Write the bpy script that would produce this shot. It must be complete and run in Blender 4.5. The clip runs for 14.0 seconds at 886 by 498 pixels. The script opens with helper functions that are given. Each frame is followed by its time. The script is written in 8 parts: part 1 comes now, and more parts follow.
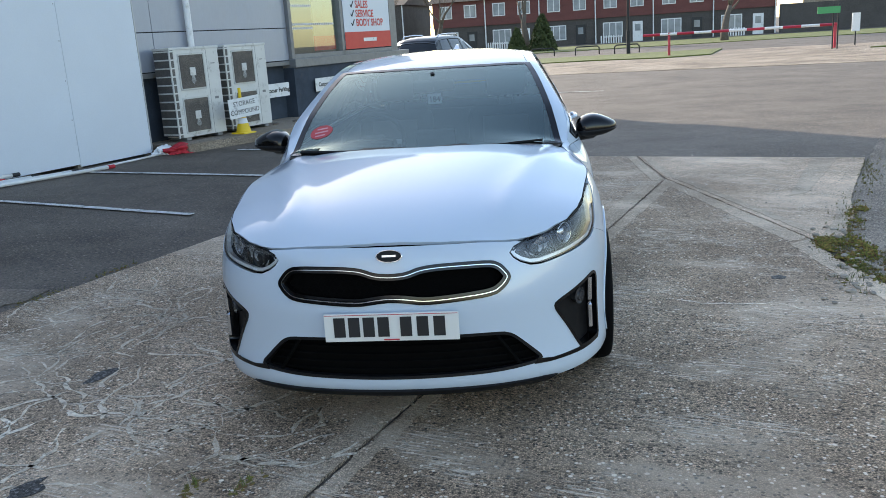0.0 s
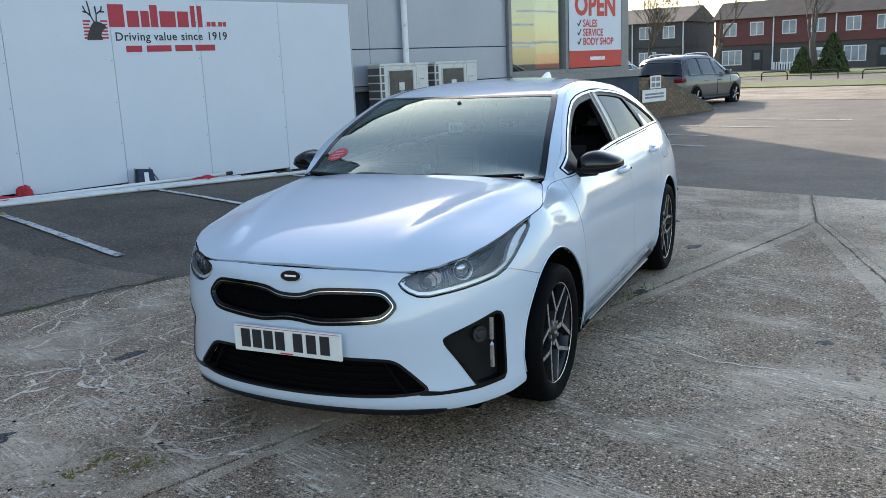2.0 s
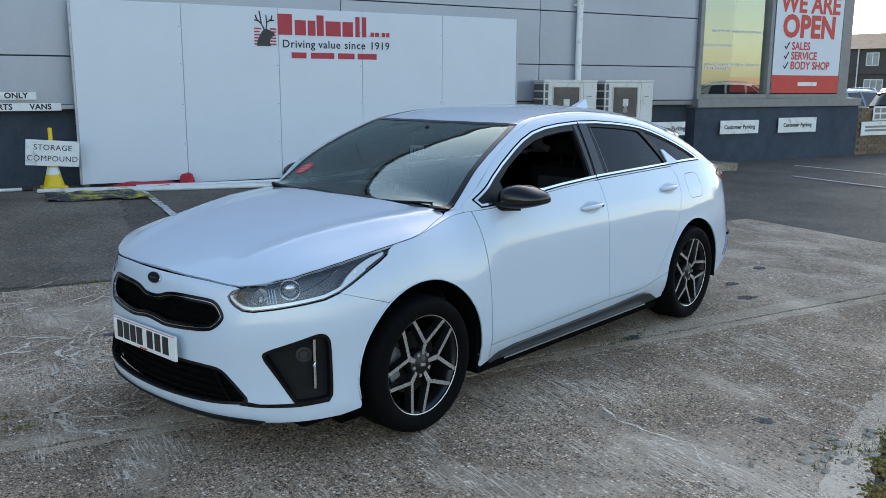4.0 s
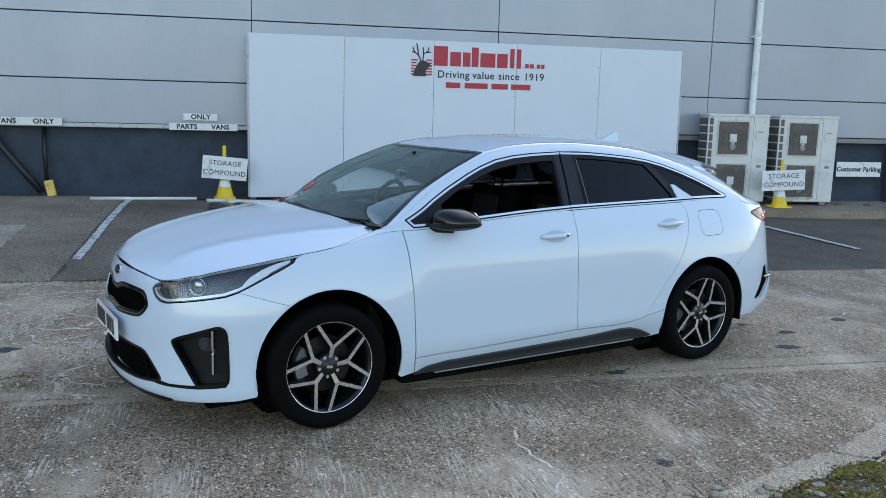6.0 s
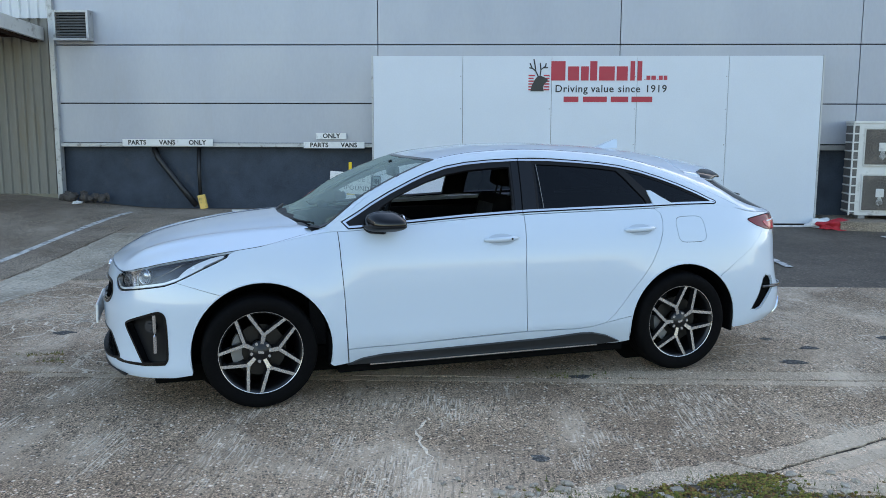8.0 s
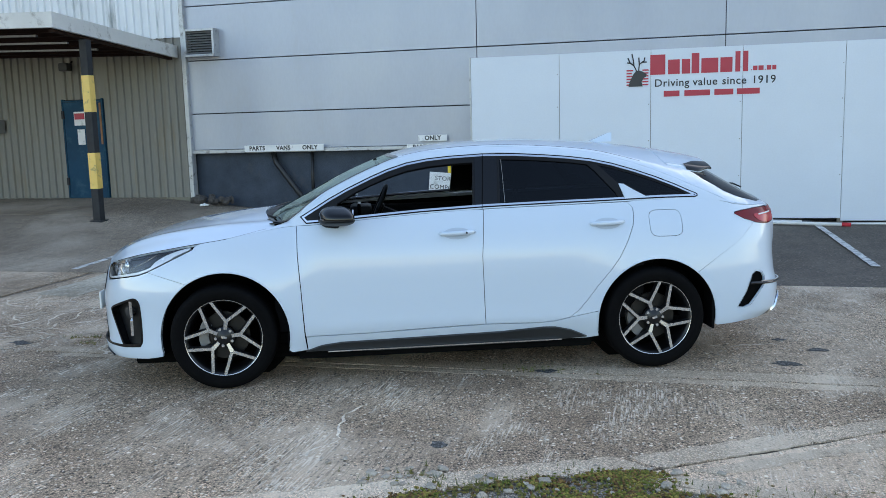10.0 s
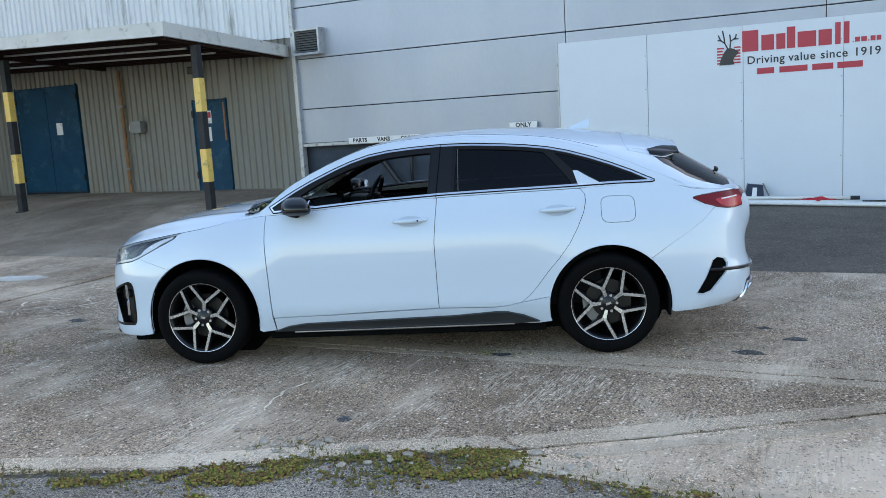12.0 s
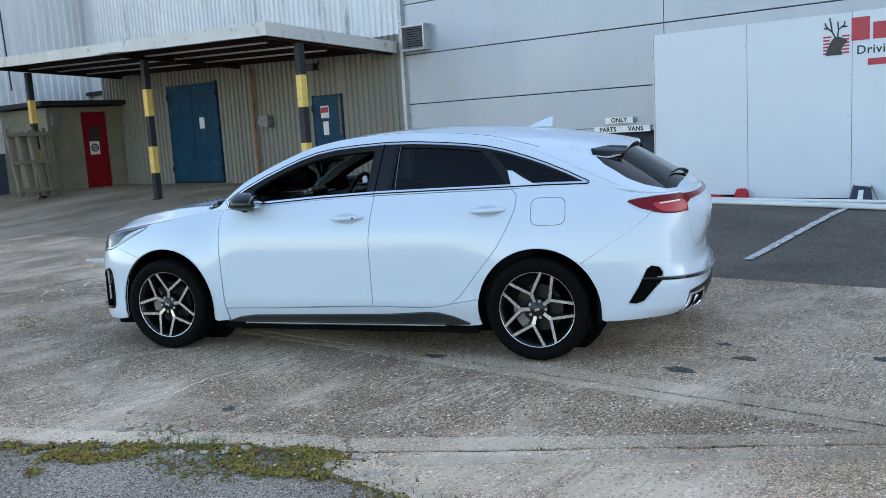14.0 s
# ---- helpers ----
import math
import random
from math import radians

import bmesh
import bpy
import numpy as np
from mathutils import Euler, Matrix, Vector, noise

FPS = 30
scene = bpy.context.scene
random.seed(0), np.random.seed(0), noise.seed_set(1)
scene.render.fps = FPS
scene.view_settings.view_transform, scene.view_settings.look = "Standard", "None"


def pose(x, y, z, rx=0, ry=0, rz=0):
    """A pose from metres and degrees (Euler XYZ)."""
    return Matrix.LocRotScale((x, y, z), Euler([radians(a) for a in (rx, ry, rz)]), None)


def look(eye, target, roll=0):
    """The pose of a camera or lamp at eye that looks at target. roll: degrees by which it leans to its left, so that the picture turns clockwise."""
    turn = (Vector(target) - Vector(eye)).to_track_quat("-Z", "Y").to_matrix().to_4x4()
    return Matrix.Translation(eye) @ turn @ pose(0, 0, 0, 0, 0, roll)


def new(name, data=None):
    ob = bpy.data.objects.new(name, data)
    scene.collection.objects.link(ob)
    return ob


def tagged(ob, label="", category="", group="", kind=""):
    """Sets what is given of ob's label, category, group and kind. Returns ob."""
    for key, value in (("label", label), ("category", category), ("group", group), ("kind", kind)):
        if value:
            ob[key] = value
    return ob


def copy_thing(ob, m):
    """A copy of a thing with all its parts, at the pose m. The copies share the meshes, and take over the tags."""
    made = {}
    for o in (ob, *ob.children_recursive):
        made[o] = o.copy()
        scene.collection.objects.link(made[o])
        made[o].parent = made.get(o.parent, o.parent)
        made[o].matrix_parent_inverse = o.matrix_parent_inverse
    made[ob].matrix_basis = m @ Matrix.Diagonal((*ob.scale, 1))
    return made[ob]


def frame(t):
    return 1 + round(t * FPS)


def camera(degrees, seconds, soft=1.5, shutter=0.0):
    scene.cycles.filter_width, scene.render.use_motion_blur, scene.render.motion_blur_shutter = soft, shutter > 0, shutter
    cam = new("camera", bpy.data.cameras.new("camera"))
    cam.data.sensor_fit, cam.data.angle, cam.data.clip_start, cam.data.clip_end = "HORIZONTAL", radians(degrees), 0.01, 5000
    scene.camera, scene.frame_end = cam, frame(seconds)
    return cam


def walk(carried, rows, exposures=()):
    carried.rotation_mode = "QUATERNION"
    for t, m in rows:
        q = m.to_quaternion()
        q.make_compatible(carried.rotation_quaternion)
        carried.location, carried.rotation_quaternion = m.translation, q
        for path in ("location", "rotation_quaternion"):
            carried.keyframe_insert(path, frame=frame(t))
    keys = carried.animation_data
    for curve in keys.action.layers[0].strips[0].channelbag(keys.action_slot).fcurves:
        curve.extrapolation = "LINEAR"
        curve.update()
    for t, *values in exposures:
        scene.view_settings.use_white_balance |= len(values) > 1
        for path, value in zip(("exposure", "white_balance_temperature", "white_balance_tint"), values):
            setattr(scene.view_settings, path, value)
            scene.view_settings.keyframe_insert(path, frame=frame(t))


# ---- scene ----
import functools

from mathutils import geometry

cam = camera(54.6, 14.0, soft=0.55)
PATH = [
    (0, (0.589, -5.359, 1.527), (0.355, -3.432, 1.047), -3.7),
    (0.5, (0.921, -5.32, 1.541), (0.535, -3.414, 1.075), -4.0),
    (1, (1.303, -5.294, 1.566), (0.758, -3.423, 1.117), -3.8),
    (1.5, (1.617, -5.132, 1.545), (0.922, -3.307, 1.114), -3.3),
    (2, (2.019, -5.045, 1.536), (1.183, -3.276, 1.12), -2.5),
    (2.5, (2.398, -4.89, 1.544), (1.433, -3.185, 1.142), -1.8),
    (3, (2.72, -4.639, 1.557), (1.633, -3.007, 1.165), -1.1),
    (5.5, (4.371, -3.39, 1.604), (2.777, -2.234, 1.253), 1.5),
    (6, (4.634, -3.113, 1.602), (2.957, -2.073, 1.277), 1.5),
    (6.5, (4.965, -2.805, 1.594), (3.218, -1.881, 1.287), 1.4),
    (7, (5.148, -2.469, 1.571), (3.341, -1.664, 1.275), 1.0),
    (7.5, (5.288, -2.141, 1.574), (3.435, -1.448, 1.279), 0.5),
    (8, (5.551, -1.818, 1.57), (3.661, -1.233, 1.281), 0.1),
    (10.5, (6.077, -0.15, 1.519), (4.098, -0.083, 1.238), -2.1),
    (11, (6.194, 0.235, 1.514), (4.215, 0.201, 1.229), -2.7),
    (11.5, (6.198, 0.554, 1.494), (4.224, 0.417, 1.203), -3.2),
    (12, (6.191, 0.859, 1.504), (4.227, 0.62, 1.211), -3.5),
    (12.5, (6.199, 1.262, 1.492), (4.25, 0.921, 1.201), -3.8),
    (13, (6.083, 1.63, 1.466), (4.154, 1.189, 1.177), -3.8),
    (13.5, (5.909, 1.962, 1.467), (4.006, 1.419, 1.181), -3.7),
    (14, (5.802, 2.391, 1.442), (3.934, 1.735, 1.159), -3.4),
]
walk(cam, [(t, look(eye, target, roll)) for t, eye, target, roll in PATH], [(0, 1.50, 7000, 10), (3, 1.40, 7000, 10), (5.5, 1.56, 7000, 10), (8, 1.68, 7000, 10), (12, 1.76, 7000, 10), (14, 1.78, 7000, 10)])

# ---- light ----
SUN_ELEV, SUN_AZ = radians(24), math.atan2(0.827, -0.562)
world = bpy.data.worlds.new("world")
scene.world = world
world.use_nodes = True
wn = world.node_tree.nodes
sky = wn.new("ShaderNodeTexSky")
sky.sky_type = "NISHITA"
sky.sun_disc = False
sky.sun_elevation = SUN_ELEV
sky.sun_rotation = radians(90) - SUN_AZ
sky.air_density, sky.dust_density, sky.ozone_density = 1.0, 0.8, 1.0
world.node_tree.links.new(sky.outputs[0], wn["Background"].inputs[0])
wn["Background"].inputs[1].default_value = 0.15
sun = new("sun", bpy.data.lights.new("sun", "SUN"))
sun.data.energy, sun.data.angle, sun.data.color = 2.4, radians(0.6), (1.0, 0.93, 0.82)
sun.matrix_world = look((0, 0, 30), Vector((0, 0, 30)) - Vector((math.cos(SUN_AZ) * math.cos(SUN_ELEV), math.sin(SUN_AZ) * math.cos(SUN_ELEV), math.sin(SUN_ELEV))))


# ---- materials ----
def material(name, color, rough=0.5, metal=0.0, vary=0.08, scale=6.0, fine=0.0, fine_scale=120.0, bump=0.0, coat=0.0, wear=None, wear_amount=0.0, wear_scale=2.0, stretch=(1, 1, 1), per_object=0.0, specular=0.5):
    """A principled surface: a base colour, broad and fine variation, optional patches of a second colour, relief and gloss."""
    m = bpy.data.materials.new(name)
    m.use_nodes = True
    nodes, link = m.node_tree.nodes, m.node_tree.links.new
    b = nodes["Principled BSDF"]
    b.inputs["Metallic"].default_value = metal
    b.inputs["Roughness"].default_value = rough
    b.inputs["Specular IOR Level"].default_value = specular
    b.inputs["Coat Weight"].default_value = coat
    b.inputs["Coat Roughness"].default_value = 0.06
    co = nodes.new("ShaderNodeTexCoord")
    mp = nodes.new("ShaderNodeMapping")
    mp.inputs["Scale"].default_value = stretch
    link(co.outputs["Object"], mp.inputs[0])

    def noise_tex(s, detail=4.0, rough_=0.6):
        n = nodes.new("ShaderNodeTexNoise")
        n.inputs["Scale"].default_value, n.inputs["Detail"].default_value, n.inputs["Roughness"].default_value = s, detail, rough_
        link(mp.outputs[0], n.inputs["Vector"])
        return n.outputs[0]

    def remap(sock, a, b_, c, d):
        r = nodes.new("ShaderNodeMapRange")
        for k, v in zip((1, 2, 3, 4), (a, b_, c, d)):
            r.inputs[k].default_value = v
        link(sock, r.inputs[0])
        return r.outputs[0]

    def mix(fac, x, y, mode="MIX"):
        n = nodes.new("ShaderNodeMix")
        n.data_type, n.blend_type = "RGBA", mode
        for sock, v in ((n.inputs[0], fac), (n.inputs[6], x), (n.inputs[7], y)):
            if isinstance(v, (int, float)):
                sock.default_value = v
            elif isinstance(v, tuple):
                sock.default_value = (*v[:3], 1)
            else:
                link(v, sock)
        return n.outputs[2]

    def gray(sock):
        n = nodes.new("ShaderNodeCombineColor")
        for k in range(3):
            link(sock, n.inputs[k])
        return n.outputs[0]

    out = tuple(color)
    if vary:
        out = mix(1.0, out, gray(remap(noise_tex(scale), 0.25, 0.75, 1 - vary, 1 + vary)), "MULTIPLY")
    if fine:
        out = mix(1.0, out, gray(remap(noise_tex(fine_scale, 2.0), 0.3, 0.7, 1 - fine, 1 + fine)), "MULTIPLY")
    if wear:
        out = mix(remap(noise_tex(wear_scale, 6.0, 0.7), 0.62 - 0.25 * wear_amount, 0.74 - 0.2 * wear_amount, 0.0, 1.0), out, wear)
    if per_object:
        info = nodes.new("ShaderNodeObjectInfo")
        out = mix(1.0, out, gray(remap(info.outputs["Random"], 0, 1, 1 - per_object, 1 + per_object)), "MULTIPLY")
    if isinstance(out, tuple):
        b.inputs["Base Color"].default_value = (*out, 1)
    else:
        link(out, b.inputs["Base Color"])
    if vary:
        link(remap(noise_tex(scale * 2.3), 0.3, 0.7, max(0.0, rough - 0.06), min(1.0, rough + 0.06)), b.inputs["Roughness"])
    if bump:
        n = nodes.new("ShaderNodeBump")
        n.inputs["Strength"].default_value, n.inputs["Distance"].default_value = min(1.0, bump * 100), 0.01
        link(noise_tex(fine_scale, 3.0), n.inputs["Height"])
        link(n.outputs[0], b.inputs["Normal"])
    return m


def glass(name, tint, rough=0.0, gloss=1.3, base=0.02, shine=(1, 1, 1)):
    """A thin pane: mostly clear and tinted, with the gloss of glass."""
    m = bpy.data.materials.new(name)
    m.use_nodes = True
    nodes, link = m.node_tree.nodes, m.node_tree.links.new
    nodes.remove(nodes["Principled BSDF"])
    t, g, mx, fr = (nodes.new("ShaderNode" + k) for k in ("BsdfTransparent", "BsdfGlossy", "MixShader", "Fresnel"))
    t.inputs[0].default_value = (*tint, 1)
    g.inputs["Roughness"].default_value = rough
    g.inputs["Color"].default_value = (*shine, 1)
    fr.inputs[0].default_value = 1.5
    boost = nodes.new("ShaderNodeMath")
    boost.operation = "MULTIPLY_ADD"
    boost.inputs[1].default_value, boost.inputs[2].default_value = gloss, base
    link(fr.outputs[0], boost.inputs[0])
    link(boost.outputs[0], mx.inputs[0])
    link(t.outputs[0], mx.inputs[1])
    link(g.outputs[0], mx.inputs[2])
    link(mx.outputs[0], nodes["Material Output"].inputs[0])
    return m


def ground_material(name, base, pale, dark, speck=0.5, speck_scale=55.0, streak=0.0):
    """Concrete or tarmac: speckled stones, broad stains, pale worn scratches."""
    m = material(name, base, rough=0.74, vary=0.0, specular=0.5)
    nodes, link = m.node_tree.nodes, m.node_tree.links.new
    b = nodes["Principled BSDF"]
    co = nodes.new("ShaderNodeTexCoord")

    def tex(s, detail=5.0, stretch=1.0, along=0.0, distort=0.0):
        """Noise, drawn out by stretch along a heading in degrees."""
        mp = nodes.new("ShaderNodeMapping")
        mp.vector_type = "TEXTURE"
        mp.inputs["Scale"].default_value, mp.inputs["Rotation"].default_value = (stretch, 1, 1), (0, 0, radians(along))
        n = nodes.new("ShaderNodeTexNoise")
        n.inputs["Scale"].default_value, n.inputs["Detail"].default_value, n.inputs["Roughness"].default_value, n.inputs["Distortion"].default_value = s, detail, 0.65, distort
        link(co.outputs["Object"], mp.inputs[0])
        link(mp.outputs[0], n.inputs["Vector"])
        return n.outputs[0]

    def ramp(sock, a, b_, c=0.0, d=1.0):
        r = nodes.new("ShaderNodeMapRange")
        for k, v in zip((1, 2, 3, 4), (a, b_, c, d)):
            r.inputs[k].default_value = v
        link(sock, r.inputs[0])
        return r.outputs[0]

    def mix(fac, x, y):
        n = nodes.new("ShaderNodeMix")
        n.data_type = "RGBA"
        for sock, v in ((n.inputs[0], fac), (n.inputs[6], x), (n.inputs[7], y)):
            if isinstance(v, tuple):
                sock.default_value = (*v, 1)
            else:
                link(v, sock)
        return n.outputs[2]

    brown = (base[0] * 0.48, base[1] * 0.42, base[2] * 0.34)
    out = mix(ramp(tex(0.75, 8.0), 0.36, 0.64), brown, tuple(c * 1.24 for c in base))
    out = mix(ramp(tex(2.6, 8.0), 0.54, 0.72, 0, 0.55), out, dark)
    out = mix(ramp(tex(1.7, 8.0, 2.5, -19), 0.55, 0.75, 0, 0.35), out, pale)
    vor = nodes.new("ShaderNodeTexVoronoi")
    vor.inputs["Scale"].default_value = speck_scale
    link(co.outputs["Object"], vor.inputs["Vector"])
    sep = nodes.new("ShaderNodeSeparateColor")
    link(vor.outputs["Color"], sep.inputs[0])
    out = mix(ramp(tex(34, 6.0), 0.44, 0.60, 0, 1.1 * speck), out, dark)
    out = mix(ramp(sep.outputs[0], 0.66, 0.9, 0, speck), out, pale)
    out = mix(ramp(sep.outputs[1], 0.66, 0.9, 0, speck), out, dark)
    out = mix(ramp(tex(120, 3.0), 0.56, 0.66, 0, 0.6 * speck), out, pale)
    big = nodes.new("ShaderNodeTexVoronoi")
    big.inputs["Scale"].default_value = speck_scale * 0.38
    link(co.outputs["Object"], big.inputs["Vector"])
    part_ = nodes.new("ShaderNodeSeparateColor")
    link(big.outputs["Color"], part_.inputs[0])
    both = nodes.new("ShaderNodeMath")
    both.operation = "MULTIPLY"
    link(ramp(part_.outputs[0], 0.76, 0.82), both.inputs[0])
    link(ramp(big.outputs["Distance"], 0.42, 0.28), both.inputs[1])
    soft = nodes.new("ShaderNodeMath")
    soft.operation = "MULTIPLY"
    soft.inputs[1].default_value = min(1.0, speck * 2.0)
    link(both.outputs[0], soft.inputs[0])
    out = mix(soft.outputs[0], out, pale)
    pit = nodes.new("ShaderNodeMath")
    pit.operation = "MULTIPLY"
    link(ramp(part_.outputs[1], 0.80, 0.86, 0, min(1.0, speck * 1.8)), pit.inputs[0])
    link(ramp(big.outputs["Distance"], 0.46, 0.30), pit.inputs[1])
    out = mix(pit.outputs[0], out, dark)
    if streak:
        out = mix(ramp(tex(4.2, 8.0, 1.0, 0, 1.5), 0.60, 0.70, 0, streak), out, pale)
        out = mix(ramp(tex(5.0, 6.0, 7.0, 52, 0.2), 0.60, 0.70, 0, streak * 0.7), out, pale)
        out = mix(ramp(tex(5.0, 6.0, 9.0, -19, 0.2), 0.60, 0.72, 0, streak * 0.5), out, pale)
        out = mix(ramp(tex(58.0, 2.0, 22.0, -19), 0.52, 0.64, 0, streak * 0.55), out, dark)
    link(out, b.inputs["Base Color"])
    bp = nodes.new("ShaderNodeBump")
    bp.inputs["Strength"].default_value, bp.inputs["Distance"].default_value = 0.55, 0.006
    add = nodes.new("ShaderNodeMath")
    link(vor.outputs["Distance"], add.inputs[0])
    link(tex(90, 4.0), add.inputs[1])
    link(add.outputs[0], bp.inputs["Height"])
    link(bp.outputs[0], b.inputs["Normal"])
    return m


def weathered_concrete(name, base, pale, dark, chips=0.5, worn=0.5, brushed=0.5, stain=0.5, stone=62.0, even=0.0):
    """Old concrete: exposed aggregate with pale and dark stones, smooth worn patches, brush marks across the slab, dark stains."""
    m = material(name, base, rough=0.8, vary=0.0, specular=0.35)
    nodes, link = m.node_tree.nodes, m.node_tree.links.new
    b = nodes["Principled BSDF"]
    co = nodes.new("ShaderNodeTexCoord")

    def tex(scale, detail=4.0, stretch=1.0, along=0.0, distort=0.0, rough_=0.62):
        mp = nodes.new("ShaderNodeMapping")
        mp.vector_type = "TEXTURE"
        mp.inputs["Scale"].default_value, mp.inputs["Rotation"].default_value = (stretch, 1, 1), (0, 0, radians(along))
        n = nodes.new("ShaderNodeTexNoise")
        n.inputs["Scale"].default_value, n.inputs["Detail"].default_value, n.inputs["Roughness"].default_value, n.inputs["Distortion"].default_value = scale, detail, rough_, distort
        link(co.outputs["Object"], mp.inputs[0])
        link(mp.outputs[0], n.inputs["Vector"])
        return n.outputs[0]

    def cells(scale):
        v = nodes.new("ShaderNodeTexVoronoi")
        v.inputs["Scale"].default_value = scale
        link(co.outputs["Object"], v.inputs["Vector"])
        c = nodes.new("ShaderNodeSeparateColor")
        link(v.outputs["Color"], c.inputs[0])
        return v.outputs["Distance"], c.outputs

    def ramp(sock, a, b_, c=0.0, d=1.0):
        r = nodes.new("ShaderNodeMapRange")
        for k, v in zip((1, 2, 3, 4), (a, b_, c, d)):
            r.inputs[k].default_value = v
        link(sock, r.inputs[0])
        return r.outputs[0]

    def math_(op, x, y):
        n = nodes.new("ShaderNodeMath")
        n.operation = op
        for sock, v in ((n.inputs[0], x), (n.inputs[1], y)):
            if isinstance(v, (int, float)):
                sock.default_value = v
            else:
                link(v, sock)
        return n.outputs[0]

    def mix(fac, x, y):
        n = nodes.new("ShaderNodeMix")
        n.data_type = "RGBA"
        for sock, v in ((n.inputs[0], fac), (n.inputs[6], x), (n.inputs[7], y)):
            if isinstance(v, (int, float)):
                sock.default_value = v
            elif isinstance(v, tuple):
                sock.default_value = (*v, 1)
            else:
                link(v, sock)
        return n.outputs[2]

    def times(col, fac):
        g = nodes.new("ShaderNodeCombineColor")
        for k in range(3):
            link(fac, g.inputs[k])
        n = nodes.new("ShaderNodeMix")
        n.data_type, n.blend_type = "RGBA", "MULTIPLY"
        n.inputs[0].default_value = 1.0
        link(col, n.inputs[6])
        link(g.outputs[0], n.inputs[7])
        return n.outputs[2]

    wear = ramp(tex(1.15, 9.0, 1.6, -19, 0.4), 0.50, 0.66)
    # matrix, then its stones: most mid-toned, some pale, some dark
    out = mix(ramp(tex(0.55, 8.0), 0.36, 0.64), tuple(c * k for c, k in zip(base, (0.66, 0.62, 0.58))), tuple(c * 1.28 for c in base))
    fine_d, fine_c = cells(stone * 2.3)
    grain = math_("MULTIPLY", ramp(fine_c[0], 0.0, 1.0, 0.34, 1.64), ramp(fine_d, 0.30, 0.62, 1.12, 0.55))
    grain = math_("MULTIPLY", grain, ramp(tex(190, 2.0), 0.3, 0.7, 0.72, 1.28))
    smoothed = nodes.new("ShaderNodeMix")
    link(math_("MINIMUM", math_("ADD", math_("MULTIPLY", wear, worn), even), 1.0), smoothed.inputs[0])
    link(grain, smoothed.inputs[2])
    smoothed.inputs[3].default_value = 1.05
    out = times(out, smoothed.outputs[0])
    big_d, big_c = cells(stone)
    out = mix(math_("MULTIPLY", ramp(big_c[0], 0.84, 0.90, 0, chips), ramp(big_d, 0.50, 0.34)), out, pale)
    out = mix(math_("MULTIPLY", ramp(big_c[1], 0.75, 0.84, 0, min(1.0, chips * 1.25)), ramp(big_d, 0.52, 0.36)), out, dark)
    huge_d, huge_c = cells(stone * 0.42)
    out = mix(math_("MULTIPLY", ramp(huge_c[0], 0.94, 0.96, 0, 0.85), ramp(huge_d, 0.30, 0.20)), out, pale)
    # worn, smooth and pale
    out = mix(math_("MULTIPLY", wear, 0.42 * worn), out, tuple(0.55 * p + 0.45 * q for p, q in zip(base, pale)))
    # brush marks across the slab, here and there
    strokes = math_("MULTIPLY", ramp(tex(85, 4.0, 11.0, -19, 0.6), 0.50, 0.60), ramp(tex(2.3, 6.0, 1.8, -19, 0.5), 0.50, 0.62))
    out = mix(math_("MULTIPLY", strokes, 0.75 * brushed), out, tuple(0.25 * p + 0.75 * q for p, q in zip(base, pale)))
    grooves = math_("MULTIPLY", ramp(tex(62, 3.0, 14.0, -19, 0.5), 0.54, 0.62), ramp(tex(1.3, 5.0), 0.46, 0.60))
    out = mix(math_("MULTIPLY", grooves, 0.55 * brushed), out, dark)
    # dark damp stains and brown film
    out = mix(ramp(tex(1.6, 9.0, 1.0, 0, 0.7), 0.55, 0.72, 0, 0.62 * stain), out, tuple(0.35 * p + 0.65 * q for p, q in zip(base, dark)))
    out = mix(ramp(tex(5.5, 8.0, 1.0, 0, 1.2), 0.60, 0.70, 0, 0.5 * stain), out, tuple(0.3 * p + 0.7 * q for p, q in zip(base, dark)))
    link(out, b.inputs["Base Color"])
    bp = nodes.new("ShaderNodeBump")
    bp.inputs["Strength"].default_value, bp.inputs["Distance"].default_value = 0.7, 0.006
    link(math_("ADD", math_("MULTIPLY", fine_d, -1.0), math_("ADD", math_("MULTIPLY", big_d, -0.8), tex(120, 3.0))), bp.inputs["Height"])
    link(bp.outputs[0], b.inputs["Normal"])
    return m


CONCRETE = weathered_concrete("concrete", (0.465, 0.337, 0.230), (1.0, 0.88, 0.72), (0.036, 0.027, 0.019), 0.75, 0.8, 0.95, 0.7)
PALER_CONCRETE = weathered_concrete("paler_concrete", (0.55, 0.408, 0.287), (1.0, 0.90, 0.75), (0.040, 0.031, 0.022), 0.7, 0.9, 0.7, 0.85)
WORN_CONCRETE = weathered_concrete("worn_concrete", (0.72, 0.54, 0.385), (1.0, 0.90, 0.75), (0.07, 0.055, 0.04), 0.6, 0.9, 0.7, 0.5, even=0.2)
OLD_CONCRETE = weathered_concrete("old_concrete", (0.355, 0.285, 0.215), (0.54, 0.47, 0.39), (0.05, 0.045, 0.038), 0.5, 0.6, 0.4, 0.6, 50)
ASPHALT = ground_material("asphalt", (0.124, 0.097, 0.074), (0.26, 0.208, 0.162), (0.026, 0.023, 0.02), 0.4, 90)
WORN_TARMAC = ground_material("worn_tarmac", (0.205, 0.160, 0.118), (0.33, 0.27, 0.21), (0.04, 0.035, 0.03), 0.4, 80)
MOSSY = weathered_concrete("grey_tarmac", (0.335, 0.280, 0.225), (0.66, 0.60, 0.52), (0.028, 0.027, 0.026), 0.8, 0.2, 0.0, 0.4, 80)
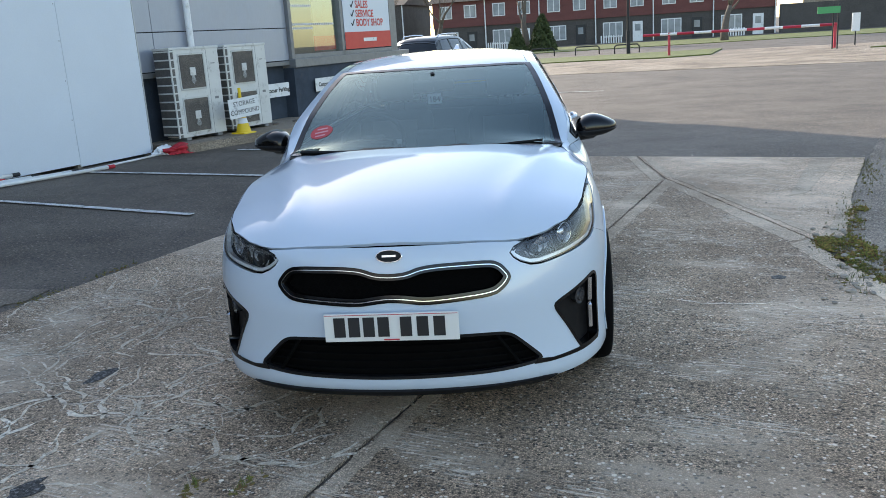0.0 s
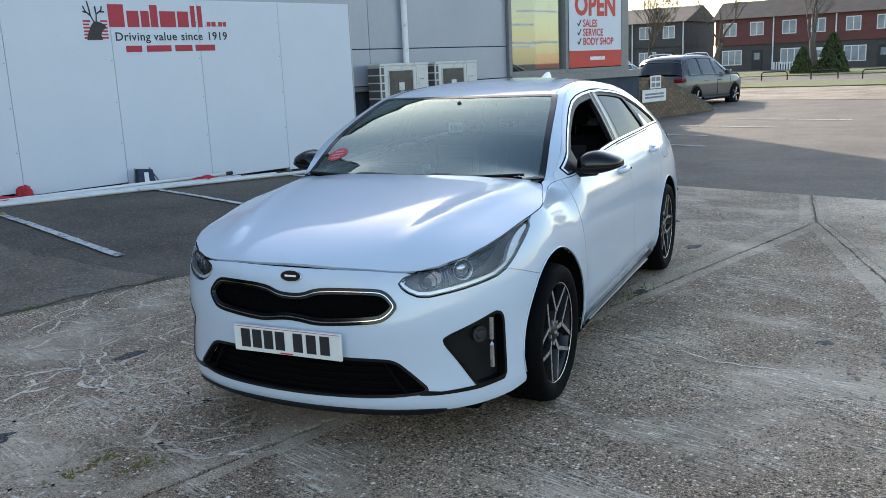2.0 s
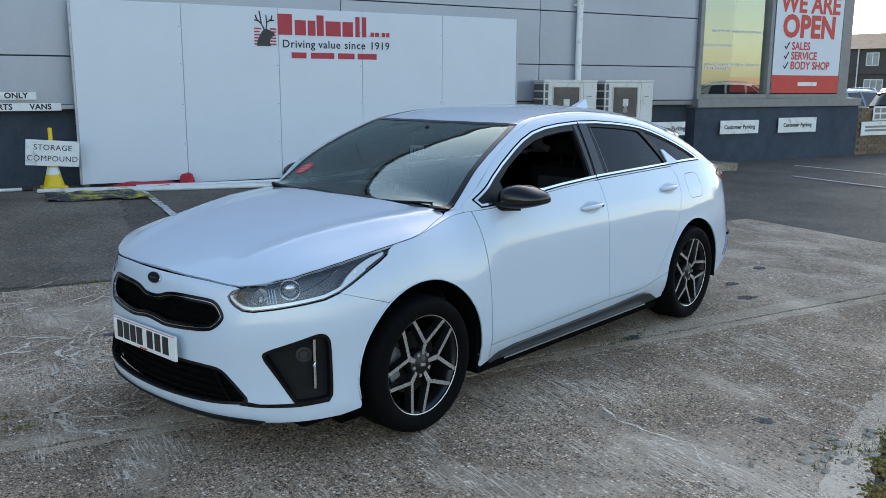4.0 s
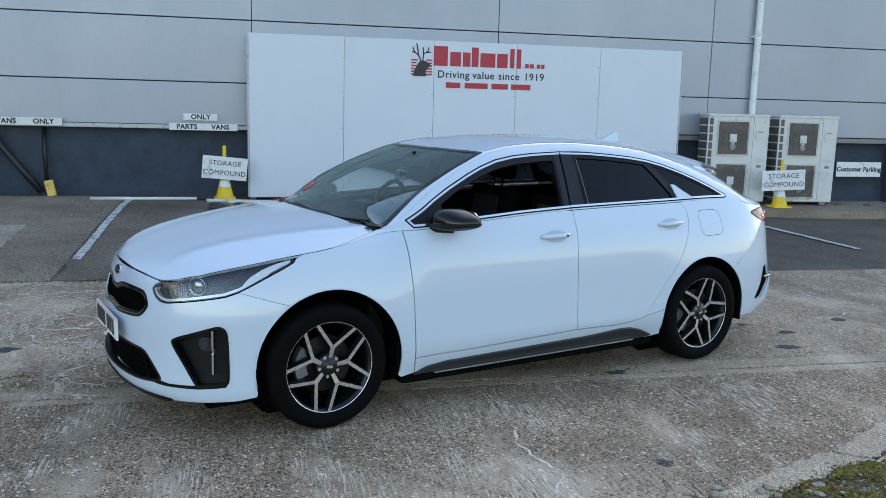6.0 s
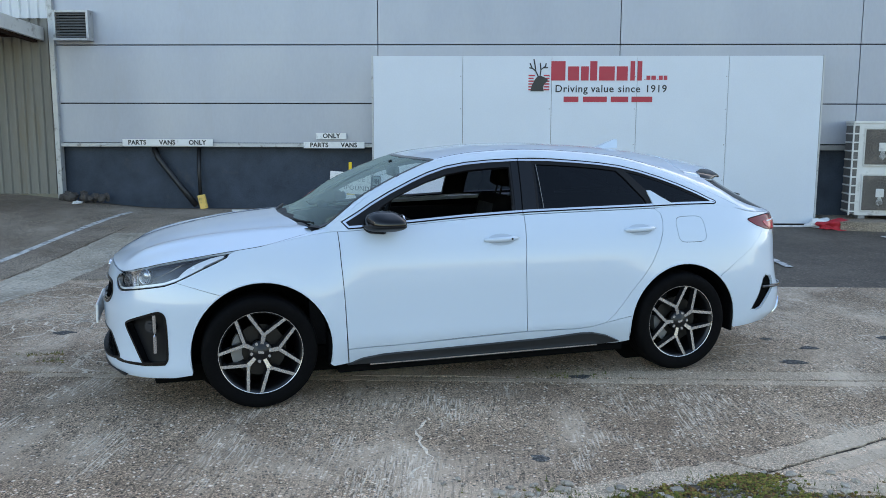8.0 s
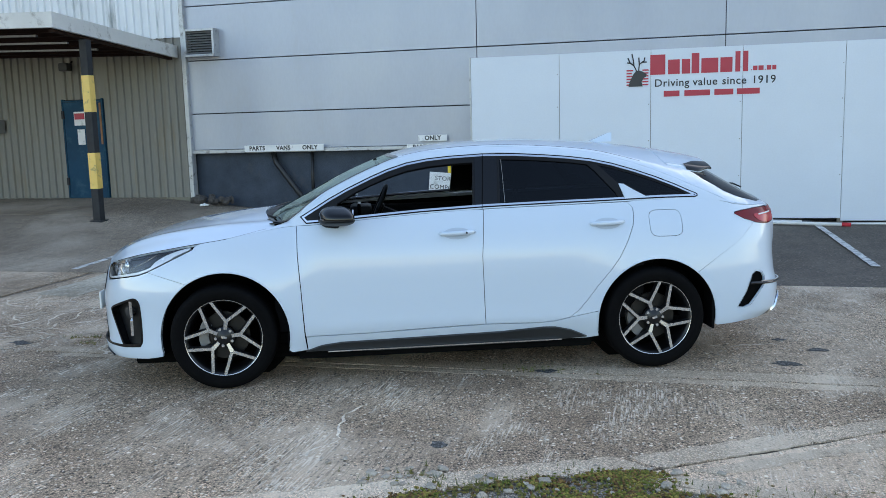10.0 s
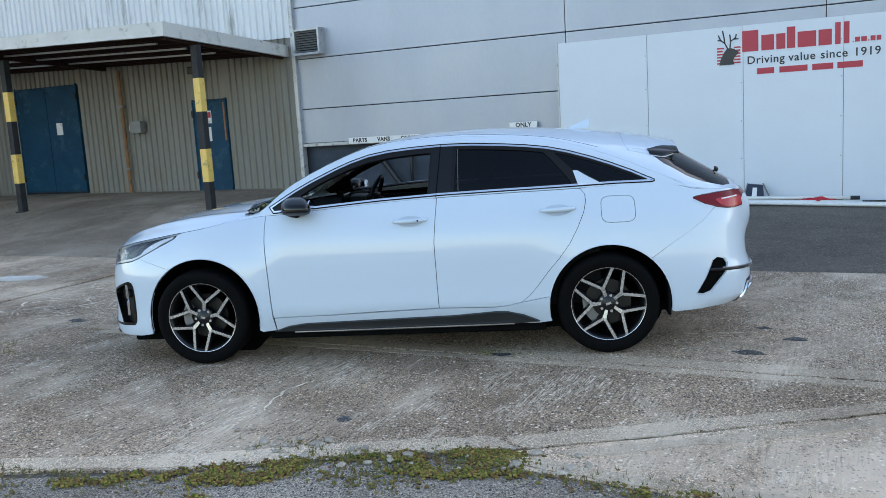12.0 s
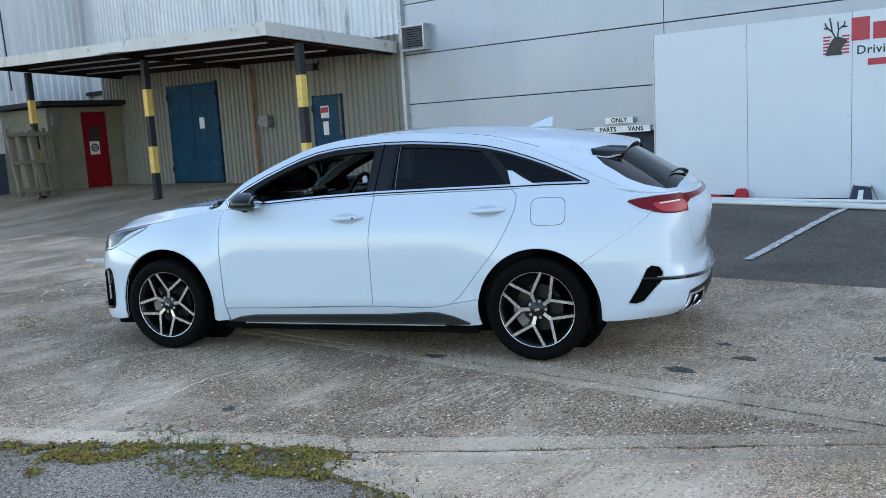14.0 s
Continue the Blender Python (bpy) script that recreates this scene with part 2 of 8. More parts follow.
PALE_CONCRETE = ground_material("pale_concrete", (0.52, 0.45, 0.35), (0.70, 0.63, 0.53), (0.12, 0.11, 0.09), 0.3, 60, 0.4)
GRASS = material("grass", (0.105, 0.125, 0.03), 0.95, vary=0.35, scale=1.5, fine=0.5, fine_scale=25, bump=0.006)
MOSS = material("moss", (0.17, 0.14, 0.03), 0.95, vary=0.4, scale=14, fine=0.5, fine_scale=90, bump=0.01, wear=(0.17, 0.09, 0.04), wear_amount=0.5, wear_scale=5)
LINE = material("road_paint", (0.62, 0.61, 0.58), 0.7, vary=0.12, scale=9, fine=0.2, fine_scale=70, wear=(0.12, 0.115, 0.11), wear_amount=0.5, wear_scale=11)
CLADDING = material("grey_cladding", (0.365, 0.387, 0.44), 0.36, 0.3, vary=0.045, scale=0.8, fine=0.02, fine_scale=30, per_object=0.02, specular=0.15, wear=(0.36, 0.37, 0.40), wear_amount=0.1, wear_scale=0.9, stretch=(1, 1, 0.35))
JOINT = material("dark_joint", (0.03, 0.03, 0.032), 0.8, vary=0.1)
PLINTH = material("dark_blue_brickwork", (0.052, 0.065, 0.086), 0.75, vary=0.25, scale=2.5, fine=0.15, fine_scale=60, bump=0.003, specular=0.15, wear=(0.075, 0.08, 0.09), wear_amount=0.15, wear_scale=3)
FLASHING = material("pale_flashing", (0.42, 0.43, 0.44), 0.4, 0.3, vary=0.1, scale=3, wear=(0.16, 0.15, 0.14), wear_amount=0.3, wear_scale=8)
BOARD = material("white_board", (0.635, 0.675, 0.725), 0.35, vary=0.03, scale=1.2, fine=0.015, fine_scale=40, specular=0.25, wear=(0.66, 0.69, 0.73), wear_amount=0.1, wear_scale=3.5)
WHITE = material("white_plastic", (0.74, 0.74, 0.73), 0.45, vary=0.06, scale=5, wear=(0.4, 0.39, 0.37), wear_amount=0.2, wear_scale=7)
AC_WHITE = material("white_enamel", (0.62, 0.61, 0.58), 0.4, vary=0.07, scale=3, wear=(0.35, 0.33, 0.3), wear_amount=0.25, wear_scale=5)
BLACK = material("black_plastic", (0.012, 0.012, 0.013), 0.45, vary=0.15, scale=20)
GREY = material("mid_grey_metal", (0.22, 0.22, 0.22), 0.5, 0.4, vary=0.12, scale=8)
FINS = material("condenser_fins", (0.13, 0.122, 0.115), 0.6, 0.3, vary=0.2, scale=9, fine=0.3, fine_scale=140)
RED_PAINT = material("red_vinyl", (0.42, 0.018, 0.042), 0.4, vary=0.04)
ORANGE_RED = material("orange_red_vinyl", (0.56, 0.04, 0.03), 0.45, vary=0.04)
INK = material("black_vinyl", (0.02, 0.02, 0.022), 0.45, vary=0.05)
BEIGE_STEEL = material("beige_corrugated_steel", (0.222, 0.210, 0.184), 0.6, vary=0.10, scale=1.3, fine=0.05, fine_scale=20, stretch=(3, 3, 0.35), wear=(0.21, 0.18, 0.13), wear_amount=0.25, wear_scale=1.6)
WHITE_STEEL = material("white_corrugated_steel", (0.74, 0.755, 0.77), 0.5, vary=0.09, scale=0.9, stretch=(2, 2, 0.3), wear=(0.36, 0.38, 0.37), wear_amount=0.22, wear_scale=1.1)
FASCIA = material("weathered_white_fascia", (0.58, 0.57, 0.54), 0.55, vary=0.1, scale=2.5, wear=(0.3, 0.28, 0.25), wear_amount=0.25, wear_scale=4)
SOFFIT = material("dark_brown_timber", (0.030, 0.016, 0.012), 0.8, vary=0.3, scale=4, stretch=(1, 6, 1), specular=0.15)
BLUE_DOOR = material("blue_painted_steel", (0.005, 0.045, 0.090), 0.5, vary=0.2, scale=2.5, specular=0.2, wear=(0.022, 0.085, 0.13), wear_amount=0.35, wear_scale=3)
RED_DOOR = material("red_painted_timber", (0.20, 0.004, 0.010), 0.5, vary=0.15, scale=3, specular=0.2)
STEEL_POST = material("dark_painted_post", (0.026, 0.027, 0.029), 0.6, vary=0.3, scale=6, specular=0.25)
YELLOW = material("yellow_paint", (0.76, 0.51, 0.13), 0.5, vary=0.08, scale=8, wear=(0.25, 0.2, 0.09), wear_amount=0.2, wear_scale=9)
YELLOW_PLASTIC = material("yellow_plastic", (0.78, 0.52, 0.01), 0.45, vary=0.06)
RUST = material("rusty_pipe", (0.26, 0.125, 0.055), 0.75, vary=0.25, scale=9)
OUTHOUSE = material("buff_render", (0.215, 0.195, 0.145), 0.85, vary=0.22, scale=2.2, fine=0.1, fine_scale=40, wear=(0.16, 0.14, 0.09), wear_amount=0.25, wear_scale=2.5)
TIMBER = material("grey_timber", (0.20, 0.165, 0.125), 0.8, vary=0.2, scale=7, stretch=(1, 1, 0.2))
BUFF_BRICK = material("buff_brick", (0.165, 0.115, 0.07), 0.85, vary=0.2, scale=7, per_object=0.22, fine=0.12, fine_scale=60)
MORTAR = material("mortar", (0.10, 0.09, 0.075), 0.9, vary=0.15)
RED_BRICK = material("red_tile_hanging", (0.15, 0.052, 0.045), 0.8, vary=0.15, scale=0.8, fine=0.2, fine_scale=9, stretch=(1, 1, 3))
DARK_BRICK = material("dark_brick", (0.075, 0.066, 0.06), 0.85, vary=0.2, scale=1.0, fine=0.2, fine_scale=9)
ROOF_TILE = material("roof_tile", (0.10, 0.075, 0.06), 0.85, vary=0.2, scale=1.2)
BARK = material("bark", (0.11, 0.085, 0.065), 0.9, vary=0.25, scale=6)
LEAF = material("dark_evergreen", (0.055, 0.072, 0.022), 0.85, vary=0.4, scale=3)
WINDOW_DARK = glass("window_glass", (0.88, 0.95, 0.90), gloss=1.5, base=0.24, shine=(0.78, 0.86, 0.80))


# ---- mesh helpers ----
def part(name, bm, mat, parent=None, label="", smooth=False, m=None):
    """Links a bmesh as one mesh object, under a thing where one is given."""
    me = bpy.data.meshes.new(name)
    bm.normal_update()
    bm.to_mesh(me)
    bm.free()
    for one in mat if isinstance(mat, (list, tuple)) else [mat]:
        me.materials.append(one)
    if smooth:
        me.polygons.foreach_set("use_smooth", [True] * len(me.polygons))
    ob = new(name, me)
    if parent is not None:
        ob.parent = parent
    if m is not None:
        ob.matrix_basis = m
    return tagged(ob, label)


def thing(name, label, category, m=None, group="", kind=""):
    ob = new(name)
    ob.empty_display_size = 0.1
    if m is not None:
        ob.matrix_basis = m
    return tagged(ob, label, category, group, kind)


def structure(ob, label="", category=""):
    return tagged(ob, label, category, "", "structure")


def box(bm, x0, x1, y0, y1, z0, z1, bev=0.0, m=None):
    """A box, with its edges rounded off where bev is given."""
    made = bmesh.ops.create_cube(bm, size=1.0)["verts"]
    bmesh.ops.transform(bm, verts=made, matrix=Matrix.LocRotScale(((x0 + x1) / 2, (y0 + y1) / 2, (z0 + z1) / 2), None, (abs(x1 - x0), abs(y1 - y0), abs(z1 - z0))))
    if bev:
        edges = list({e for v in made for e in v.link_edges})
        got = bmesh.ops.bevel(bm, geom=edges, offset=bev, segments=2, profile=0.6, affect="EDGES")
        made = list({v for f in got["faces"] for v in f.verts} | {v for v in made if v.is_valid})
    if m is not None:
        bmesh.ops.transform(bm, verts=made, matrix=m)
    return bm


def boxed(*a, **k):
    return box(bmesh.new(), *a, **k)


def rod(bm, a, b, r0, r1=None, n=10, caps=True):
    """A round bar from a to b."""
    a, b = Vector(a), Vector(b)
    q = (b - a).to_track_quat("Z", "Y").to_matrix().to_4x4()
    bmesh.ops.create_cone(bm, cap_ends=caps, segments=n, radius1=r0, radius2=r0 if r1 is None else r1, depth=(b - a).length, matrix=Matrix.Translation((a + b) / 2) @ q)
    return bm


def tube(bm, path, r, n=8):
    """A bar bent along a path."""
    rings = []
    pts = [Vector(p) for p in path]
    for i, p in enumerate(pts):
        d = (pts[min(i + 1, len(pts) - 1)] - pts[max(i - 1, 0)]).normalized()
        q = d.to_track_quat("Z", "Y").to_matrix()
        rad = r[i] if isinstance(r, (list, tuple)) else r
        rings.append([bm.verts.new(p + q @ Vector((rad * math.cos(6.2832 * k / n), rad * math.sin(6.2832 * k / n), 0))) for k in range(n)])
    for a, b in zip(rings, rings[1:]):
        for k in range(n):
            bm.faces.new((a[k], a[(k + 1) % n], b[(k + 1) % n], b[k]))
    for ring, turn in ((rings[0], -1), (rings[-1], 1)):
        bm.faces.new(ring[::turn])
    return bm


def lathe(bm, profile, n=32, m=None):
    """Turns (radius, height) pairs about z."""
    rings = []
    for r, z in profile:
        ring = []
        for k in range(n):
            v = Vector((r * math.cos(6.2832 * k / n), r * math.sin(6.2832 * k / n), z))
            ring.append(bm.verts.new(m @ v if m is not None else v))
        rings.append(ring)
    for a, b in zip(rings, rings[1:]):
        for k in range(n):
            bm.faces.new((a[k], a[(k + 1) % n], b[(k + 1) % n], b[k]))
    return bm


def prism(bm, outline, lift, place):
    """A flat outline with thickness; place turns (u, v, w) into a point."""
    low = [bm.verts.new(place(u, v, 0.0)) for u, v in outline]
    top = [bm.verts.new(place(u, v, lift)) for u, v in outline]
    n = len(outline)
    bm.faces.new(low[::-1])
    bm.faces.new(top)
    for k in range(n):
        bm.faces.new((low[k], low[(k + 1) % n], top[(k + 1) % n], top[k]))
    bmesh.ops.recalc_face_normals(bm, faces=bm.faces)
    return bm


def inside(p, poly):
    x, y = p
    hit = False
    for (x0, y0), (x1, y1) in zip(poly, poly[1:] + poly[:1]):
        if (y0 > y) != (y1 > y) and x < (x1 - x0) * (y - y0) / (y1 - y0) + x0:
            hit = not hit
    return hit


def dense(poly, step, closed=True):
    out = []
    for a, b in zip(poly, poly[1:] + poly[:1] if closed else poly[1:]):
        k = max(1, math.ceil(math.dist(a, b) / step))
        out += [(a[0] + (b[0] - a[0]) * i / k, a[1] + (b[1] - a[1]) * i / k) for i in range(k)]
    return out if closed else out + [tuple(poly[-1])]


def fill(outline, holes=(), step=0.1):
    """Triangles that fill an outline but not its holes, in two dimensions."""
    rings = [dense(list(r), step) for r in (outline, *holes)]
    pts, edges = [], []
    for ring in rings:
        base = len(pts)
        pts += ring
        edges += [(base + i, base + (i + 1) % len(ring)) for i in range(len(ring))]
    u0, u1 = min(p[0] for p in rings[0]), max(p[0] for p in rings[0])
    v0, v1 = min(p[1] for p in rings[0]), max(p[1] for p in rings[0])
    edge = np.array(pts)
    for j in range(1, int((v1 - v0) / step) + 1):
        for i in range(1, int((u1 - u0) / step) + 1):
            p = (u0 + (i + 0.5 * (j % 2) - 0.25) * step, v0 + j * step)
            if inside(p, rings[0]) and not any(inside(p, h) for h in rings[1:]) and ((edge - p) ** 2).sum(1).min() > (0.45 * step) ** 2:
                pts.append(p)
    got = geometry.delaunay_2d_cdt([Vector(p) for p in pts], edges, [], 0, 1e-6)
    vs = [tuple(v) for v in got[0]]
    tris = []
    for f in got[2]:
        c = (sum(vs[i][0] for i in f) / 3, sum(vs[i][1] for i in f) / 3)
        p, q, r = (vs[i] for i in f)
        area2 = abs((q[0] - p[0]) * (r[1] - p[1]) - (r[0] - p[0]) * (q[1] - p[1]))
        if area2 < 0.0006 * max(math.dist(p, q), math.dist(q, r), math.dist(r, p)):
            continue
        if inside(c, rings[0]) and not any(inside(c, h) for h in rings[1:]):
            tris.append(f)
    return vs, tris


def sheet(bm, outline, holes, step, place, skirt=None):
    """A filled outline laid on a surface: place(u, v) gives the point; skirt moves its rim for a turned edge."""
    vs, tris = fill(outline, holes, step)
    made = [bm.verts.new(place(u, v)) for u, v in vs]
    for f in tris:
        try:
            bm.faces.new([made[i] for i in f])
        except ValueError:
            pass
    if skirt is not None:
        rim = [e for e in bm.edges if len(e.link_faces) == 1 and e.verts[0] in set(made)]
        low = {}
        at = {v: vs[i] for i, v in enumerate(made)}
        for e in rim:
            for v in e.verts:
                if v not in low:
                    low[v] = bm.verts.new(v.co + skirt(*at[v]))
        for e in rim:
            a, b = e.verts
            face = e.link_faces[0]
            loop = [l for l in face.loops if l.edge == e][0]
            a, b = loop.vert, loop.link_loop_next.vert
            bm.faces.new((b, a, low[a], low[b]))
    for v in [v for v in made if not v.link_faces]:
        bm.verts.remove(v)
    return bm


def writing(text, size, mat, parent, m, label="", spread=1.0, align="CENTER", name="lettering", bold=0.0):
    """Raised lettering in the built-in font, as a mesh."""
    c = bpy.data.curves.new(name, "FONT")
    c.body, c.size, c.align_x, c.align_y, c.extrude, c.space_character, c.offset, c.resolution_u = text, size, align, "CENTER", 0.001, spread, bold, 3
    tmp = new("tmp", c)
    me = bpy.data.meshes.new_from_object(tmp.evaluated_get(bpy.context.evaluated_depsgraph_get()))
    bpy.data.objects.remove(tmp)
    me.materials.clear()
    me.materials.append(mat)
    ob = new(name, me)
    ob.parent = parent
    ob.matrix_basis = m
    return tagged(ob, label)


# ---- the yard's plan: s runs along the long wall, o comes out from it ----
YARD = pose(-7.81, 1.17, 0, 0, 0, 71.08)


def smooth01(t):
    t = min(1.0, max(0.0, t))
    return t * t * (3 - 2 * t)


def rise(s, o):
    """How high the ground lies: it climbs towards the canopy."""
    return (0.19 * smooth01((6.5 - s) / 7.5) + 0.23 * smooth01((-3.4 - s) / 2.8)) * smooth01((5.6 - o) / 5.0)


def yard(s, o, z=0.0):
    """A place of the plan, z above the ground there."""
    return YARD @ Vector((s, -o, rise(s, o) + z))


def slab(name, outline, z, mat, parent, label="", step=0.5, holes=(), thick=0.03):
    bm = bmesh.new()
    sheet(bm, outline, holes, step, lambda s, o: yard(s, o, z), lambda s, o: Vector((0, 0, -thick)))
    bmesh.ops.recalc_face_normals(bm, faces=bm.faces)
    return part(name, bm, mat, parent, label)


# ---- ground ----
def build_ground():
    bm = bmesh.new()
    ring = [-600, -300, -120, -60, -30, -20] + [-14 + 0.4 * i for i in range(61)] + [12, 16, 22, 30, 60, 120, 300, 600]
    grid = {}
    for i, s in enumerate(ring):
        for j, o in enumerate(ring):
            grid[i, j] = bm.verts.new(yard(s, o, -0.012))
    for i in range(len(ring) - 1):
        for j in range(len(ring) - 1):
            bm.faces.new((grid[i, j], grid[i, j + 1], grid[i + 1, j + 1], grid[i + 1, j]))
    bmesh.ops.recalc_face_normals(bm, faces=bm.faces)
    return structure(part("ground", bm, ASPHALT, smooth=True), "worn dark tarmac of the yard and forecourt", "ground")


ground = build_ground()
pavement = structure(thing("pavement", "old weathered concrete slabs of the yard", "pavement"), "old weathered concrete slabs of the yard", "pavement")


def ragged(pts, amount, step, seed):
    rnd = random.Random(seed)
    out = []
    for p in dense(pts, step):
        out.append((p[0] + rnd.uniform(-amount, amount), p[1] + rnd.uniform(-amount, amount)))
    return out


G = 0.009
slab("concrete_slab", ragged([(-3.3, 5.2), (6.72, 5.2 + 0.1), (6.70, 7.78 - G), (5.2, 8.4 - G), (-3.35, 8.4 - G)], 0.004, 0.12, 1), 0.0, PALER_CONCRETE, pavement)
slab("concrete_slab", ragged([(-3.35, 8.4 + G), (5.2, 8.4 + G), (2.85, 9.84), (2.3, 10.05), (1.5, 10.5), (0.5, 10.85), (-1.0, 11.2), (-3.4, 11.5)], 0.006, 0.12, 2), 0.0, CONCRETE, pavement)
slab("concrete_slab", ragged([(5.22, 8.4 + G), (6.70, 7.78 + G), (6.64, 10.22), (4.4, 10.09), (3.7, 10.12), (3.35, 10.08), (3.02, 10.06), (2.78, 10.01), (2.72, 9.95), (2.875, 9.86)], 0.008, 0.10, 3), 0.0, WORN_CONCRETE, pavement)
slab("concrete_slab", ragged([(-9.0, 2.0), (-3.21, 2.0), (-3.21, 5.18), (-9.0, 5.18)], 0.01, 0.3, 4), 0.0, OLD_CONCRETE, pavement)
slab("concrete_slab", ragged([(-9.0, 5.2), (-3.4, 5.2), (-3.4, 8.4 - G), (-9.0, 8.4 - G)], 0.01, 0.3, 14), 0.0, PALER_CONCRETE, pavement)
slab("concrete_slab", ragged([(-9.0, 8.4 + G), (-3.42, 8.4 + G), (-3.44, 16), (-9.0, 16)], 0.01, 0.3, 5), 0.0, CONCRETE, pavement)
slab("concrete_slab", ragged([(-18, -0.2), (-9.05, -0.2), (-9.05, 9), (-18, 9)], 0.01, 0.4, 6), 0.0, OLD_CONCRETE, pavement)
slab("concrete_slab", ragged([(-9.02, -0.2), (-1.75, -0.2), (-1.75, 1.97), (-9.02, 1.97)], 0.01, 0.3, 7), 0.0, OLD_CONCRETE, pavement)
slab("concrete_slab", ragged([(-3.185, 2.0), (-1.75, 2.0), (-1.75, 5.17), (-3.185, 5.17)], 0.01, 0.3, 8), 0.0, OLD_CONCRETE, pavement)
slab("worn_tarmac", ragged([(-1.74, 0.0), (-0.1, 0.0), (0.25, 1.5), (0.05, 3.2), (0.5, 5.12), (-1.74, 5.12)], 0.05, 0.2, 15), -0.004, WORN_TARMAC, pavement, "browner worn tarmac beside the concrete", thick=0.006)
slab("pale_patch", ragged([(-3.17, 2.5), (-2.54, 2.45), (-2.52, 3.5), (-2.48, 4.4), (-2.5, 5.5), (-2.57, 6.1), (-2.62, 6.5), (-3.1, 6.45), (-3.15, 4.7)], 0.02, 0.15, 9), 0.004, PALE_CONCRETE, pavement, "pale repair patch in the concrete", thick=0.01)
slab("tarmac_patch", ragged([(-9, 11.6), (-3.4, 11.54), (0.5, 10.9), (1.5, 10.55), (2.3, 10.1), (2.85, 9.9), (4.5, 10.1), (6.64, 10.25), (8.5, 10.4), (8.5, 18), (-9, 18)], 0.02, 0.3, 10), -0.006, MOSSY, pavement, "broken grey tarmac with moss", thick=0.005)
road = structure(slab("road", [(24, -60), (40, -60), (44, 60), (27, 60)], 0.0, OLD_CONCRETE, None, step=4.0), "pale grey street beyond the forecourt", "road")


# ---- painted bay lines ----
markings = structure(thing("bay_marking", "white painted parking bay lines on the tarmac", "marking"), "white painted parking bay lines on the tarmac", "marking")
for s0, o0, o1, tilt in ((-3.75, 0.45, 5.0, 0.02), (-1.68, 0.3, 4.25, 0.0), (0.62, 0.15, 4.15, 0.0), (2.85, 0.3, 4.35, 0.0), (5.1, 0.2, 4.1, -0.04), (7.38, 1.35, 4.0, 0.0), (11.2, 2.3, 4.3, -0.1), (12.9, 1.0, 3.4, 0.05), (15.0, 1.7, 3.9, 0.1), (17.2, 2.0, 4.6, 0.1)):
    slab("painted_line", ragged([(s0 - 0.042, o0), (s0 + 0.042, o0), (s0 + 0.042 + tilt, o1), (s0 - 0.042 + tilt, o1)], 0.006, 0.12, int(s0 * 10 + 90)), 0.004, LINE, markings, step=0.4, thick=0.003)


# ---- the long building ----
def build_main_wall():
    wall = structure(thing("wall_north", "grey composite panel cladding over a dark plinth", "wall", YARD), "grey composite panel cladding over a dark plinth", "wall")
    part("backing", boxed(-5.15, 11.4, 0.33, 0.6, 1.22, 8.0), JOINT, wall)
    part("backing", boxed(11.4, 16.3, 0.33, 0.6, 4.6, 8.0), JOINT, wall)
    part("plinth", boxed(-5.15, 11.3, 0.42, 0.7, -0.3, 1.22), PLINTH, wall, "dark slate-blue painted brick plinth")
    part("flashing", boxed(-5.15, -0.0, 0.24, 0.42, 1.19, 1.25, 0.006), FLASHING, wall, "pale metal drip flashing")
    part("flashing", boxed(6.95, 11.3, 0.25, 0.42, 1.16, 1.24, 0.006), GREY, wall)
    cols = [(-5.13, 0.05), (0.05, 3.87), (3.87, 7.6), (7.6, 11.35)]
    rows = [(1.25, 1.885), (1.885, 2.805), (2.805, 3.73), (3.73, 4.65), (4.65, 5.57), (5.57, 6.5), (6.5, 8.0)]
    for a, b in cols:
        for c, d in rows:
            part("panel", boxed(a + 0.006, b - 0.006, 0.28, 0.335, c + 0.008, d - 0.008, 0.004), CLADDING, wall)
    for c, d in ((4.65, 5.57), (5.57, 6.5), (6.5, 8.0)):
        part("panel", boxed(11.36, 16.3, 0.28, 0.335, c + 0.009, d - 0.009, 0.005), CLADDING, wall)
    part("parapet_cap", boxed(-5.2, 16.4, 0.2, 0.75, 8.0, 8.1, 0.01), GREY, wall)
    part("corner_trim", boxed(-5.2, -5.12, 0.2, 0.34, 0.35, 8.0, 0.008), FLASHING, wall, "pale corner trim")
    part("end_wall", boxed(16.0, 16.3, 0.6, 24, 1.22, 8.0), CLADDING, wall)
    part("roof", boxed(-5.15, 16.3, 0.6, 24, 7.8, 7.9), GREY, wall)
    part("back_wall", boxed(-22, 16.3, 23.7, 24, -0.3, 8.0), CLADDING, wall)
    return wall


build_main_wall()


def corrugated(bm, s0, s1, z0, z1, d, pitch=0.16, depth=0.035, profile="round", axis="s"):
    """Ribbed sheet; along s, or along d when axis is 'd'."""
    n = int((s1 - s0) / pitch * (8 if profile == "round" else 4))
    pts = []
    if profile == "round":
        pts = [(s0 + (s1 - s0) * i / n, depth * 0.5 * math.cos(6.2832 * (s1 - s0) / pitch * i / n)) for i in range(n + 1)]
    else:
        s = s0
        while s < s1 - pitch:
            pts += [(s, 0.0), (s + 0.55 * pitch, 0.0), (s + 0.65 * pitch, depth), (s + 0.9 * pitch, depth)]
            s += pitch
        pts += [(s, 0.0), (s1, 0.0)]
    put = (lambda u, w, z: (u, d - w, z)) if axis == "s" else (lambda u, w, z: (d + w, u, z))
    low = [bm.verts.new(put(u, w, z0)) for u, w in pts]
    top = [bm.verts.new(put(u, w, z1)) for u, w in pts]
    for k in range(len(pts) - 1):
        bm.faces.new((low[k], low[k + 1], top[k + 1], top[k]))
    return bm


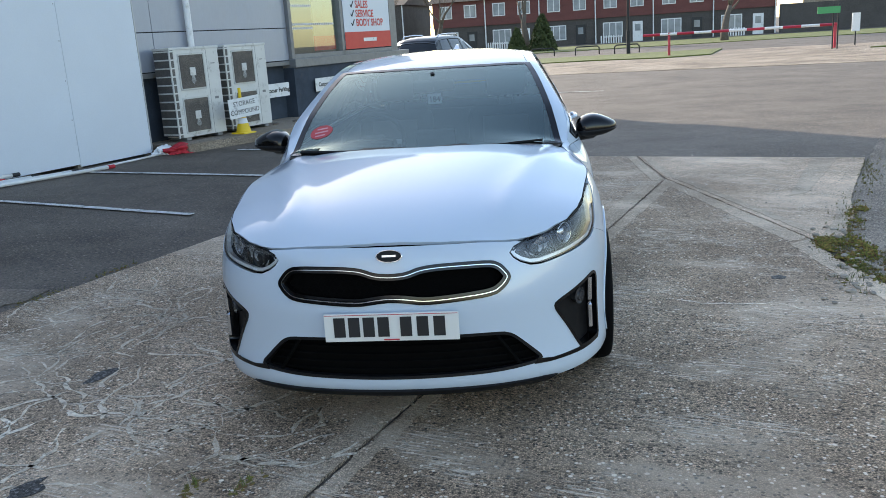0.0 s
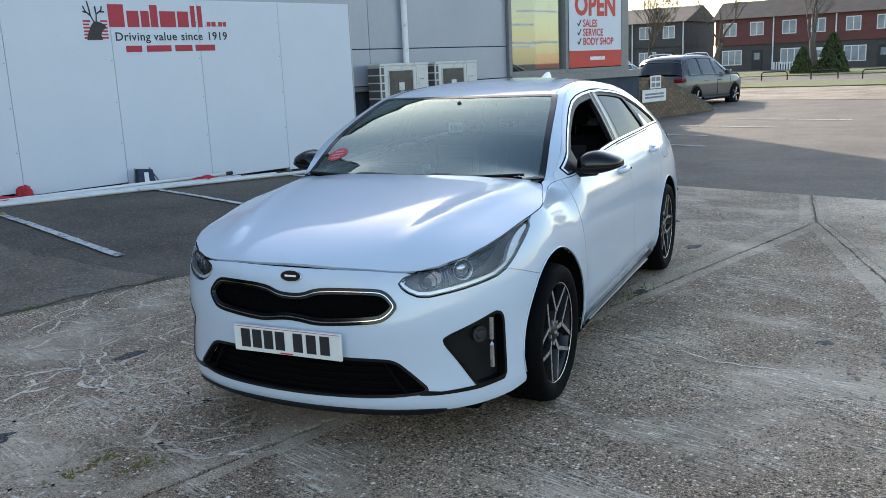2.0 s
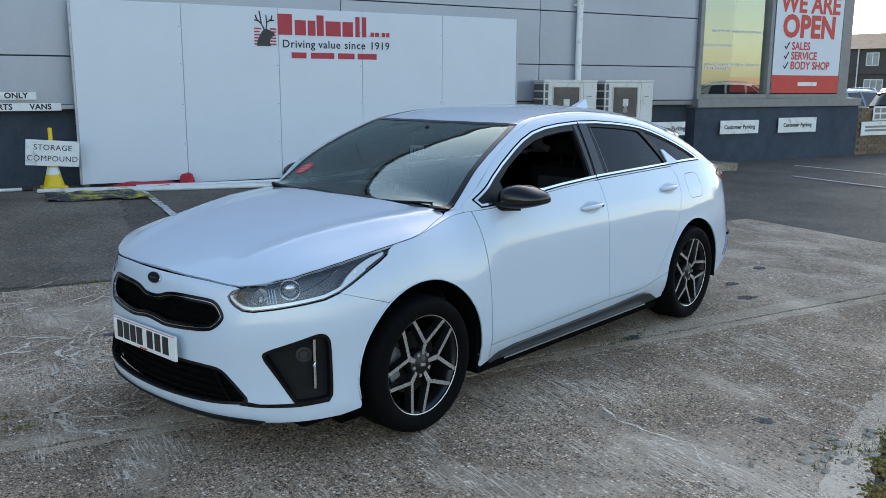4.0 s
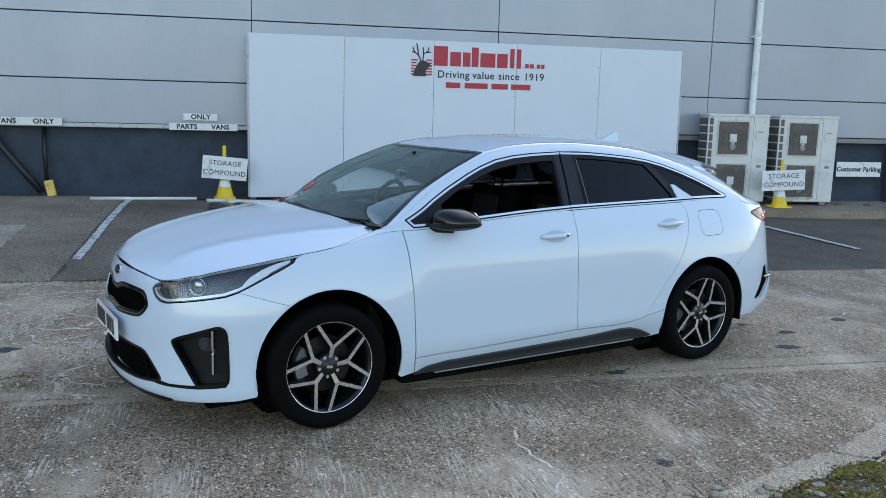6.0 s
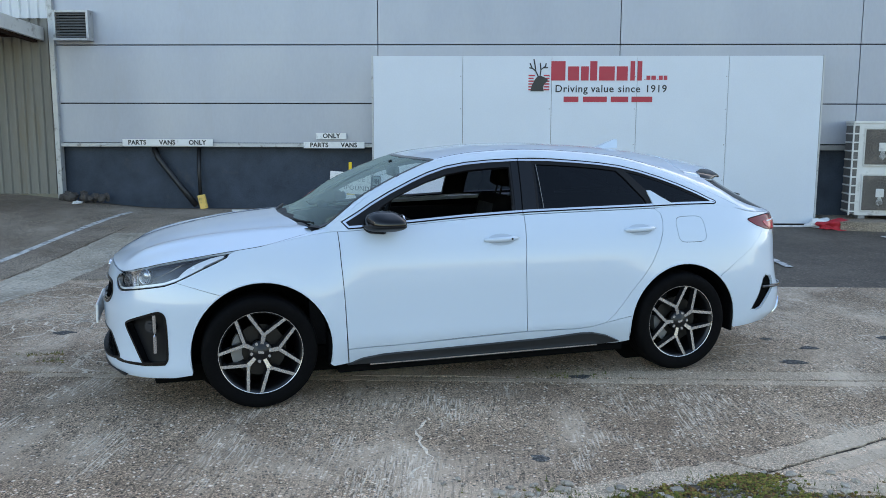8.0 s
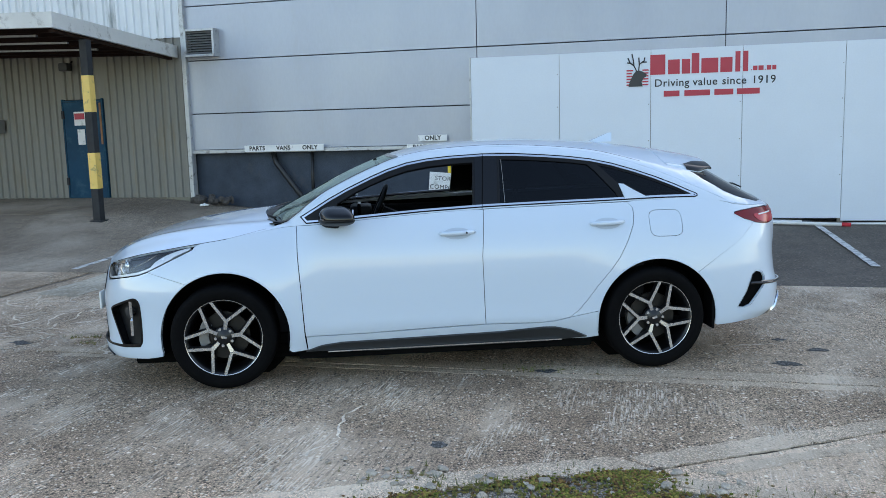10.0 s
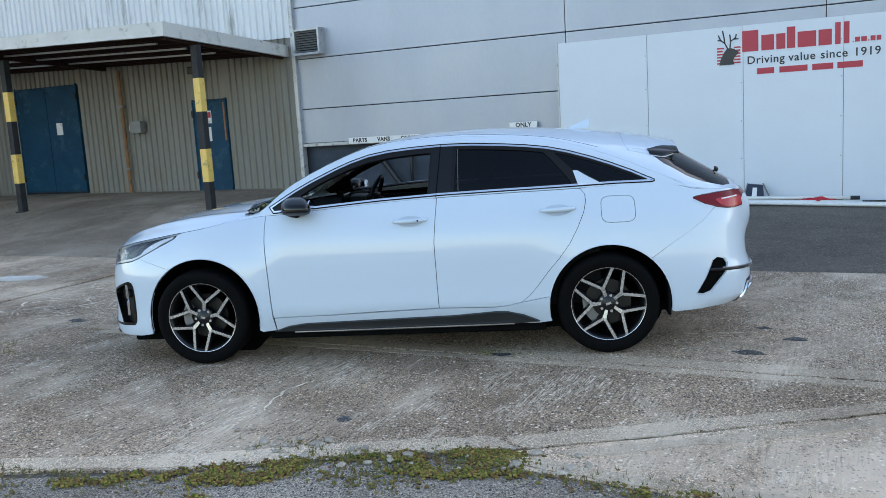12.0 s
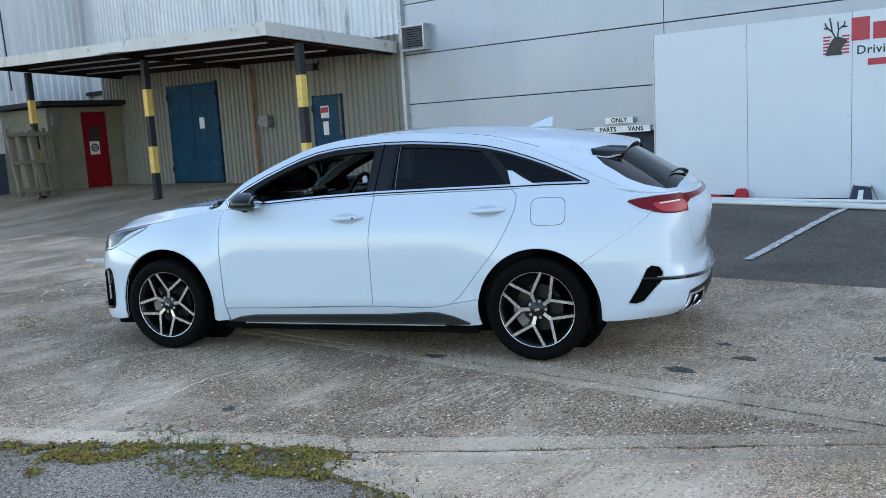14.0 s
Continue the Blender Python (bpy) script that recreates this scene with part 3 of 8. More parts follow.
def build_old_wall():
    wall = structure(thing("wall_west", "older corrugated steel building with beige and white sheets", "wall", YARD), "older corrugated steel building with beige and white sheets", "wall")
    part("backing", boxed(-15.7, -5.15, 0.36, 0.6, -0.3, 8.0), JOINT, wall)
    for a, b in ((-15.7, -12.86), (-10.86, -7.78), (-6.88, -5.2)):
        part("lower_sheeting", corrugated(bmesh.new(), a, b, 0.38, 3.22, 0.3, 0.15, 0.035, "trap"), BEIGE_STEEL, wall, "beige ribbed steel sheeting")
    part("lower_sheeting", corrugated(bmesh.new(), -12.86, -10.86, 2.78, 3.22, 0.3, 0.15, 0.035, "trap"), BEIGE_STEEL, wall)
    part("lower_sheeting", corrugated(bmesh.new(), -7.78, -6.88, 2.22, 3.22, 0.3, 0.15, 0.035, "trap"), BEIGE_STEEL, wall)
    part("upper_sheeting", corrugated(bmesh.new(), -15.7, -5.2, 3.22, 8.0, 0.27, 0.15, 0.04, "trap"), WHITE_STEEL, wall, "white ribbed steel sheeting")
    part("base_course", boxed(-15.7, -5.2, 0.22, 0.36, 0.2, 0.42), OUTHOUSE, wall)
    part("roof", boxed(-15.7, -5.15, 0.6, 24, 7.8, 7.9), GREY, wall)
    part("side_wall", boxed(-15.7, -15.5, 0.6, 24, -0.3, 8.0), WHITE_STEEL, wall)
    return wall


build_old_wall()


def build_annex():
    """The pale blue-white corrugated building further on."""
    a = structure(thing("wall_annex", "tall pale corrugated steel building with stained sheets", "wall", YARD), "tall pale corrugated steel building with stained sheets", "wall")
    part("sheeting", corrugated(bmesh.new(), -12.0, 1.5, 1.4, 8.0, -17.2, 0.2, 0.05, "trap", "d"), WHITE_STEEL, a)
    part("plinth", boxed(-17.6, -17.25, -12.0, 1.5, -0.3, 1.4), PLINTH, a)
    part("backing", boxed(-17.6, -17.24, -12.0, 1.5, 1.4, 8.0), JOINT, a)
    part("return_wall", boxed(-17.6, -15.6, 0.9, 1.3, -0.3, 8.0), WHITE_STEEL, a)
    part("gutter", boxed(-17.2, -15.72, 0.7, 0.9, 2.85, 2.95), STEEL_POST, a)
    part("cable", tube(bmesh.new(), [(-17.1, -1.5, 8.0), (-17.1, -1.45, 5), (-17.1, -1.4, 3.0)], 0.02), BLACK, a)
    return a


build_annex()


def build_outhouse():
    h = thing("outhouse", "small buff rendered outhouse with a red door", "outhouse", YARD)
    # it stands against the wall's end and faces along the wall
    x = -14.9
    front = bmesh.new()
    for a, b, c, d in ((-1.72, -0.84, 0.0, 2.45), (-0.14, 0.7, 0.0, 2.45), (-0.84, -0.14, 2.33, 2.45)):
        box(front, x - 0.2, x, a, b, c, d)
    part("front_wall", front, OUTHOUSE, h)
    part("side_wall", boxed(x - 2.4, x - 0.2, -1.72, -1.5, 0, 2.45), OUTHOUSE, h)
    part("roof", boxed(x - 2.5, x + 0.25, -1.95, 0.7, 2.48, 2.6, 0.02), STEEL_POST, h, "flat dark felt roof")
    part("step", boxed(x - 0.1, x + 0.3, -0.95, -0.05, 0.3, 0.42, 0.02), OLD_CONCRETE, h)
    d = part("door", boxed(x - 0.1, x - 0.04, -0.82, -0.16, 0.38, 2.32, 0.008), RED_DOOR, h, "red painted timber door")
    part("door_pane", boxed(x - 0.04, x - 0.034, -0.62, -0.36, 1.6, 1.95), INK, d)
    part("notice", boxed(x - 0.04, x - 0.03, -0.66, -0.4, 1.25, 1.58), WHITE, d, "white notice with a dark disc")
    bm = bmesh.new()
    rod(bm, (x - 0.03, -0.53, 1.42), (x - 0.024, -0.53, 1.42), 0.105, n=20)
    disc = part("disc", bm, INK, d)
    for k, w in enumerate((0.05, 0.075, 0.075, 0.05)):
        part("text_bar", boxed(x - 0.024, x - 0.0215, -0.53 - w, -0.53 + w, 1.474 - 0.042 * k, 1.490 - 0.042 * k), WHITE, d)
    part("vent_box", boxed(x, x + 0.08, -1.62, -1.42, 2.0, 2.3, 0.01), GREY, h)
    return h


outhouse = build_outhouse()


def build_pallets():
    rnd = random.Random(4)
    for k in range(3):
        p = thing("pallet_frame", "weathered timber frame leaning on the outhouse", "timber frame", YARD @ pose(-14.35 + 0.14 * k, -2.35 - 0.12 * k, 0.38, 0, -9, 8 * k - 6), "leaning timber frames")
        for y in (-0.42, -0.14, 0.16, 0.42):
            part("upright", boxed(-0.02, 0.02, y - 0.04, y + 0.04, 0, 1.55 + rnd.uniform(-0.08, 0.08), 0.004), TIMBER, p)
        for z in (0.15, 0.8, 1.45):
            part("cross_rail", boxed(0.022, 0.05, -0.5, 0.5, z - 0.045, z + 0.045, 0.004), TIMBER, p)


build_pallets()


def build_canopy():
    c = thing("canopy", "flat loading canopy with a dented white fascia on striped posts", "canopy", YARD)
    # the roof tilts a little towards the wall and climbs along it
    def top(s, d):
        return 3.27 + 0.03 * (-5.3 - s) + 0.06 * (d + 2.97) * -1.0
    bm = bmesh.new()
    n = 46
    for i in range(n):
        s0, s1 = -15.2 + 9.9 * i / n, -15.2 + 9.9 * (i + 1) / n
        dent = [0.05 * math.exp(-((s + 9.7) / 0.35) ** 2) + 0.012 * noise.noise((s * 1.3, 0, 0)) for s in (s0, s1)]
        q = []
        for s, e in ((s0, dent[0]), (s1, dent[1])):
            t = top(s, -2.97)
            q += [[bm.verts.new((s, -2.97 - e, t - 0.21 + 0.5 * e)), bm.verts.new((s, -2.97 + e, t + 0.005)), bm.verts.new((s, -2.90, t + 0.005)), bm.verts.new((s, -2.90, t - 0.21))]]
        for k in range(4):
            bm.faces.new((q[0][k], q[0][(k + 1) % 4], q[1][(k + 1) % 4], q[1][k]))
    bmesh.ops.remove_doubles(bm, verts=bm.verts, dist=0.0005)
    part("front_fascia", bm, FASCIA, c, "white metal fascia, dented")
    bm = bmesh.new()
    prism(bm, [(-2.97, 3.06), (-2.97, 3.275), (0.26, 3.08), (0.26, 2.87)], 0.06, lambda u, v, w: Vector((-5.36 + w, u, v)))
    part("side_fascia", bm, FASCIA, c)
    bm = bmesh.new()
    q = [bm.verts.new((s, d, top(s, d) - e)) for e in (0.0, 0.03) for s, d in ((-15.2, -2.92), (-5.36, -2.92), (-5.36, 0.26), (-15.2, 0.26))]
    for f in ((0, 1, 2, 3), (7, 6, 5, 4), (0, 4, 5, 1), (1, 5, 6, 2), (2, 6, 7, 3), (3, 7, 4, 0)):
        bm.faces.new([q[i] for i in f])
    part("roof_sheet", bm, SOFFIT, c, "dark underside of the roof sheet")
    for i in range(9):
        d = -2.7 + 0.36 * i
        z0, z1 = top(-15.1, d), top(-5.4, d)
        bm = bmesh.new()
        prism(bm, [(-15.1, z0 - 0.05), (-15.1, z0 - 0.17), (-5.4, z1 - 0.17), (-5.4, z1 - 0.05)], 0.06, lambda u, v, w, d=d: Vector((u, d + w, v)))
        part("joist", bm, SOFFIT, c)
    for d in (-2.2, -1.5, -0.75):
        z0, z1 = top(-15.0, d), top(-6.2, d)
        bm = bmesh.new()
        prism(bm, [(-15.0, z0 - 0.172), (-15.0, z0 - 0.20), (-6.2, z1 - 0.20), (-6.2, z1 - 0.172)], 0.05, lambda u, v, w, d=d: Vector((u, d + w, v)))
        part("batten", bm, FLASHING, c, "thin pale batten under the joists")
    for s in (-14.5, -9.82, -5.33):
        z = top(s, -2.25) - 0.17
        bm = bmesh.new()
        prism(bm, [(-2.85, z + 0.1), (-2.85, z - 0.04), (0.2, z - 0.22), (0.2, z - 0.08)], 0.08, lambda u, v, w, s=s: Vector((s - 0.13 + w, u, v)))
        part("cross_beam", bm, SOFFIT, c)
        base = rise(s, 2.25) - 0.02
        p = part("post", boxed(s - 0.062, s + 0.062, -2.312, -2.188, base, z - 0.1, 0.01), STEEL_POST, c, "dark steel post with yellow bands")
        up = 0.03 * (-5.33 - s) * 0.6
        for z0, z1 in ((0.76, 1.30), (1.90, 2.44)):
            part("yellow_band", boxed(s - 0.066, s + 0.066, -2.316, -2.184, z0 + up, z1 + up, 0.01), YELLOW, p, "faded yellow band")
        part("base_plate", boxed(s - 0.1, s + 0.1, -2.35, -2.15, base, base + 0.03, 0.004), STEEL_POST, p)
    return c


canopy = build_canopy()


def build_steel_door(name, s0, s1, z0, z1, leaves, label):
    d = structure(thing(name, label, "door", YARD), label, "door")
    part("door_frame", boxed(s0 - 0.025, s0, 0.262, 0.34, z0, z1 + 0.05), BLUE_DOOR, d)
    part("door_frame", boxed(s1, s1 + 0.025, 0.262, 0.34, z0, z1 + 0.05), BLUE_DOOR, d)
    part("door_frame", boxed(s0, s1, 0.262, 0.34, z1, z1 + 0.025), BLUE_DOOR, d)
    w = (s1 - s0) / leaves
    for k in range(leaves):
        leaf = part("door_leaf", boxed(s0 + k * w + 0.006, s0 + (k + 1) * w - 0.006, 0.268, 0.30, z0 + 0.01, z1 - 0.006, 0.004), BLUE_DOOR, d)
        part("kick_seam", boxed(s0 + k * w + 0.02, s0 + (k + 1) * w - 0.02, 0.264, 0.268, z0 + 0.22, z0 + 0.235), BLUE_DOOR, leaf)
        for z in (z0 + 0.25, z1 - 0.3):
            part("hinge", boxed(s0 - 0.03 if k == 0 else s1 - 0.02, s0 + 0.02 if k == 0 else s1 + 0.03, 0.235, 0.262, z, z + 0.14, 0.004), STEEL_POST, leaf)
    return d


door_1 = build_steel_door("door_1", -12.78, -10.92, 0.46, 2.75, 2, "wide blue painted steel double door")
part("notice", boxed(-11.6, -11.42, 0.258, 0.267, 1.72, 1.98), WHITE, door_1, "small white paper notice")
door_2 = build_steel_door("door_2", -7.72, -6.92, 0.41, 2.18, 1, "blue painted steel door with notices and rusty edge")
part("notice", boxed(-7.5, -7.27, 0.258, 0.267, 1.75, 2.0), WHITE, door_2, "pink and white paper notice")
part("notice_stripe", boxed(-7.49, -7.28, 0.254, 0.258, 1.86, 1.97), RED_PAINT, door_2)
part("notice", boxed(-7.45, -7.3, 0.258, 0.267, 1.4, 1.68), WHITE, door_2)
part("rusty_edge", boxed(-6.965, -6.93, 0.256, 0.266, 1.4, 2.15), RUST, door_2)

pipe = thing("drain_pipe", "rusty orange pipe clipped to the corrugated wall", "pipe", YARD)
part("pipe", rod(bmesh.new(), (-9.55, 0.2, 0.42), (-9.55, 0.2, 2.95), 0.034), RUST, pipe)
for z in (0.9, 2.2):
    part("clip", boxed(-9.62, -9.48, 0.15, 0.27, z, z + 0.04), GREY, pipe)
meter = thing("meter_box", "small grey metal junction box on the wall", "junction box", YARD)
part("case", boxed(-9.3, -9.0, 0.1, 0.26, 1.65, 1.9, 0.012), GREY, meter)
part("switch", boxed(-9.36, -9.3, 0.14, 0.24, 1.7, 1.82, 0.01), AC_WHITE, meter)
lamp = thing("flood_lamp", "small dark flood lamp under the canopy", "lamp", YARD)
part("lamp_head", boxed(-7.55, -7.37, 0.0, 0.16, 2.72, 2.86, 0.02), BLACK, lamp)
part("arm", rod(bmesh.new(), (-7.46, 0.1, 2.78), (-7.46, 0.28, 2.9), 0.015), BLACK, lamp)

vent = thing("wall_vent", "white framed louvre vent on the cladding", "vent", YARD)
for a, b, c, d in ((-5.07, -5.03, 2.86, 3.33), (-4.54, -4.5, 2.86, 3.33), (-5.03, -4.54, 3.29, 3.33), (-5.03, -4.54, 2.86, 2.9)):
    part("vent_frame", boxed(a, b, 0.09, 0.28, c, d, 0.004), FLASHING, vent)
part("backing", boxed(-5.03, -4.54, 0.25, 0.275, 2.9, 3.29), BLACK, vent)
for i in range(9):
    part("slat", boxed(-5.03, -4.54, -0.02, 0.02, -0.004, 0.004, m=pose(0, 0.13, 2.925 + 0.043 * i, 35)), GREY, vent)

down = thing("downpipe", "white plastic downpipe on the cladding", "downpipe", YARD)
part("pipe", rod(bmesh.new(), (8.4, 0.2, 0.1), (8.4, 0.2, 7.9), 0.055, n=14), WHITE, down)
for z in (2.88, 5.4):
    part("collar", rod(bmesh.new(), (8.4, 0.2, z), (8.4, 0.2, z + 0.09), 0.066, n=14), WHITE, down)
    part("bracket", boxed(8.32, 8.48, 0.2, 0.28, z + 0.02, z + 0.06), WHITE, down)


# ---- shop window at the building's end ----
def build_window():
    w = structure(thing("window_1", "large showroom window with a grey frame and posters", "window", YARD), "large showroom window with a grey frame and posters", "window")
    part("window_sill", boxed(11.3, 16.3, 0.1, 0.5, 1.1, 1.27, 0.01), GREY, w)
    for a, b in ((11.35, 11.45), (13.32, 13.42), (15.58, 15.9)):
        part("window_frame", boxed(a, b, 0.2, 0.4, 1.27, 4.65, 0.006), GREY, w)
    part("window_frame", boxed(11.45, 15.58, 0.2, 0.4, 1.27, 1.36, 0.006), GREY, w)
    part("window_frame", boxed(11.45, 15.58, 0.2, 0.4, 4.55, 4.65, 0.006), GREY, w)
    bm = bmesh.new()
    bm.faces.new([bm.verts.new(v) for v in ((11.45, 0.3, 1.36), (13.32, 0.3, 1.36), (13.32, 0.3, 4.55), (11.45, 0.3, 4.55))])
    pane = part("pane", bm, WINDOW_DARK, w)
    pane.visible_shadow = False
    for z, s0, n in ((2.58, 11.75, 20), (2.30, 11.48, 12), (1.93, 11.60, 22), (1.85, 11.48, 12)):
        for i in range(n):
            part("glazing_dot", boxed(s0 + 0.072 * i, s0 + 0.072 * i + 0.045, 0.29, 0.298, z, z + 0.042), WHITE, w)
    return w


window_1 = build_window()
plinth_2 = structure(thing("wall_plinth", "dark painted brick plinth below the showroom window", "plinth", YARD), "dark painted brick plinth below the showroom window", "plinth")
part("plinth_wall", boxed(11.3, 16.3, 0.16, 0.6, -0.2, 1.1), PLINTH, plinth_2)
part("floor", boxed(11.3, 16.0, 0.6, 8, 1.0, 1.1), OLD_CONCRETE, plinth_2)
part("inner_wall", boxed(11.3, 11.4, 0.6, 8, 1.1, 4.8), CLADDING, plinth_2)
part("inner_ceiling", boxed(11.3, 16.0, 0.6, 8, 4.8, 4.9), BOARD, plinth_2)
part("inner_back", boxed(11.3, 16.0, 8, 8.1, 1.1, 4.8), BOARD, plinth_2)


def poster(s0, s1, z0, z1, d, label):
    p = thing("poster", label, "poster", YARD)
    part("sheet", boxed(s0, s1, d, d + 0.01, z0, z1), BOARD, p)
    return p


def wall_text(text, size, mat, parent, s, d, z, align="CENTER", spread=1.0, bold=0.0):
    return writing(text, size, mat, parent, pose(s, d, z, 90, 0, 0), "", spread, align, bold=bold)


op = poster(13.45, 15.56, 1.38, 4.5, 0.2, "white shop poster saying we are open with red lettering")
part("red_band", boxed(13.45, 15.56, 0.192, 0.2, 1.38, 1.75), ORANGE_RED, op)
wall_text("WE ARE", 0.52, ORANGE_RED, op, 14.5, 0.196, 3.20, bold=0.016)
wall_text("OPEN", 0.62, ORANGE_RED, op, 14.5, 0.196, 2.73, bold=0.026, spread=1.04)
for i, word in enumerate(("SALES", "SERVICE", "BODY SHOP")):
    wall_text(word, 0.225, ORANGE_RED, op, 13.98, 0.196, 2.345 - 0.2 * i, "LEFT", bold=0.005)
    part("tick", tube(bmesh.new(), [(13.77, 0.194, 2.345 - 0.2 * i), (13.81, 0.194, 2.29 - 0.2 * i), (13.90, 0.194, 2.42 - 0.2 * i)], 0.012, 5), INK, op)
part("emblem", boxed(14.25, 14.85, 0.186, 0.192, 1.53, 1.61), WHITE, op, "plain white emblem")
inner = poster(12.4, 13.25, 1.4, 4.2, 0.34, "yellow and orange poster inside the showroom window")
part("yellow_field", boxed(12.4, 13.25, 0.332, 0.34, 1.7, 4.2), material("pale_yellow_print", (0.27, 0.265, 0.18), 0.6, vary=0.06, wear=(0.28, 0.20, 0.12), wear_amount=0.25, wear_scale=2.2), inner)
part("orange_field", boxed(12.4, 13.25, 0.330, 0.34, 1.4, 1.7), ORANGE_RED, inner)

# low brick ramp wall at the corner
ramp = structure(thing("brick_ramp_wall", "buff brick wall sloping down at the building's corner", "brick wall", YARD), "buff brick wall sloping down at the building's corner", "brick wall")
bm = bmesh.new()
prism(bm, [(16.31, -0.1), (20.3, -0.1), (20.3, 0.12), (17.6, 1.02), (16.31, 1.06)], 0.2, lambda u, v, w: Vector((u, 0.18 + w, v)))
part("mortar_core", bm, MORTAR, ramp)
brick_mesh = None
for r in range(14):
    z = 0.0 + 0.075 * r
    for k in range(19):
        s = 16.33 + 0.225 * k + (0.11 if r % 2 else 0.0)
        if z + 0.065 < (1.05 if s < 17.5 else 1.02 - (s + 0.2 - 17.6) * 0.335):
            if brick_mesh is None:
                first = part("brick", boxed(0, 0.213, 0.165, 0.2, 0, 0.065), BUFF_BRICK, ramp, m=pose(s, 0, z))
                brick_mesh = first.data
            else:
                b = new("brick", brick_mesh)
                b.parent = ramp
                b.matrix_basis = pose(s, 0, z)

# ---- distance ----
def build_house(m, units, upper, name_label, deep=6.0):
    h = thing("terraced_house", name_label, "house", m, "terraced houses across the street")
    W = 5.2 * units
    part("lower_wall", boxed(0, W, 0, deep, -0.5, 2.55), DARK_BRICK, h, "dark brick ground floor")
    part("upper_wall", boxed(-0.05, W + 0.05, -0.12, deep, 2.55, 5.0), upper, h)
    bm = bmesh.new()
    prism(bm, [(-0.5, 4.9), (deep * 0.5, 6.55), (deep + 0.5, 4.9)], W + 0.6, lambda u, v, w: Vector((w - 0.3, u, v)))
    part("roof", bm, ROOF_TILE, h)
    rnd = random.Random(units)
    for k in range(units):
        x = 5.2 * k
        for a, b, c, d in ((0.7, 1.9, 3.35, 4.55), (3.1, 4.3, 3.35, 4.55), (0.6, 2.4, 0.75, 2.1)):
            y = -0.12 if c > 3 else 0.0
            wdw = part("window", boxed(a + x, b + x, y - 0.06, y + 0.02, c, d), WHITE, h, "white framed window")
            n = 2 if b - a < 1.5 else 3
            for i in range(n):
                g0 = a + x + 0.08 + (b - a - 0.08) / n * i
                part("window_pane", boxed(g0, g0 + (b - a - 0.08) / n - 0.08, y - 0.075, y - 0.06, c + 0.08, d - 0.08), HOUSE_PANE, wdw)
        door = part("door", boxed(3.3 + x, 4.2 + x, -0.08, 0.02, 0, 2.05), WHITE if rnd.random() < 0.6 else INK, h)
        part("door_pane", boxed(3.5 + x, 4.0 + x, -0.09, -0.08, 1.2, 1.8), HOUSE_PANE, door)
        part("downpipe", rod(bmesh.new(), (x + 5.15, -0.2, 0), (x + 5.15, -0.2, 4.9), 0.06, n=6), WHITE, h)
        if rnd.random() < 0.7:
            for i in range(9):
                part("fence_pale", boxed(x + 0.6 + 0.22 * i, x + 0.72 + 0.22 * i, -2.6, -2.55, -0.1, 0.95), WHITE, h)
    return h


HOUSE_PANE = material("house_window", (0.28, 0.30, 0.31), 0.15, vary=0.3, scale=1.5)
for k in range(3):
    build_house(pose(-9.3 + 10.29 * k, 80.5 - 1.63 * k, -0.28, 0, 0, -9), 2, RED_BRICK, "two-storey terraced house with red tiles and white windows")
build_house(pose(-33.0, 86.0, -0.1, 0, 0, -10), 4, DARK_BRICK, "two-storey dark brick terraced house with pale window bands", 9.0)
build_house(pose(-48.5, 87.5, -0.1, 0, 0, -5), 3, DARK_BRICK, "two-storey dark brick terraced house with pale window bands")
dark_yard = thing("garden_wall", "long dark garden wall beside the terrace", "wall")
part("wall", boxed(21.8, 60, 75, 75.4, -0.3, 2.4), DARK_BRICK, dark_yard)
part("panel_pale", boxed(24, 34, 75.9, 76.2, 2.4, 3.9), OLD_CONCRETE, dark_yard)

verge = structure(part("grass_verge", sheet(bmesh.new(), [(-60, 36), (-1.3, 36.0), (3.2, 35.2), (5.9, 33.6), (8.2, 34.5), (10, 41), (-60, 47)], (), 3.0, lambda x, y: Vector((x, y, 0.05 + 0.02 * noise.noise((x, y, 0)))), lambda x, y: Vector((0, 0, -0.1))), GRASS), "mown grass verge beside the street", "grass")
structure(part("grass_verge", sheet(bmesh.new(), [(-60, 58), (60, 52), (70, 66), (-60, 73)], (), 4.0, lambda x, y: Vector((x, y, 0.03)), lambda x, y: Vector((0, 0, -0.08))), GRASS), "long grass strip in front of the houses", "grass")
structure(part("grass_verge", sheet(bmesh.new(), [(14, 32), (40, 24), (60, 30), (22, 40)], (), 4.0, lambda x, y: Vector((x, y, 0.04)), lambda x, y: Vector((0, 0, -0.08))), GRASS), "grass verge past the entrance", "grass")


# ---- the white car: its surfaces ----
def curve(points):
    """A smooth single-valued curve through (t, value) pairs."""
    t = np.array([p[0] for p in points], float)
    v = np.array([p[1] for p in points], float)
    h, s = np.diff(t), np.diff(v) / np.diff(t)
    d = np.zeros(len(t))
    for i in range(1, len(t) - 1):
        if s[i - 1] * s[i] > 0:
            w0, w1 = 2 * h[i] + h[i - 1], h[i] + 2 * h[i - 1]
            d[i] = (w0 + w1) / (w0 / s[i - 1] + w1 / s[i])
    d[0], d[-1] = s[0], s[-1]

    def at(x):
        x = min(max(x, t[0]), t[-1])
        i = min(int(np.searchsorted(t, x, "right")) - 1, len(h) - 1)
        u = (x - t[i]) / h[i]
        return float((1 + 2 * u) * (1 - u) ** 2 * v[i] + u * (1 - u) ** 2 * h[i] * d[i] + u * u * (3 - 2 * u) * v[i + 1] + u * u * (u - 1) * h[i] * d[i + 1])

    return at


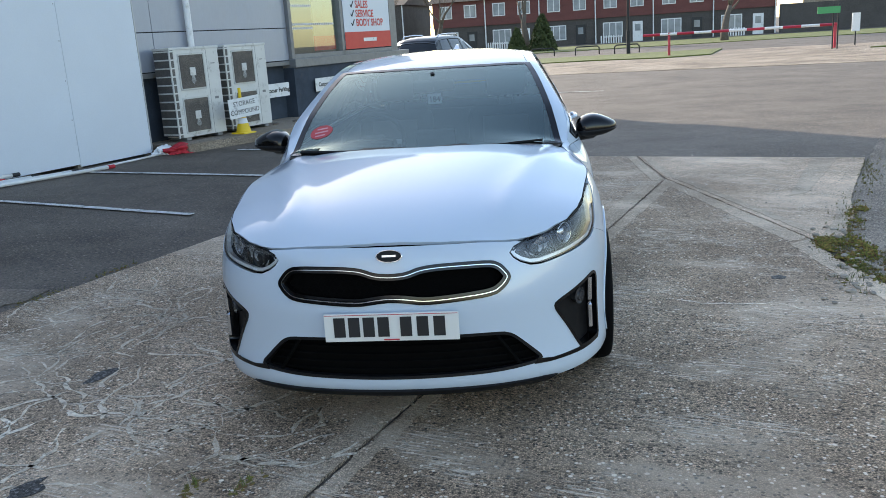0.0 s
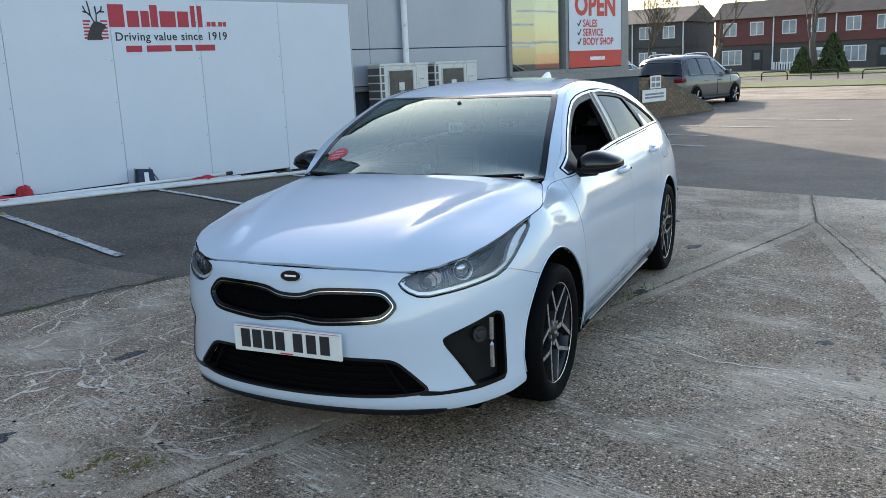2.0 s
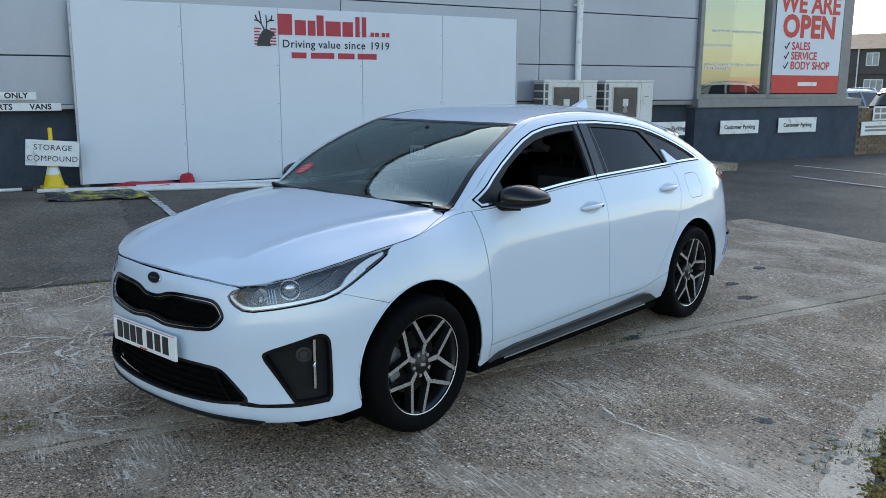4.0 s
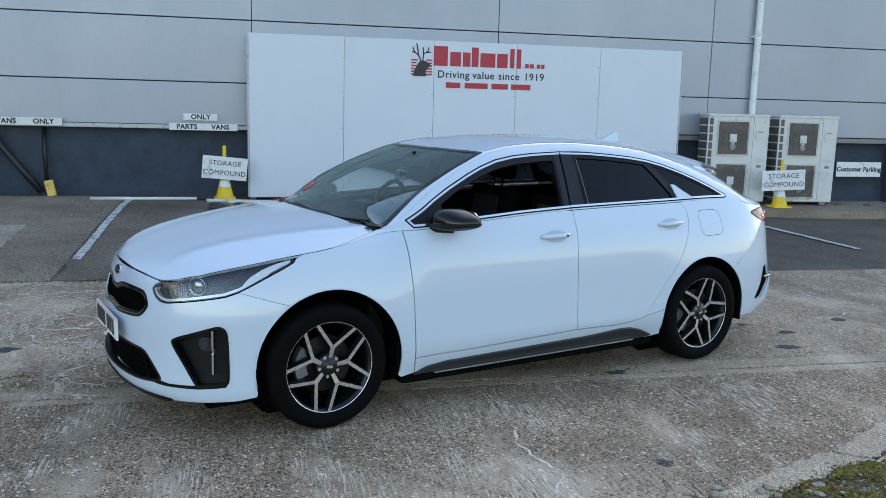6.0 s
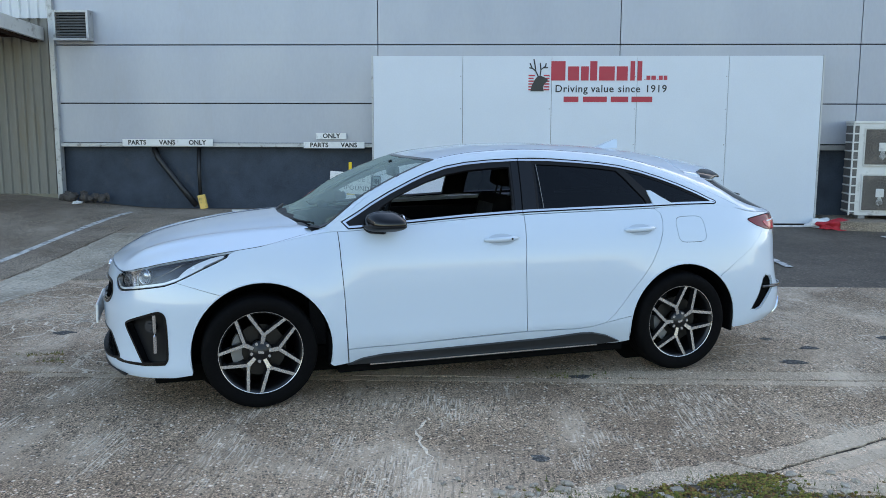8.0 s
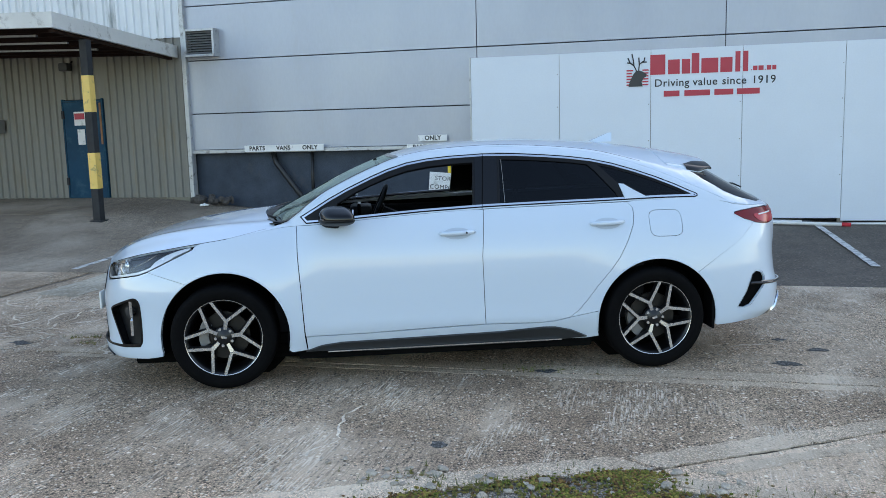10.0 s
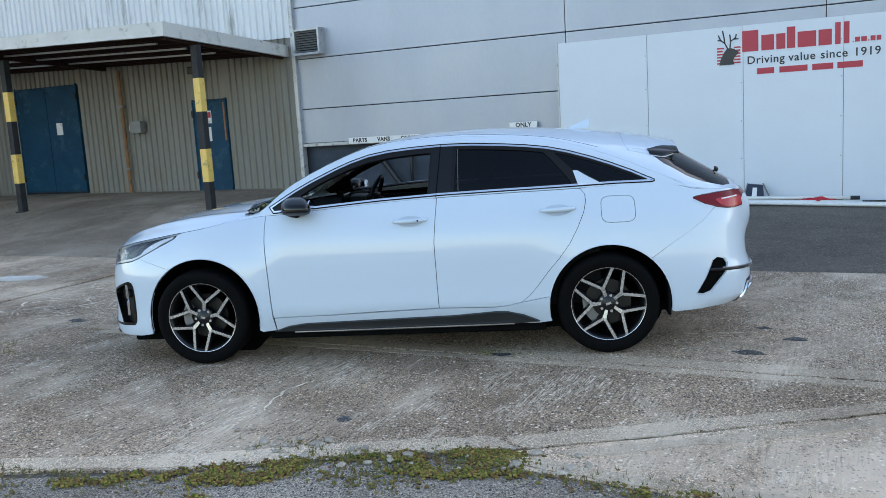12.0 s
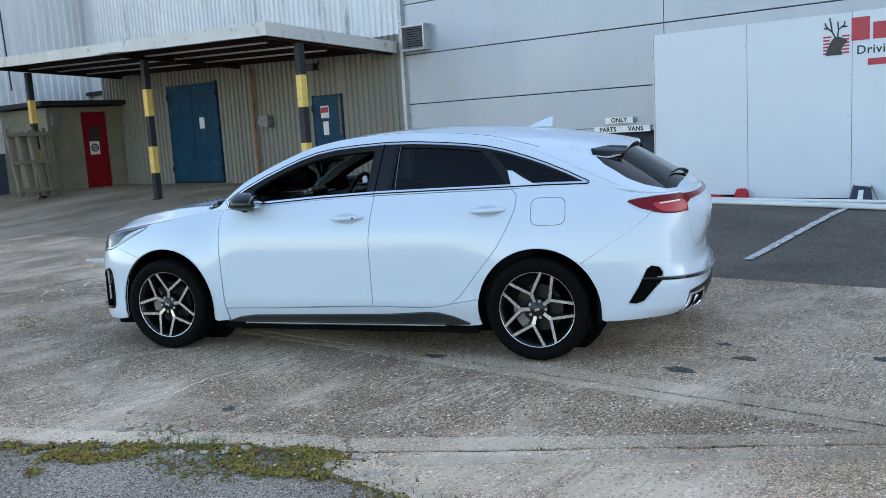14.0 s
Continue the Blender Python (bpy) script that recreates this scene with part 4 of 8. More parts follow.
PLAN = [(0, -2.285), (0.25, -2.268), (0.45, -2.222), (0.62, -2.135), (0.74, -2.02), (0.815, -1.88), (0.858, -1.70), (0.882, -1.42), (0.890, -1.1), (0.893, -0.5), (0.893, 0.2), (0.894, 0.8), (0.892, 1.25), (0.876, 1.6), (0.84, 1.84), (0.77, 2.02), (0.64, 2.125), (0.45, 2.18), (0.2, 2.205), (0, 2.21)]


def make_plan():
    """The plan's outline of the left half, evenly stepped by length: place and outward normal at each centimetre."""
    pts = [(-x, y) for x, y in PLAN[2:0:-1]] + PLAN + [(-x, y) for x, y in PLAN[-2:-4:-1]]
    fine = []
    for i in range(1, len(pts) - 2):
        p0, p1, p2, p3 = (np.array(p, float) for p in pts[i - 1 : i + 3])
        k0, k1, k2 = (math.sqrt(np.linalg.norm(b - a)) for a, b in ((p0, p1), (p1, p2), (p2, p3)))
        m1 = ((p1 - p0) / k0 - (p2 - p0) / (k0 + k1) + (p2 - p1) / k1) * k1
        m2 = ((p2 - p1) / k1 - (p3 - p1) / (k1 + k2) + (p3 - p2) / k2) * k1
        for j in range(40):
            u = j / 40
            fine.append((2 * u**3 - 3 * u**2 + 1) * p1 + (u**3 - 2 * u**2 + u) * m1 + (-2 * u**3 + 3 * u**2) * p2 + (u**3 - u**2) * m2)
    fine = np.array([f for f in fine])
    first = int(np.argmin(np.abs(fine[: len(fine) // 3, 0])))
    last = len(fine) - 1 - int(np.argmin(np.abs(fine[::-1][: len(fine) // 3, 0])))
    fine = fine[first : last + 1]
    fine[0, 0] = fine[-1, 0] = 0.0
    run = np.r_[0, np.cumsum(np.linalg.norm(np.diff(fine, axis=0), axis=1))]
    return fine, run


PLAN_XY, PLAN_RUN = make_plan()
RUN = float(PLAN_RUN[-1])


def plan_at(a):
    a = min(max(a, 0.0), RUN)
    return np.array([np.interp(a, PLAN_RUN, PLAN_XY[:, 0]), np.interp(a, PLAN_RUN, PLAN_XY[:, 1])])


def plan_normal(a):
    d = plan_at(a + 0.03) - plan_at(a - 0.03)
    n = np.array([-d[1], d[0]]) * -1.0
    if a < 0.03:
        n[0] *= max(a, 0) / 0.03
    if a > RUN - 0.03:
        n[0] *= max(RUN - a, 0) / 0.03
    return n / np.linalg.norm(n)


def run_y(y):
    """The run along the outline at which the side lies at y."""
    return float(np.interp(y, PLAN_XY[:, 1], PLAN_RUN))


# how far the skin draws in at each height: at the nose, along the doors, at the tail
NOSE = curve([(0.15, 0.07), (0.19, 0.012), (0.24, 0.0), (0.33, 0.012), (0.42, 0.014), (0.52, 0.012), (0.60, 0.024), (0.68, 0.043), (0.74, 0.062), (0.77, 0.085), (0.80, 0.13), (0.86, 0.25)])
CORNER = curve([(0.15, 0.05), (0.19, 0.008), (0.24, 0.0), (0.33, 0.006), (0.45, 0.008), (0.57, 0.006), (0.66, 0.016), (0.74, 0.034), (0.80, 0.058), (0.86, 0.10), (0.92, 0.17)])
FENDER = curve([(0.2, 0.015), (0.35, 0.006), (0.5, 0.002), (0.65, 0.004), (0.75, 0.014), (0.83, 0.032), (0.89, 0.058), (0.95, 0.10), (1.0, 0.15)])
DOOR = curve([(0.19, 0.075), (0.24, 0.055), (0.30, 0.030), (0.36, 0.016), (0.45, 0.020), (0.58, 0.016), (0.70, 0.006), (0.80, 0.0), (0.88, 0.006), (0.94, 0.018), (1.0, 0.040), (1.05, 0.064), (1.1, 0.09)])
QUARTER = curve([(0.2, 0.04), (0.30, 0.012), (0.45, 0.004), (0.6, 0.0), (0.75, 0.0), (0.85, 0.006), (0.95, 0.028), (1.0, 0.046), (1.05, 0.07), (1.1, 0.10)])
TAIL = curve([(0.2, 0.12), (0.25, 0.085), (0.33, 0.012), (0.45, 0.0), (0.52, 0.014), (0.57, 0.022), (0.68, 0.028), (0.80, 0.026), (0.90, 0.028), (0.97, 0.045), (1.02, 0.09), (1.06, 0.14)])
TAILGATE = curve([(0.2, 0.12), (0.25, 0.085), (0.33, 0.012), (0.45, 0.0), (0.52, 0.010), (0.57, 0.026), (0.64, 0.028), (0.69, 0.014), (0.74, -0.006), (0.80, -0.016), (0.87, -0.014), (0.92, 0.002), (0.97, 0.040), (1.02, 0.09), (1.06, 0.14)])
ZONES = [(0.0, NOSE), (0.42, NOSE), (0.80, CORNER), (1.08, CORNER), (1.50, FENDER), (1.75, FENDER), (2.05, DOOR), (3.55, DOOR), (4.0, QUARTER), (4.55, QUARTER), (5.0, TAIL), (5.06, TAIL), (5.32, TAILGATE), (9.0, TAILGATE)]


LEAN_IN = curve([(0.2, 0.0), (0.45, 0.0), (0.6, 0.008), (0.75, 0.028), (0.88, 0.052), (0.95, 0.068), (1.05, 0.086), (1.12, 0.098)])


def skin(a, z, off=0.0):
    """The lower body's skin at a run along the outline and a height; off metres outside it. Negative runs lie on the other side."""
    b = abs(a)
    for (a0, f0), (a1, f1) in zip(ZONES, ZONES[1:]):
        if b <= a1:
            u = (b - a0) / (a1 - a0)
            u = u * u * (3 - 2 * u)
            draw = f0(z) * (1 - u) + f1(z) * u
            break
    lean = smooth01((b - 1.15) / 0.75) * (1 - 0.7 * smooth01((b - 4.8) / 0.4))
    p, n = plan_at(b), plan_normal(b)
    q = p - n * (draw + lean * LEAN_IN(z) - off)
    return Vector((math.copysign(q[0], a), q[1], z))


# the line on which the lower body ends: bonnet edge, belt, tail
EDGE_Y = curve([(-2.3, 0.762), (-2.26, 0.760), (-2.20, 0.750), (-2.10, 0.777), (-1.95, 0.817), (-1.81, 0.841), (-1.59, 0.874), (-1.3, 0.915), (-1.12, 0.945), (-1.0, 0.960), (-0.9, 0.967), (0.178, 1.028), (1.063, 1.042), (1.45, 1.048), (1.65, 1.035), (1.85, 0.995), (2.0, 0.985), (2.3, 0.985)])


def edge_z(a):
    return EDGE_Y(plan_at(abs(a))[1])


def edge_point(a):
    return skin(a, edge_z(a))


EDGE_TABLE = np.array([tuple(edge_point(a)) for a in np.linspace(0, RUN, 500)])


def edge_x(y):
    """How far out the lower body's upper edge lies at y."""
    i = int(np.argmin(EDGE_TABLE[:250, 1]))
    rows = EDGE_TABLE[i:]
    return float(np.interp(y, rows[:, 1], rows[:, 0]))


def edge_h(y):
    """How high the lower body's upper edge lies at y."""
    i = int(np.argmin(EDGE_TABLE[:250, 1]))
    rows = EDGE_TABLE[i:]
    return float(np.interp(y, rows[:, 1], rows[:, 2]))


CENTRE = curve([(-1.22, 0.965), (-1.0, 1.075), (-0.71, 1.222), (-0.5, 1.31), (-0.33, 1.368), (-0.1, 1.412), (0.1, 1.432), (0.42, 1.440), (0.81, 1.424), (1.19, 1.387), (1.5, 1.336), (1.62, 1.310), (1.75, 1.236), (2.05, 1.050), (2.147, 0.992)])
DLO = curve([(-1.02, 0.968), (-0.9, 1.035), (-0.764, 1.116), (-0.5, 1.241), (-0.28, 1.316), (-0.06, 1.346), (0.257, 1.358), (0.6, 1.340), (0.89, 1.306), (1.158, 1.233), (1.408, 1.136), (1.558, 1.066), (1.9, 0.96)])


def rail_z(y):
    """The height of the roof rail."""
    up = DLO(y) + 0.042 * smooth01((y + 1.08) / 0.3) * (1 - smooth01((y - 1.55) / 0.33)) + 0.002
    return max(up, EDGE_Y(y) + 0.0004)


def cabin_x(y, z):
    """The cabin's side."""
    h = z - EDGE_Y(y)
    return edge_x(y) - 0.45 * h - 0.28 * h * h


def rail_x(y):
    return cabin_x(y, rail_z(y)) if y < 1.9 else edge_x(y)


def cabin(y, z, off=0.0):
    x = cabin_x(y, z)
    return Vector((x + off * 0.88, y, z + off * 0.45))


def top_z(x, y):
    """The windscreen, roof and rear window."""
    xr, zr, zc = rail_x(y), rail_z(y), CENTRE(y)
    u = min(1.05, abs(x) / max(xr, 0.05))
    return zr + (zc - zr) * (1 - u**2.5)


HOOD_C = curve([(-2.24, 0.750), (-2.2, 0.777), (-2.1, 0.831), (-1.92, 0.894), (-1.6, 0.962), (-1.32, 1.000), (-1.17, 1.012), (-1.0, 1.020)])


def hood_z(x, y):
    """The bonnet: crowned, with a long crease down each side."""
    xe, ze = edge_x(y), edge_h(y)
    zc = max(HOOD_C(y), ze + 0.004)
    u = min(1.06, abs(x) / max(xe, 0.05))
    z = ze + (zc - ze) * (1 - u**3.0)
    line = 0.44 + 0.20 * smooth01((y + 2.15) / 1.1)
    return z + 0.013 * math.exp(-(((abs(x) - line) / 0.065) ** 2)) * smooth01((y + 2.18) / 0.2) * (1 - smooth01((u - 0.85) / 0.15))


# ---- car materials ----
PAINT = material("white_car_paint", (0.532, 0.612, 0.700), 0.32, vary=0.0, fine=0.006, fine_scale=900, coat=1.0)
GLOSS_BLACK = material("gloss_black", (0.003, 0.003, 0.0035), 0.12, vary=0.05, specular=0.4)
TRIM = material("satin_black_trim", (0.008, 0.008, 0.009), 0.45, specular=0.2, vary=0.1, scale=12)
RUBBER = material("tyre_rubber", (0.003, 0.003, 0.0034), 0.75, specular=0.07, vary=0.15, scale=14, fine=0.15, fine_scale=90)
SKIRT = material("dark_grey_skirt_plastic", (0.020, 0.022, 0.024), 0.35, specular=0.5, vary=0.06, scale=3)
LINER = material("black_liner", (0.004, 0.004, 0.004), 0.9, specular=0.03, vary=0.2, scale=10)
CHROME = material("satin_chrome", (0.72, 0.73, 0.75), 0.14, 1.0, vary=0.03)
DULL_CHROME = material("dull_chrome", (0.42, 0.43, 0.45), 0.22, 1.0, vary=0.05)
MACHINED = material("machined_alloy", (0.52, 0.51, 0.505), 0.26, 0.75, vary=0.06, scale=10, fine=0.04, fine_scale=200)
ALLOY_DARK = material("dark_alloy_paint", (0.008, 0.008, 0.009), 0.35, 0.2, vary=0.1)
DISC = material("brake_disc", (0.024, 0.023, 0.022), 0.4, 0.6, vary=0.1, scale=20)
LAMP_DARK = material("lamp_housing", (0.042, 0.043, 0.047), 0.22, 0.3, vary=0.2, scale=14)
LAMP_BLADE = material("lamp_bright_plastic", (0.72, 0.75, 0.79), 0.25, 0.2, vary=0.03, coat=0.4)
LAMP_BRIGHT = material("lamp_reflector", (0.80, 0.81, 0.83), 0.10, 0.9, vary=0.02)
LENS = glass("clear_lens", (0.95, 0.96, 0.97), gloss=1.0, base=0.02)
SCREEN = glass("windscreen_glass", (0.80, 0.86, 0.83), gloss=0.95, base=0.14, shine=(0.72, 0.88, 0.83))
PRIVACY = glass("tinted_glass", (0.03, 0.034, 0.04), gloss=0.5, base=0.0, shine=(0.9, 0.95, 1.0))
REAR_GLASS = glass("rear_glass", (0.04, 0.045, 0.045), gloss=0.9, base=0.0)
RED_LENS = material("red_tail_lens", (0.15, 0.004, 0.008), 0.2, vary=0.08, scale=30, coat=0.12, specular=0.2)
LAMP_CORE = material("bright_red_lens", (0.42, 0.03, 0.04), 0.2, vary=0.05, coat=0.15, specular=0.3)
SEAT = material("charcoal_upholstery", (0.012, 0.012, 0.013), 0.85, specular=0.1, vary=0.2, scale=8, fine=0.2, fine_scale=120)
SEAT_GREY = material("grey_upholstery", (0.05, 0.05, 0.052), 0.8, vary=0.15, scale=8)
PLATE = material("number_plate_white", (0.78, 0.77, 0.73), 0.35, vary=0.02)
PLATE_YELLOW = material("number_plate_yellow", (0.72, 0.50, 0.05), 0.35, vary=0.02)
TICKET = material("ticket_paper", (0.78, 0.80, 0.80), 0.4, vary=0.03)
STICKER = material("red_sticker", (0.50, 0.04, 0.05), 0.5, vary=0.05)
PALE_PRINT = material("pale_red_print", (0.62, 0.30, 0.32), 0.5, vary=0.05)

car = thing("hatchback_car", "glossy white five-door shooting-brake car with one front window open", "car")


def laid(name, outline, place, mat, parent=car, holes=(), step=0.045, depth=0.012, inward=None, label="", both=False, wall=None, turn=None):
    """A panel laid on a surface, with its rim turned in; turn bends its shading normals towards the next panel; both makes its mirror on the other side too, as a part of its own."""
    vs, tris = fill(outline, holes, step)
    mid = (sum(v[0] for v in vs) / len(vs), sum(v[1] for v in vs) / len(vs))
    made = []
    for side in (1, -1) if both else (1,):
        bm = bmesh.new()
        pts = [place(u, v) for u, v in vs]
        vv = [bm.verts.new((p[0] * side, p[1], p[2])) for p in pts]
        foot = {v: wall(*uv) for v, uv in zip(vv, vs)} if wall else {}
        for f in tris:
            bm.faces.new([vv[i] for i in f])
        for v in [v for v in bm.verts if not v.link_faces]:
            bm.verts.remove(v)
        bm.normal_update()
        c = sum((f.normal * f.calc_area() for f in bm.faces), Vector())
        true = {}
        for v, (pu, pv) in zip(vv, vs):
            if v.is_valid:
                e = 0.012
                du, dv = Vector(place(pu + e, pv)) - Vector(place(pu - e, pv)), Vector(place(pu, pv + e)) - Vector(place(pu, pv - e))
                n = du.cross(dv).normalized()
                if turn:
                    n = turn(pu, pv, n)
                n.x *= side
                true[v] = n
        out = inward * -1.0 if inward is not None else Vector((0, 0, 0))
        if inward is None:
            mean = sum((f.calc_center_median() for f in bm.faces), Vector()) / len(bm.faces)
            out = mean - Vector((0, mean.y * 0.8, 0.5))
        else:
            out = Vector((out.x * side, out.y, out.z))
        if c.dot(out) < 0:
            bmesh.ops.reverse_faces(bm, faces=bm.faces)
            bm.normal_update()
        for v in true:
            if true[v].dot(v.normal) < 0:
                true[v] = -true[v]
        for f in bm.faces:
            f.smooth = True
        if depth:
            rim = [e for e in bm.edges if len(e.link_faces) == 1]
            top, low = {}, {}
            for e in rim:
                for v in e.verts:
                    if v not in top:
                        top[v] = bm.verts.new(v.co)
                        low[v] = bm.verts.new(foot[v] if wall else v.co - v.normal * depth)
            for e in rim:
                loop = e.link_loops[0]
                a, b = loop.vert, loop.link_loop_next.vert
                bm.faces.new((top[b], top[a], low[a], low[b]))
        order = [true.get(v, (0, 0, 0)) for v in bm.verts]
        made.append(part(name, bm, mat, parent if not isinstance(parent, tuple) else parent[0 if side == 1 else 1], label))
        made[-1].data.normals_split_custom_set_from_vertices(order)
    return made if both else made[0]


def facing(place, u, v):
    """A surface's unit normal, pointing outwards and up."""
    e = 0.012
    n = (Vector(place(u + e, v)) - Vector(place(u - e, v))).cross(Vector(place(u, v + e)) - Vector(place(u, v - e))).normalized()
    return n if n.x + n.z > 0 else -n


def bent(n, towards, amount):
    """A normal bent towards another; both may point in or out."""
    n = n if n.dot(towards) > 0 else -n
    return n.lerp(towards, amount).normalized()


@functools.lru_cache(maxsize=None)
def shoulder(y):
    """The shared normal where the roof meets the cabin's side."""
    x, z = rail_x(y), rail_z(y)
    return (facing(cabin, y, z - 0.02) + facing(lambda u, v: Vector((u, v, top_z(u, v))), x - 0.03, y)).normalized()


@functools.lru_cache(maxsize=None)
def haunch(y):
    """The shared normal where the cabin's side meets the rear quarter."""
    a, z = run_y(y), EDGE_Y(y)
    return (facing(cabin, y, z + 0.02) + facing(skin, a, z - 0.02)).normalized()


def roof_turn(x, y, n):
    if not -0.9 < y < 1.88:
        return n
    m = shoulder(round(y, 3)).copy()
    m.x = math.copysign(m.x, x)
    return bent(n, m, smooth01(1 - (rail_x(y) - abs(x)) / 0.09))


def side_turn(y, z, n):
    if -0.9 < y < 1.88:
        n = bent(n, shoulder(round(y, 3)), smooth01(1 - (rail_z(y) - z) / 0.06))
    if y > 1.5:
        n = bent(n, haunch(round(y, 3)), smooth01(1 - (z - EDGE_Y(y)) / 0.06) * smooth01((y - 1.5) / 0.12))
    return n


def quarter_turn(a, z, n):
    y = plan_at(a)[1]
    if not 1.5 < y < 1.95:
        return n
    return bent(n, haunch(round(float(y), 3)), smooth01(1 - (edge_z(a) - z) / 0.07) * smooth01((y - 1.5) / 0.12) * (1 - smooth01((y - 1.85) / 0.1)))


def mirrored(half):
    """A closed outline from its right half, which runs from the middle line back to the middle line."""
    return half + [(-u, v) for u, v in half[::-1] if abs(u) > 1e-6]


def arc(cu, cv, r, a0, a1, n=18):
    return [(cu + r * math.cos(radians(a0 + (a1 - a0) * i / n)), cv + r * math.sin(radians(a0 + (a1 - a0) * i / n))) for i in range(n + 1)]


ARCH_F, ARCH_R = (run_y(-1.405), 0.325, 0.388), (run_y(1.243), 0.315, 0.380)
GAP = 0.0019
HEADLAMP = [(0.485, 0.708), (0.505, 0.729), (0.545, 0.744)] + [(a, edge_z(a) - 0.006) for a in (0.62, 0.70, 0.78, 0.86, 0.95, 1.05, 1.14)] + [(1.285, 0.862), (1.275, 0.848), (1.22, 0.822), (1.15, 0.792), (1.07, 0.755), (1.00, 0.724), (0.93, 0.702), (0.80, 0.683), (0.70, 0.668), (0.61, 0.655), (0.565, 0.657), (0.525, 0.672), (0.498, 0.690)]
GRILLE = mirrored([(0, 0.655), (0.06, 0.659), (0.12, 0.679), (0.2, 0.686), (0.40, 0.686), (0.44, 0.668), (0.474, 0.625), (0.45, 0.592), (0.405, 0.563), (0.25, 0.551), (0.13, 0.545), (0.06, 0.555), (0, 0.560)])
LOWER_GRILLE = mirrored([(0, 0.412), (0.42, 0.410), (0.47, 0.395), (0.52, 0.352), (0.61, 0.268), (0.40, 0.252), (0, 0.246)])
FOG = [(0.652, 0.477), (0.69, 0.498), (0.80, 0.533), (0.895, 0.562), (0.925, 0.552), (0.94, 0.52), (0.945, 0.30), (0.93, 0.282), (0.80, 0.272), (0.785, 0.285), (0.72, 0.385)]


def rounded(poly, times=2):
    """A closed outline with its corners cut round."""
    for _ in range(times):
        poly = [((1 - k) * p[0] + k * q[0], (1 - k) * p[1] + k * q[1]) for p, q in zip(poly, poly[1:] + poly[:1]) for k in (0.2, 0.8)]
    return poly


GRILLE, LOWER_GRILLE, FOG = rounded(GRILLE), rounded(LOWER_GRILLE), rounded(FOG)


def grown(poly, by):
    """An outline moved outwards (or, with a negative number, inwards)."""
    n = len(poly)
    area = sum(a[0] * b[1] - b[0] * a[1] for a, b in zip(poly, poly[1:] + poly[:1]))
    out = []
    for i in range(n):
        p, q, r = poly[i - 1], poly[i], poly[(i + 1) % n]
        d0, d1 = np.subtract(q, p), np.subtract(r, q)
        d0, d1 = d0 / (np.linalg.norm(d0) + 1e-9), d1 / (np.linalg.norm(d1) + 1e-9)
        m = np.array([d0[1] + d1[1], -d0[0] - d1[0]])
        m = m / max(0.6, np.linalg.norm(m) ** 2 / 2) if np.linalg.norm(m) > 1e-6 else m
        out.append(tuple(np.add(q, m * by * (1 if area > 0 else -1))))
    return out


# front bumper with its openings
af, zf, rf = ARCH_F
half = [(a, edge_z(a) - 0.003) for a in (0.0, 0.12, 0.24, 0.36, 0.44, 0.48, 0.52)] + [(0.5385, 0.7435), (0.5025, 0.7305), (0.482, 0.7085), (0.495, 0.6885), (0.5215, 0.6695), (0.563, 0.6535)]
half += [(0.61, 0.6515), (0.70, 0.6645), (0.80, 0.6795), (0.93, 0.6985), (0.9985, 0.7195), (1.113, 0.6856)] + arc(af, zf, rf, 124, 194, 12) + [(1.075, 0.215), (0.98, 0.200), (0.80, 0.192), (0.62, 0.186), (0.3, 0.183), (0.0, 0.182)]
bumper = laid("front_bumper", mirrored(half), skin, PAINT, holes=[GRILLE, LOWER_GRILLE, FOG, [(-u, v) for u, v in FOG]], step=0.04, depth=0.02, inward=Vector((0, 1, 0)))


def rimmed(outline, place, width, depth, mat, name, parent, both=False, label="", off=0.004):
    """A raised band that follows an outline, outside its edge by half its width."""
    return laid(name, grown(outline, width * 0.5), lambda u, v: place(u, v, off), mat, parent, [grown(outline, -width * 0.5)], 0.03, depth, Vector((0, 1, 0)), label, both)


laid("grille_back", grown(GRILLE, 0.01), lambda a, z: skin(a, z, -0.045), LINER, step=0.05, depth=0, inward=Vector((0, 1, 0)))
surround = rimmed(GRILLE, skin, 0.013, 0.03, GLOSS_BLACK, "grille_surround", car, label="gloss black grille surround", off=0.004)
laid("bright_line", grown(GRILLE, -0.004), lambda a, z: skin(a, z, 0.003), CHROME, surround, [grown(GRILLE, -0.0095)], 0.03, 0.02, Vector((0, 1, 0)), "thin bright line inside the surround")
laid("grille_shadow_line", grown(GRILLE, -0.0095), lambda a, z: skin(a, z, -0.004), GLOSS_BLACK, holes=[grown(GRILLE, -0.021)], step=0.03, depth=0.04, inward=Vector((0, 1, 0)))
for r in range(5):
    z = 0.572 + 0.024 * r
    bm = bmesh.new()
    for k in range(-14, 15):
        a = k * 0.032 + (0.016 if r % 2 else 0.0)
        if inside((a, z), grown(GRILLE, -0.015)) and inside((a + 0.02, z), grown(GRILLE, -0.012)) and inside((a - 0.02, z), grown(GRILLE, -0.012)):
            loop = [skin(a + 0.016 * math.cos(t), z + 0.0115 * math.sin(t), -0.02) for t in np.linspace(0, 6.2832, 7)]
            tube(bm, loop, 0.0018, 4)
    tagged(part("grille_mesh", bm, LINER, car, "black honeycomb grille mesh"), kind="stuff")
laid("lower_grille_back", grown(LOWER_GRILLE, 0.01), lambda a, z: skin(a, z, -0.05), LINER, step=0.06, depth=0, inward=Vector((0, 1, 0)))
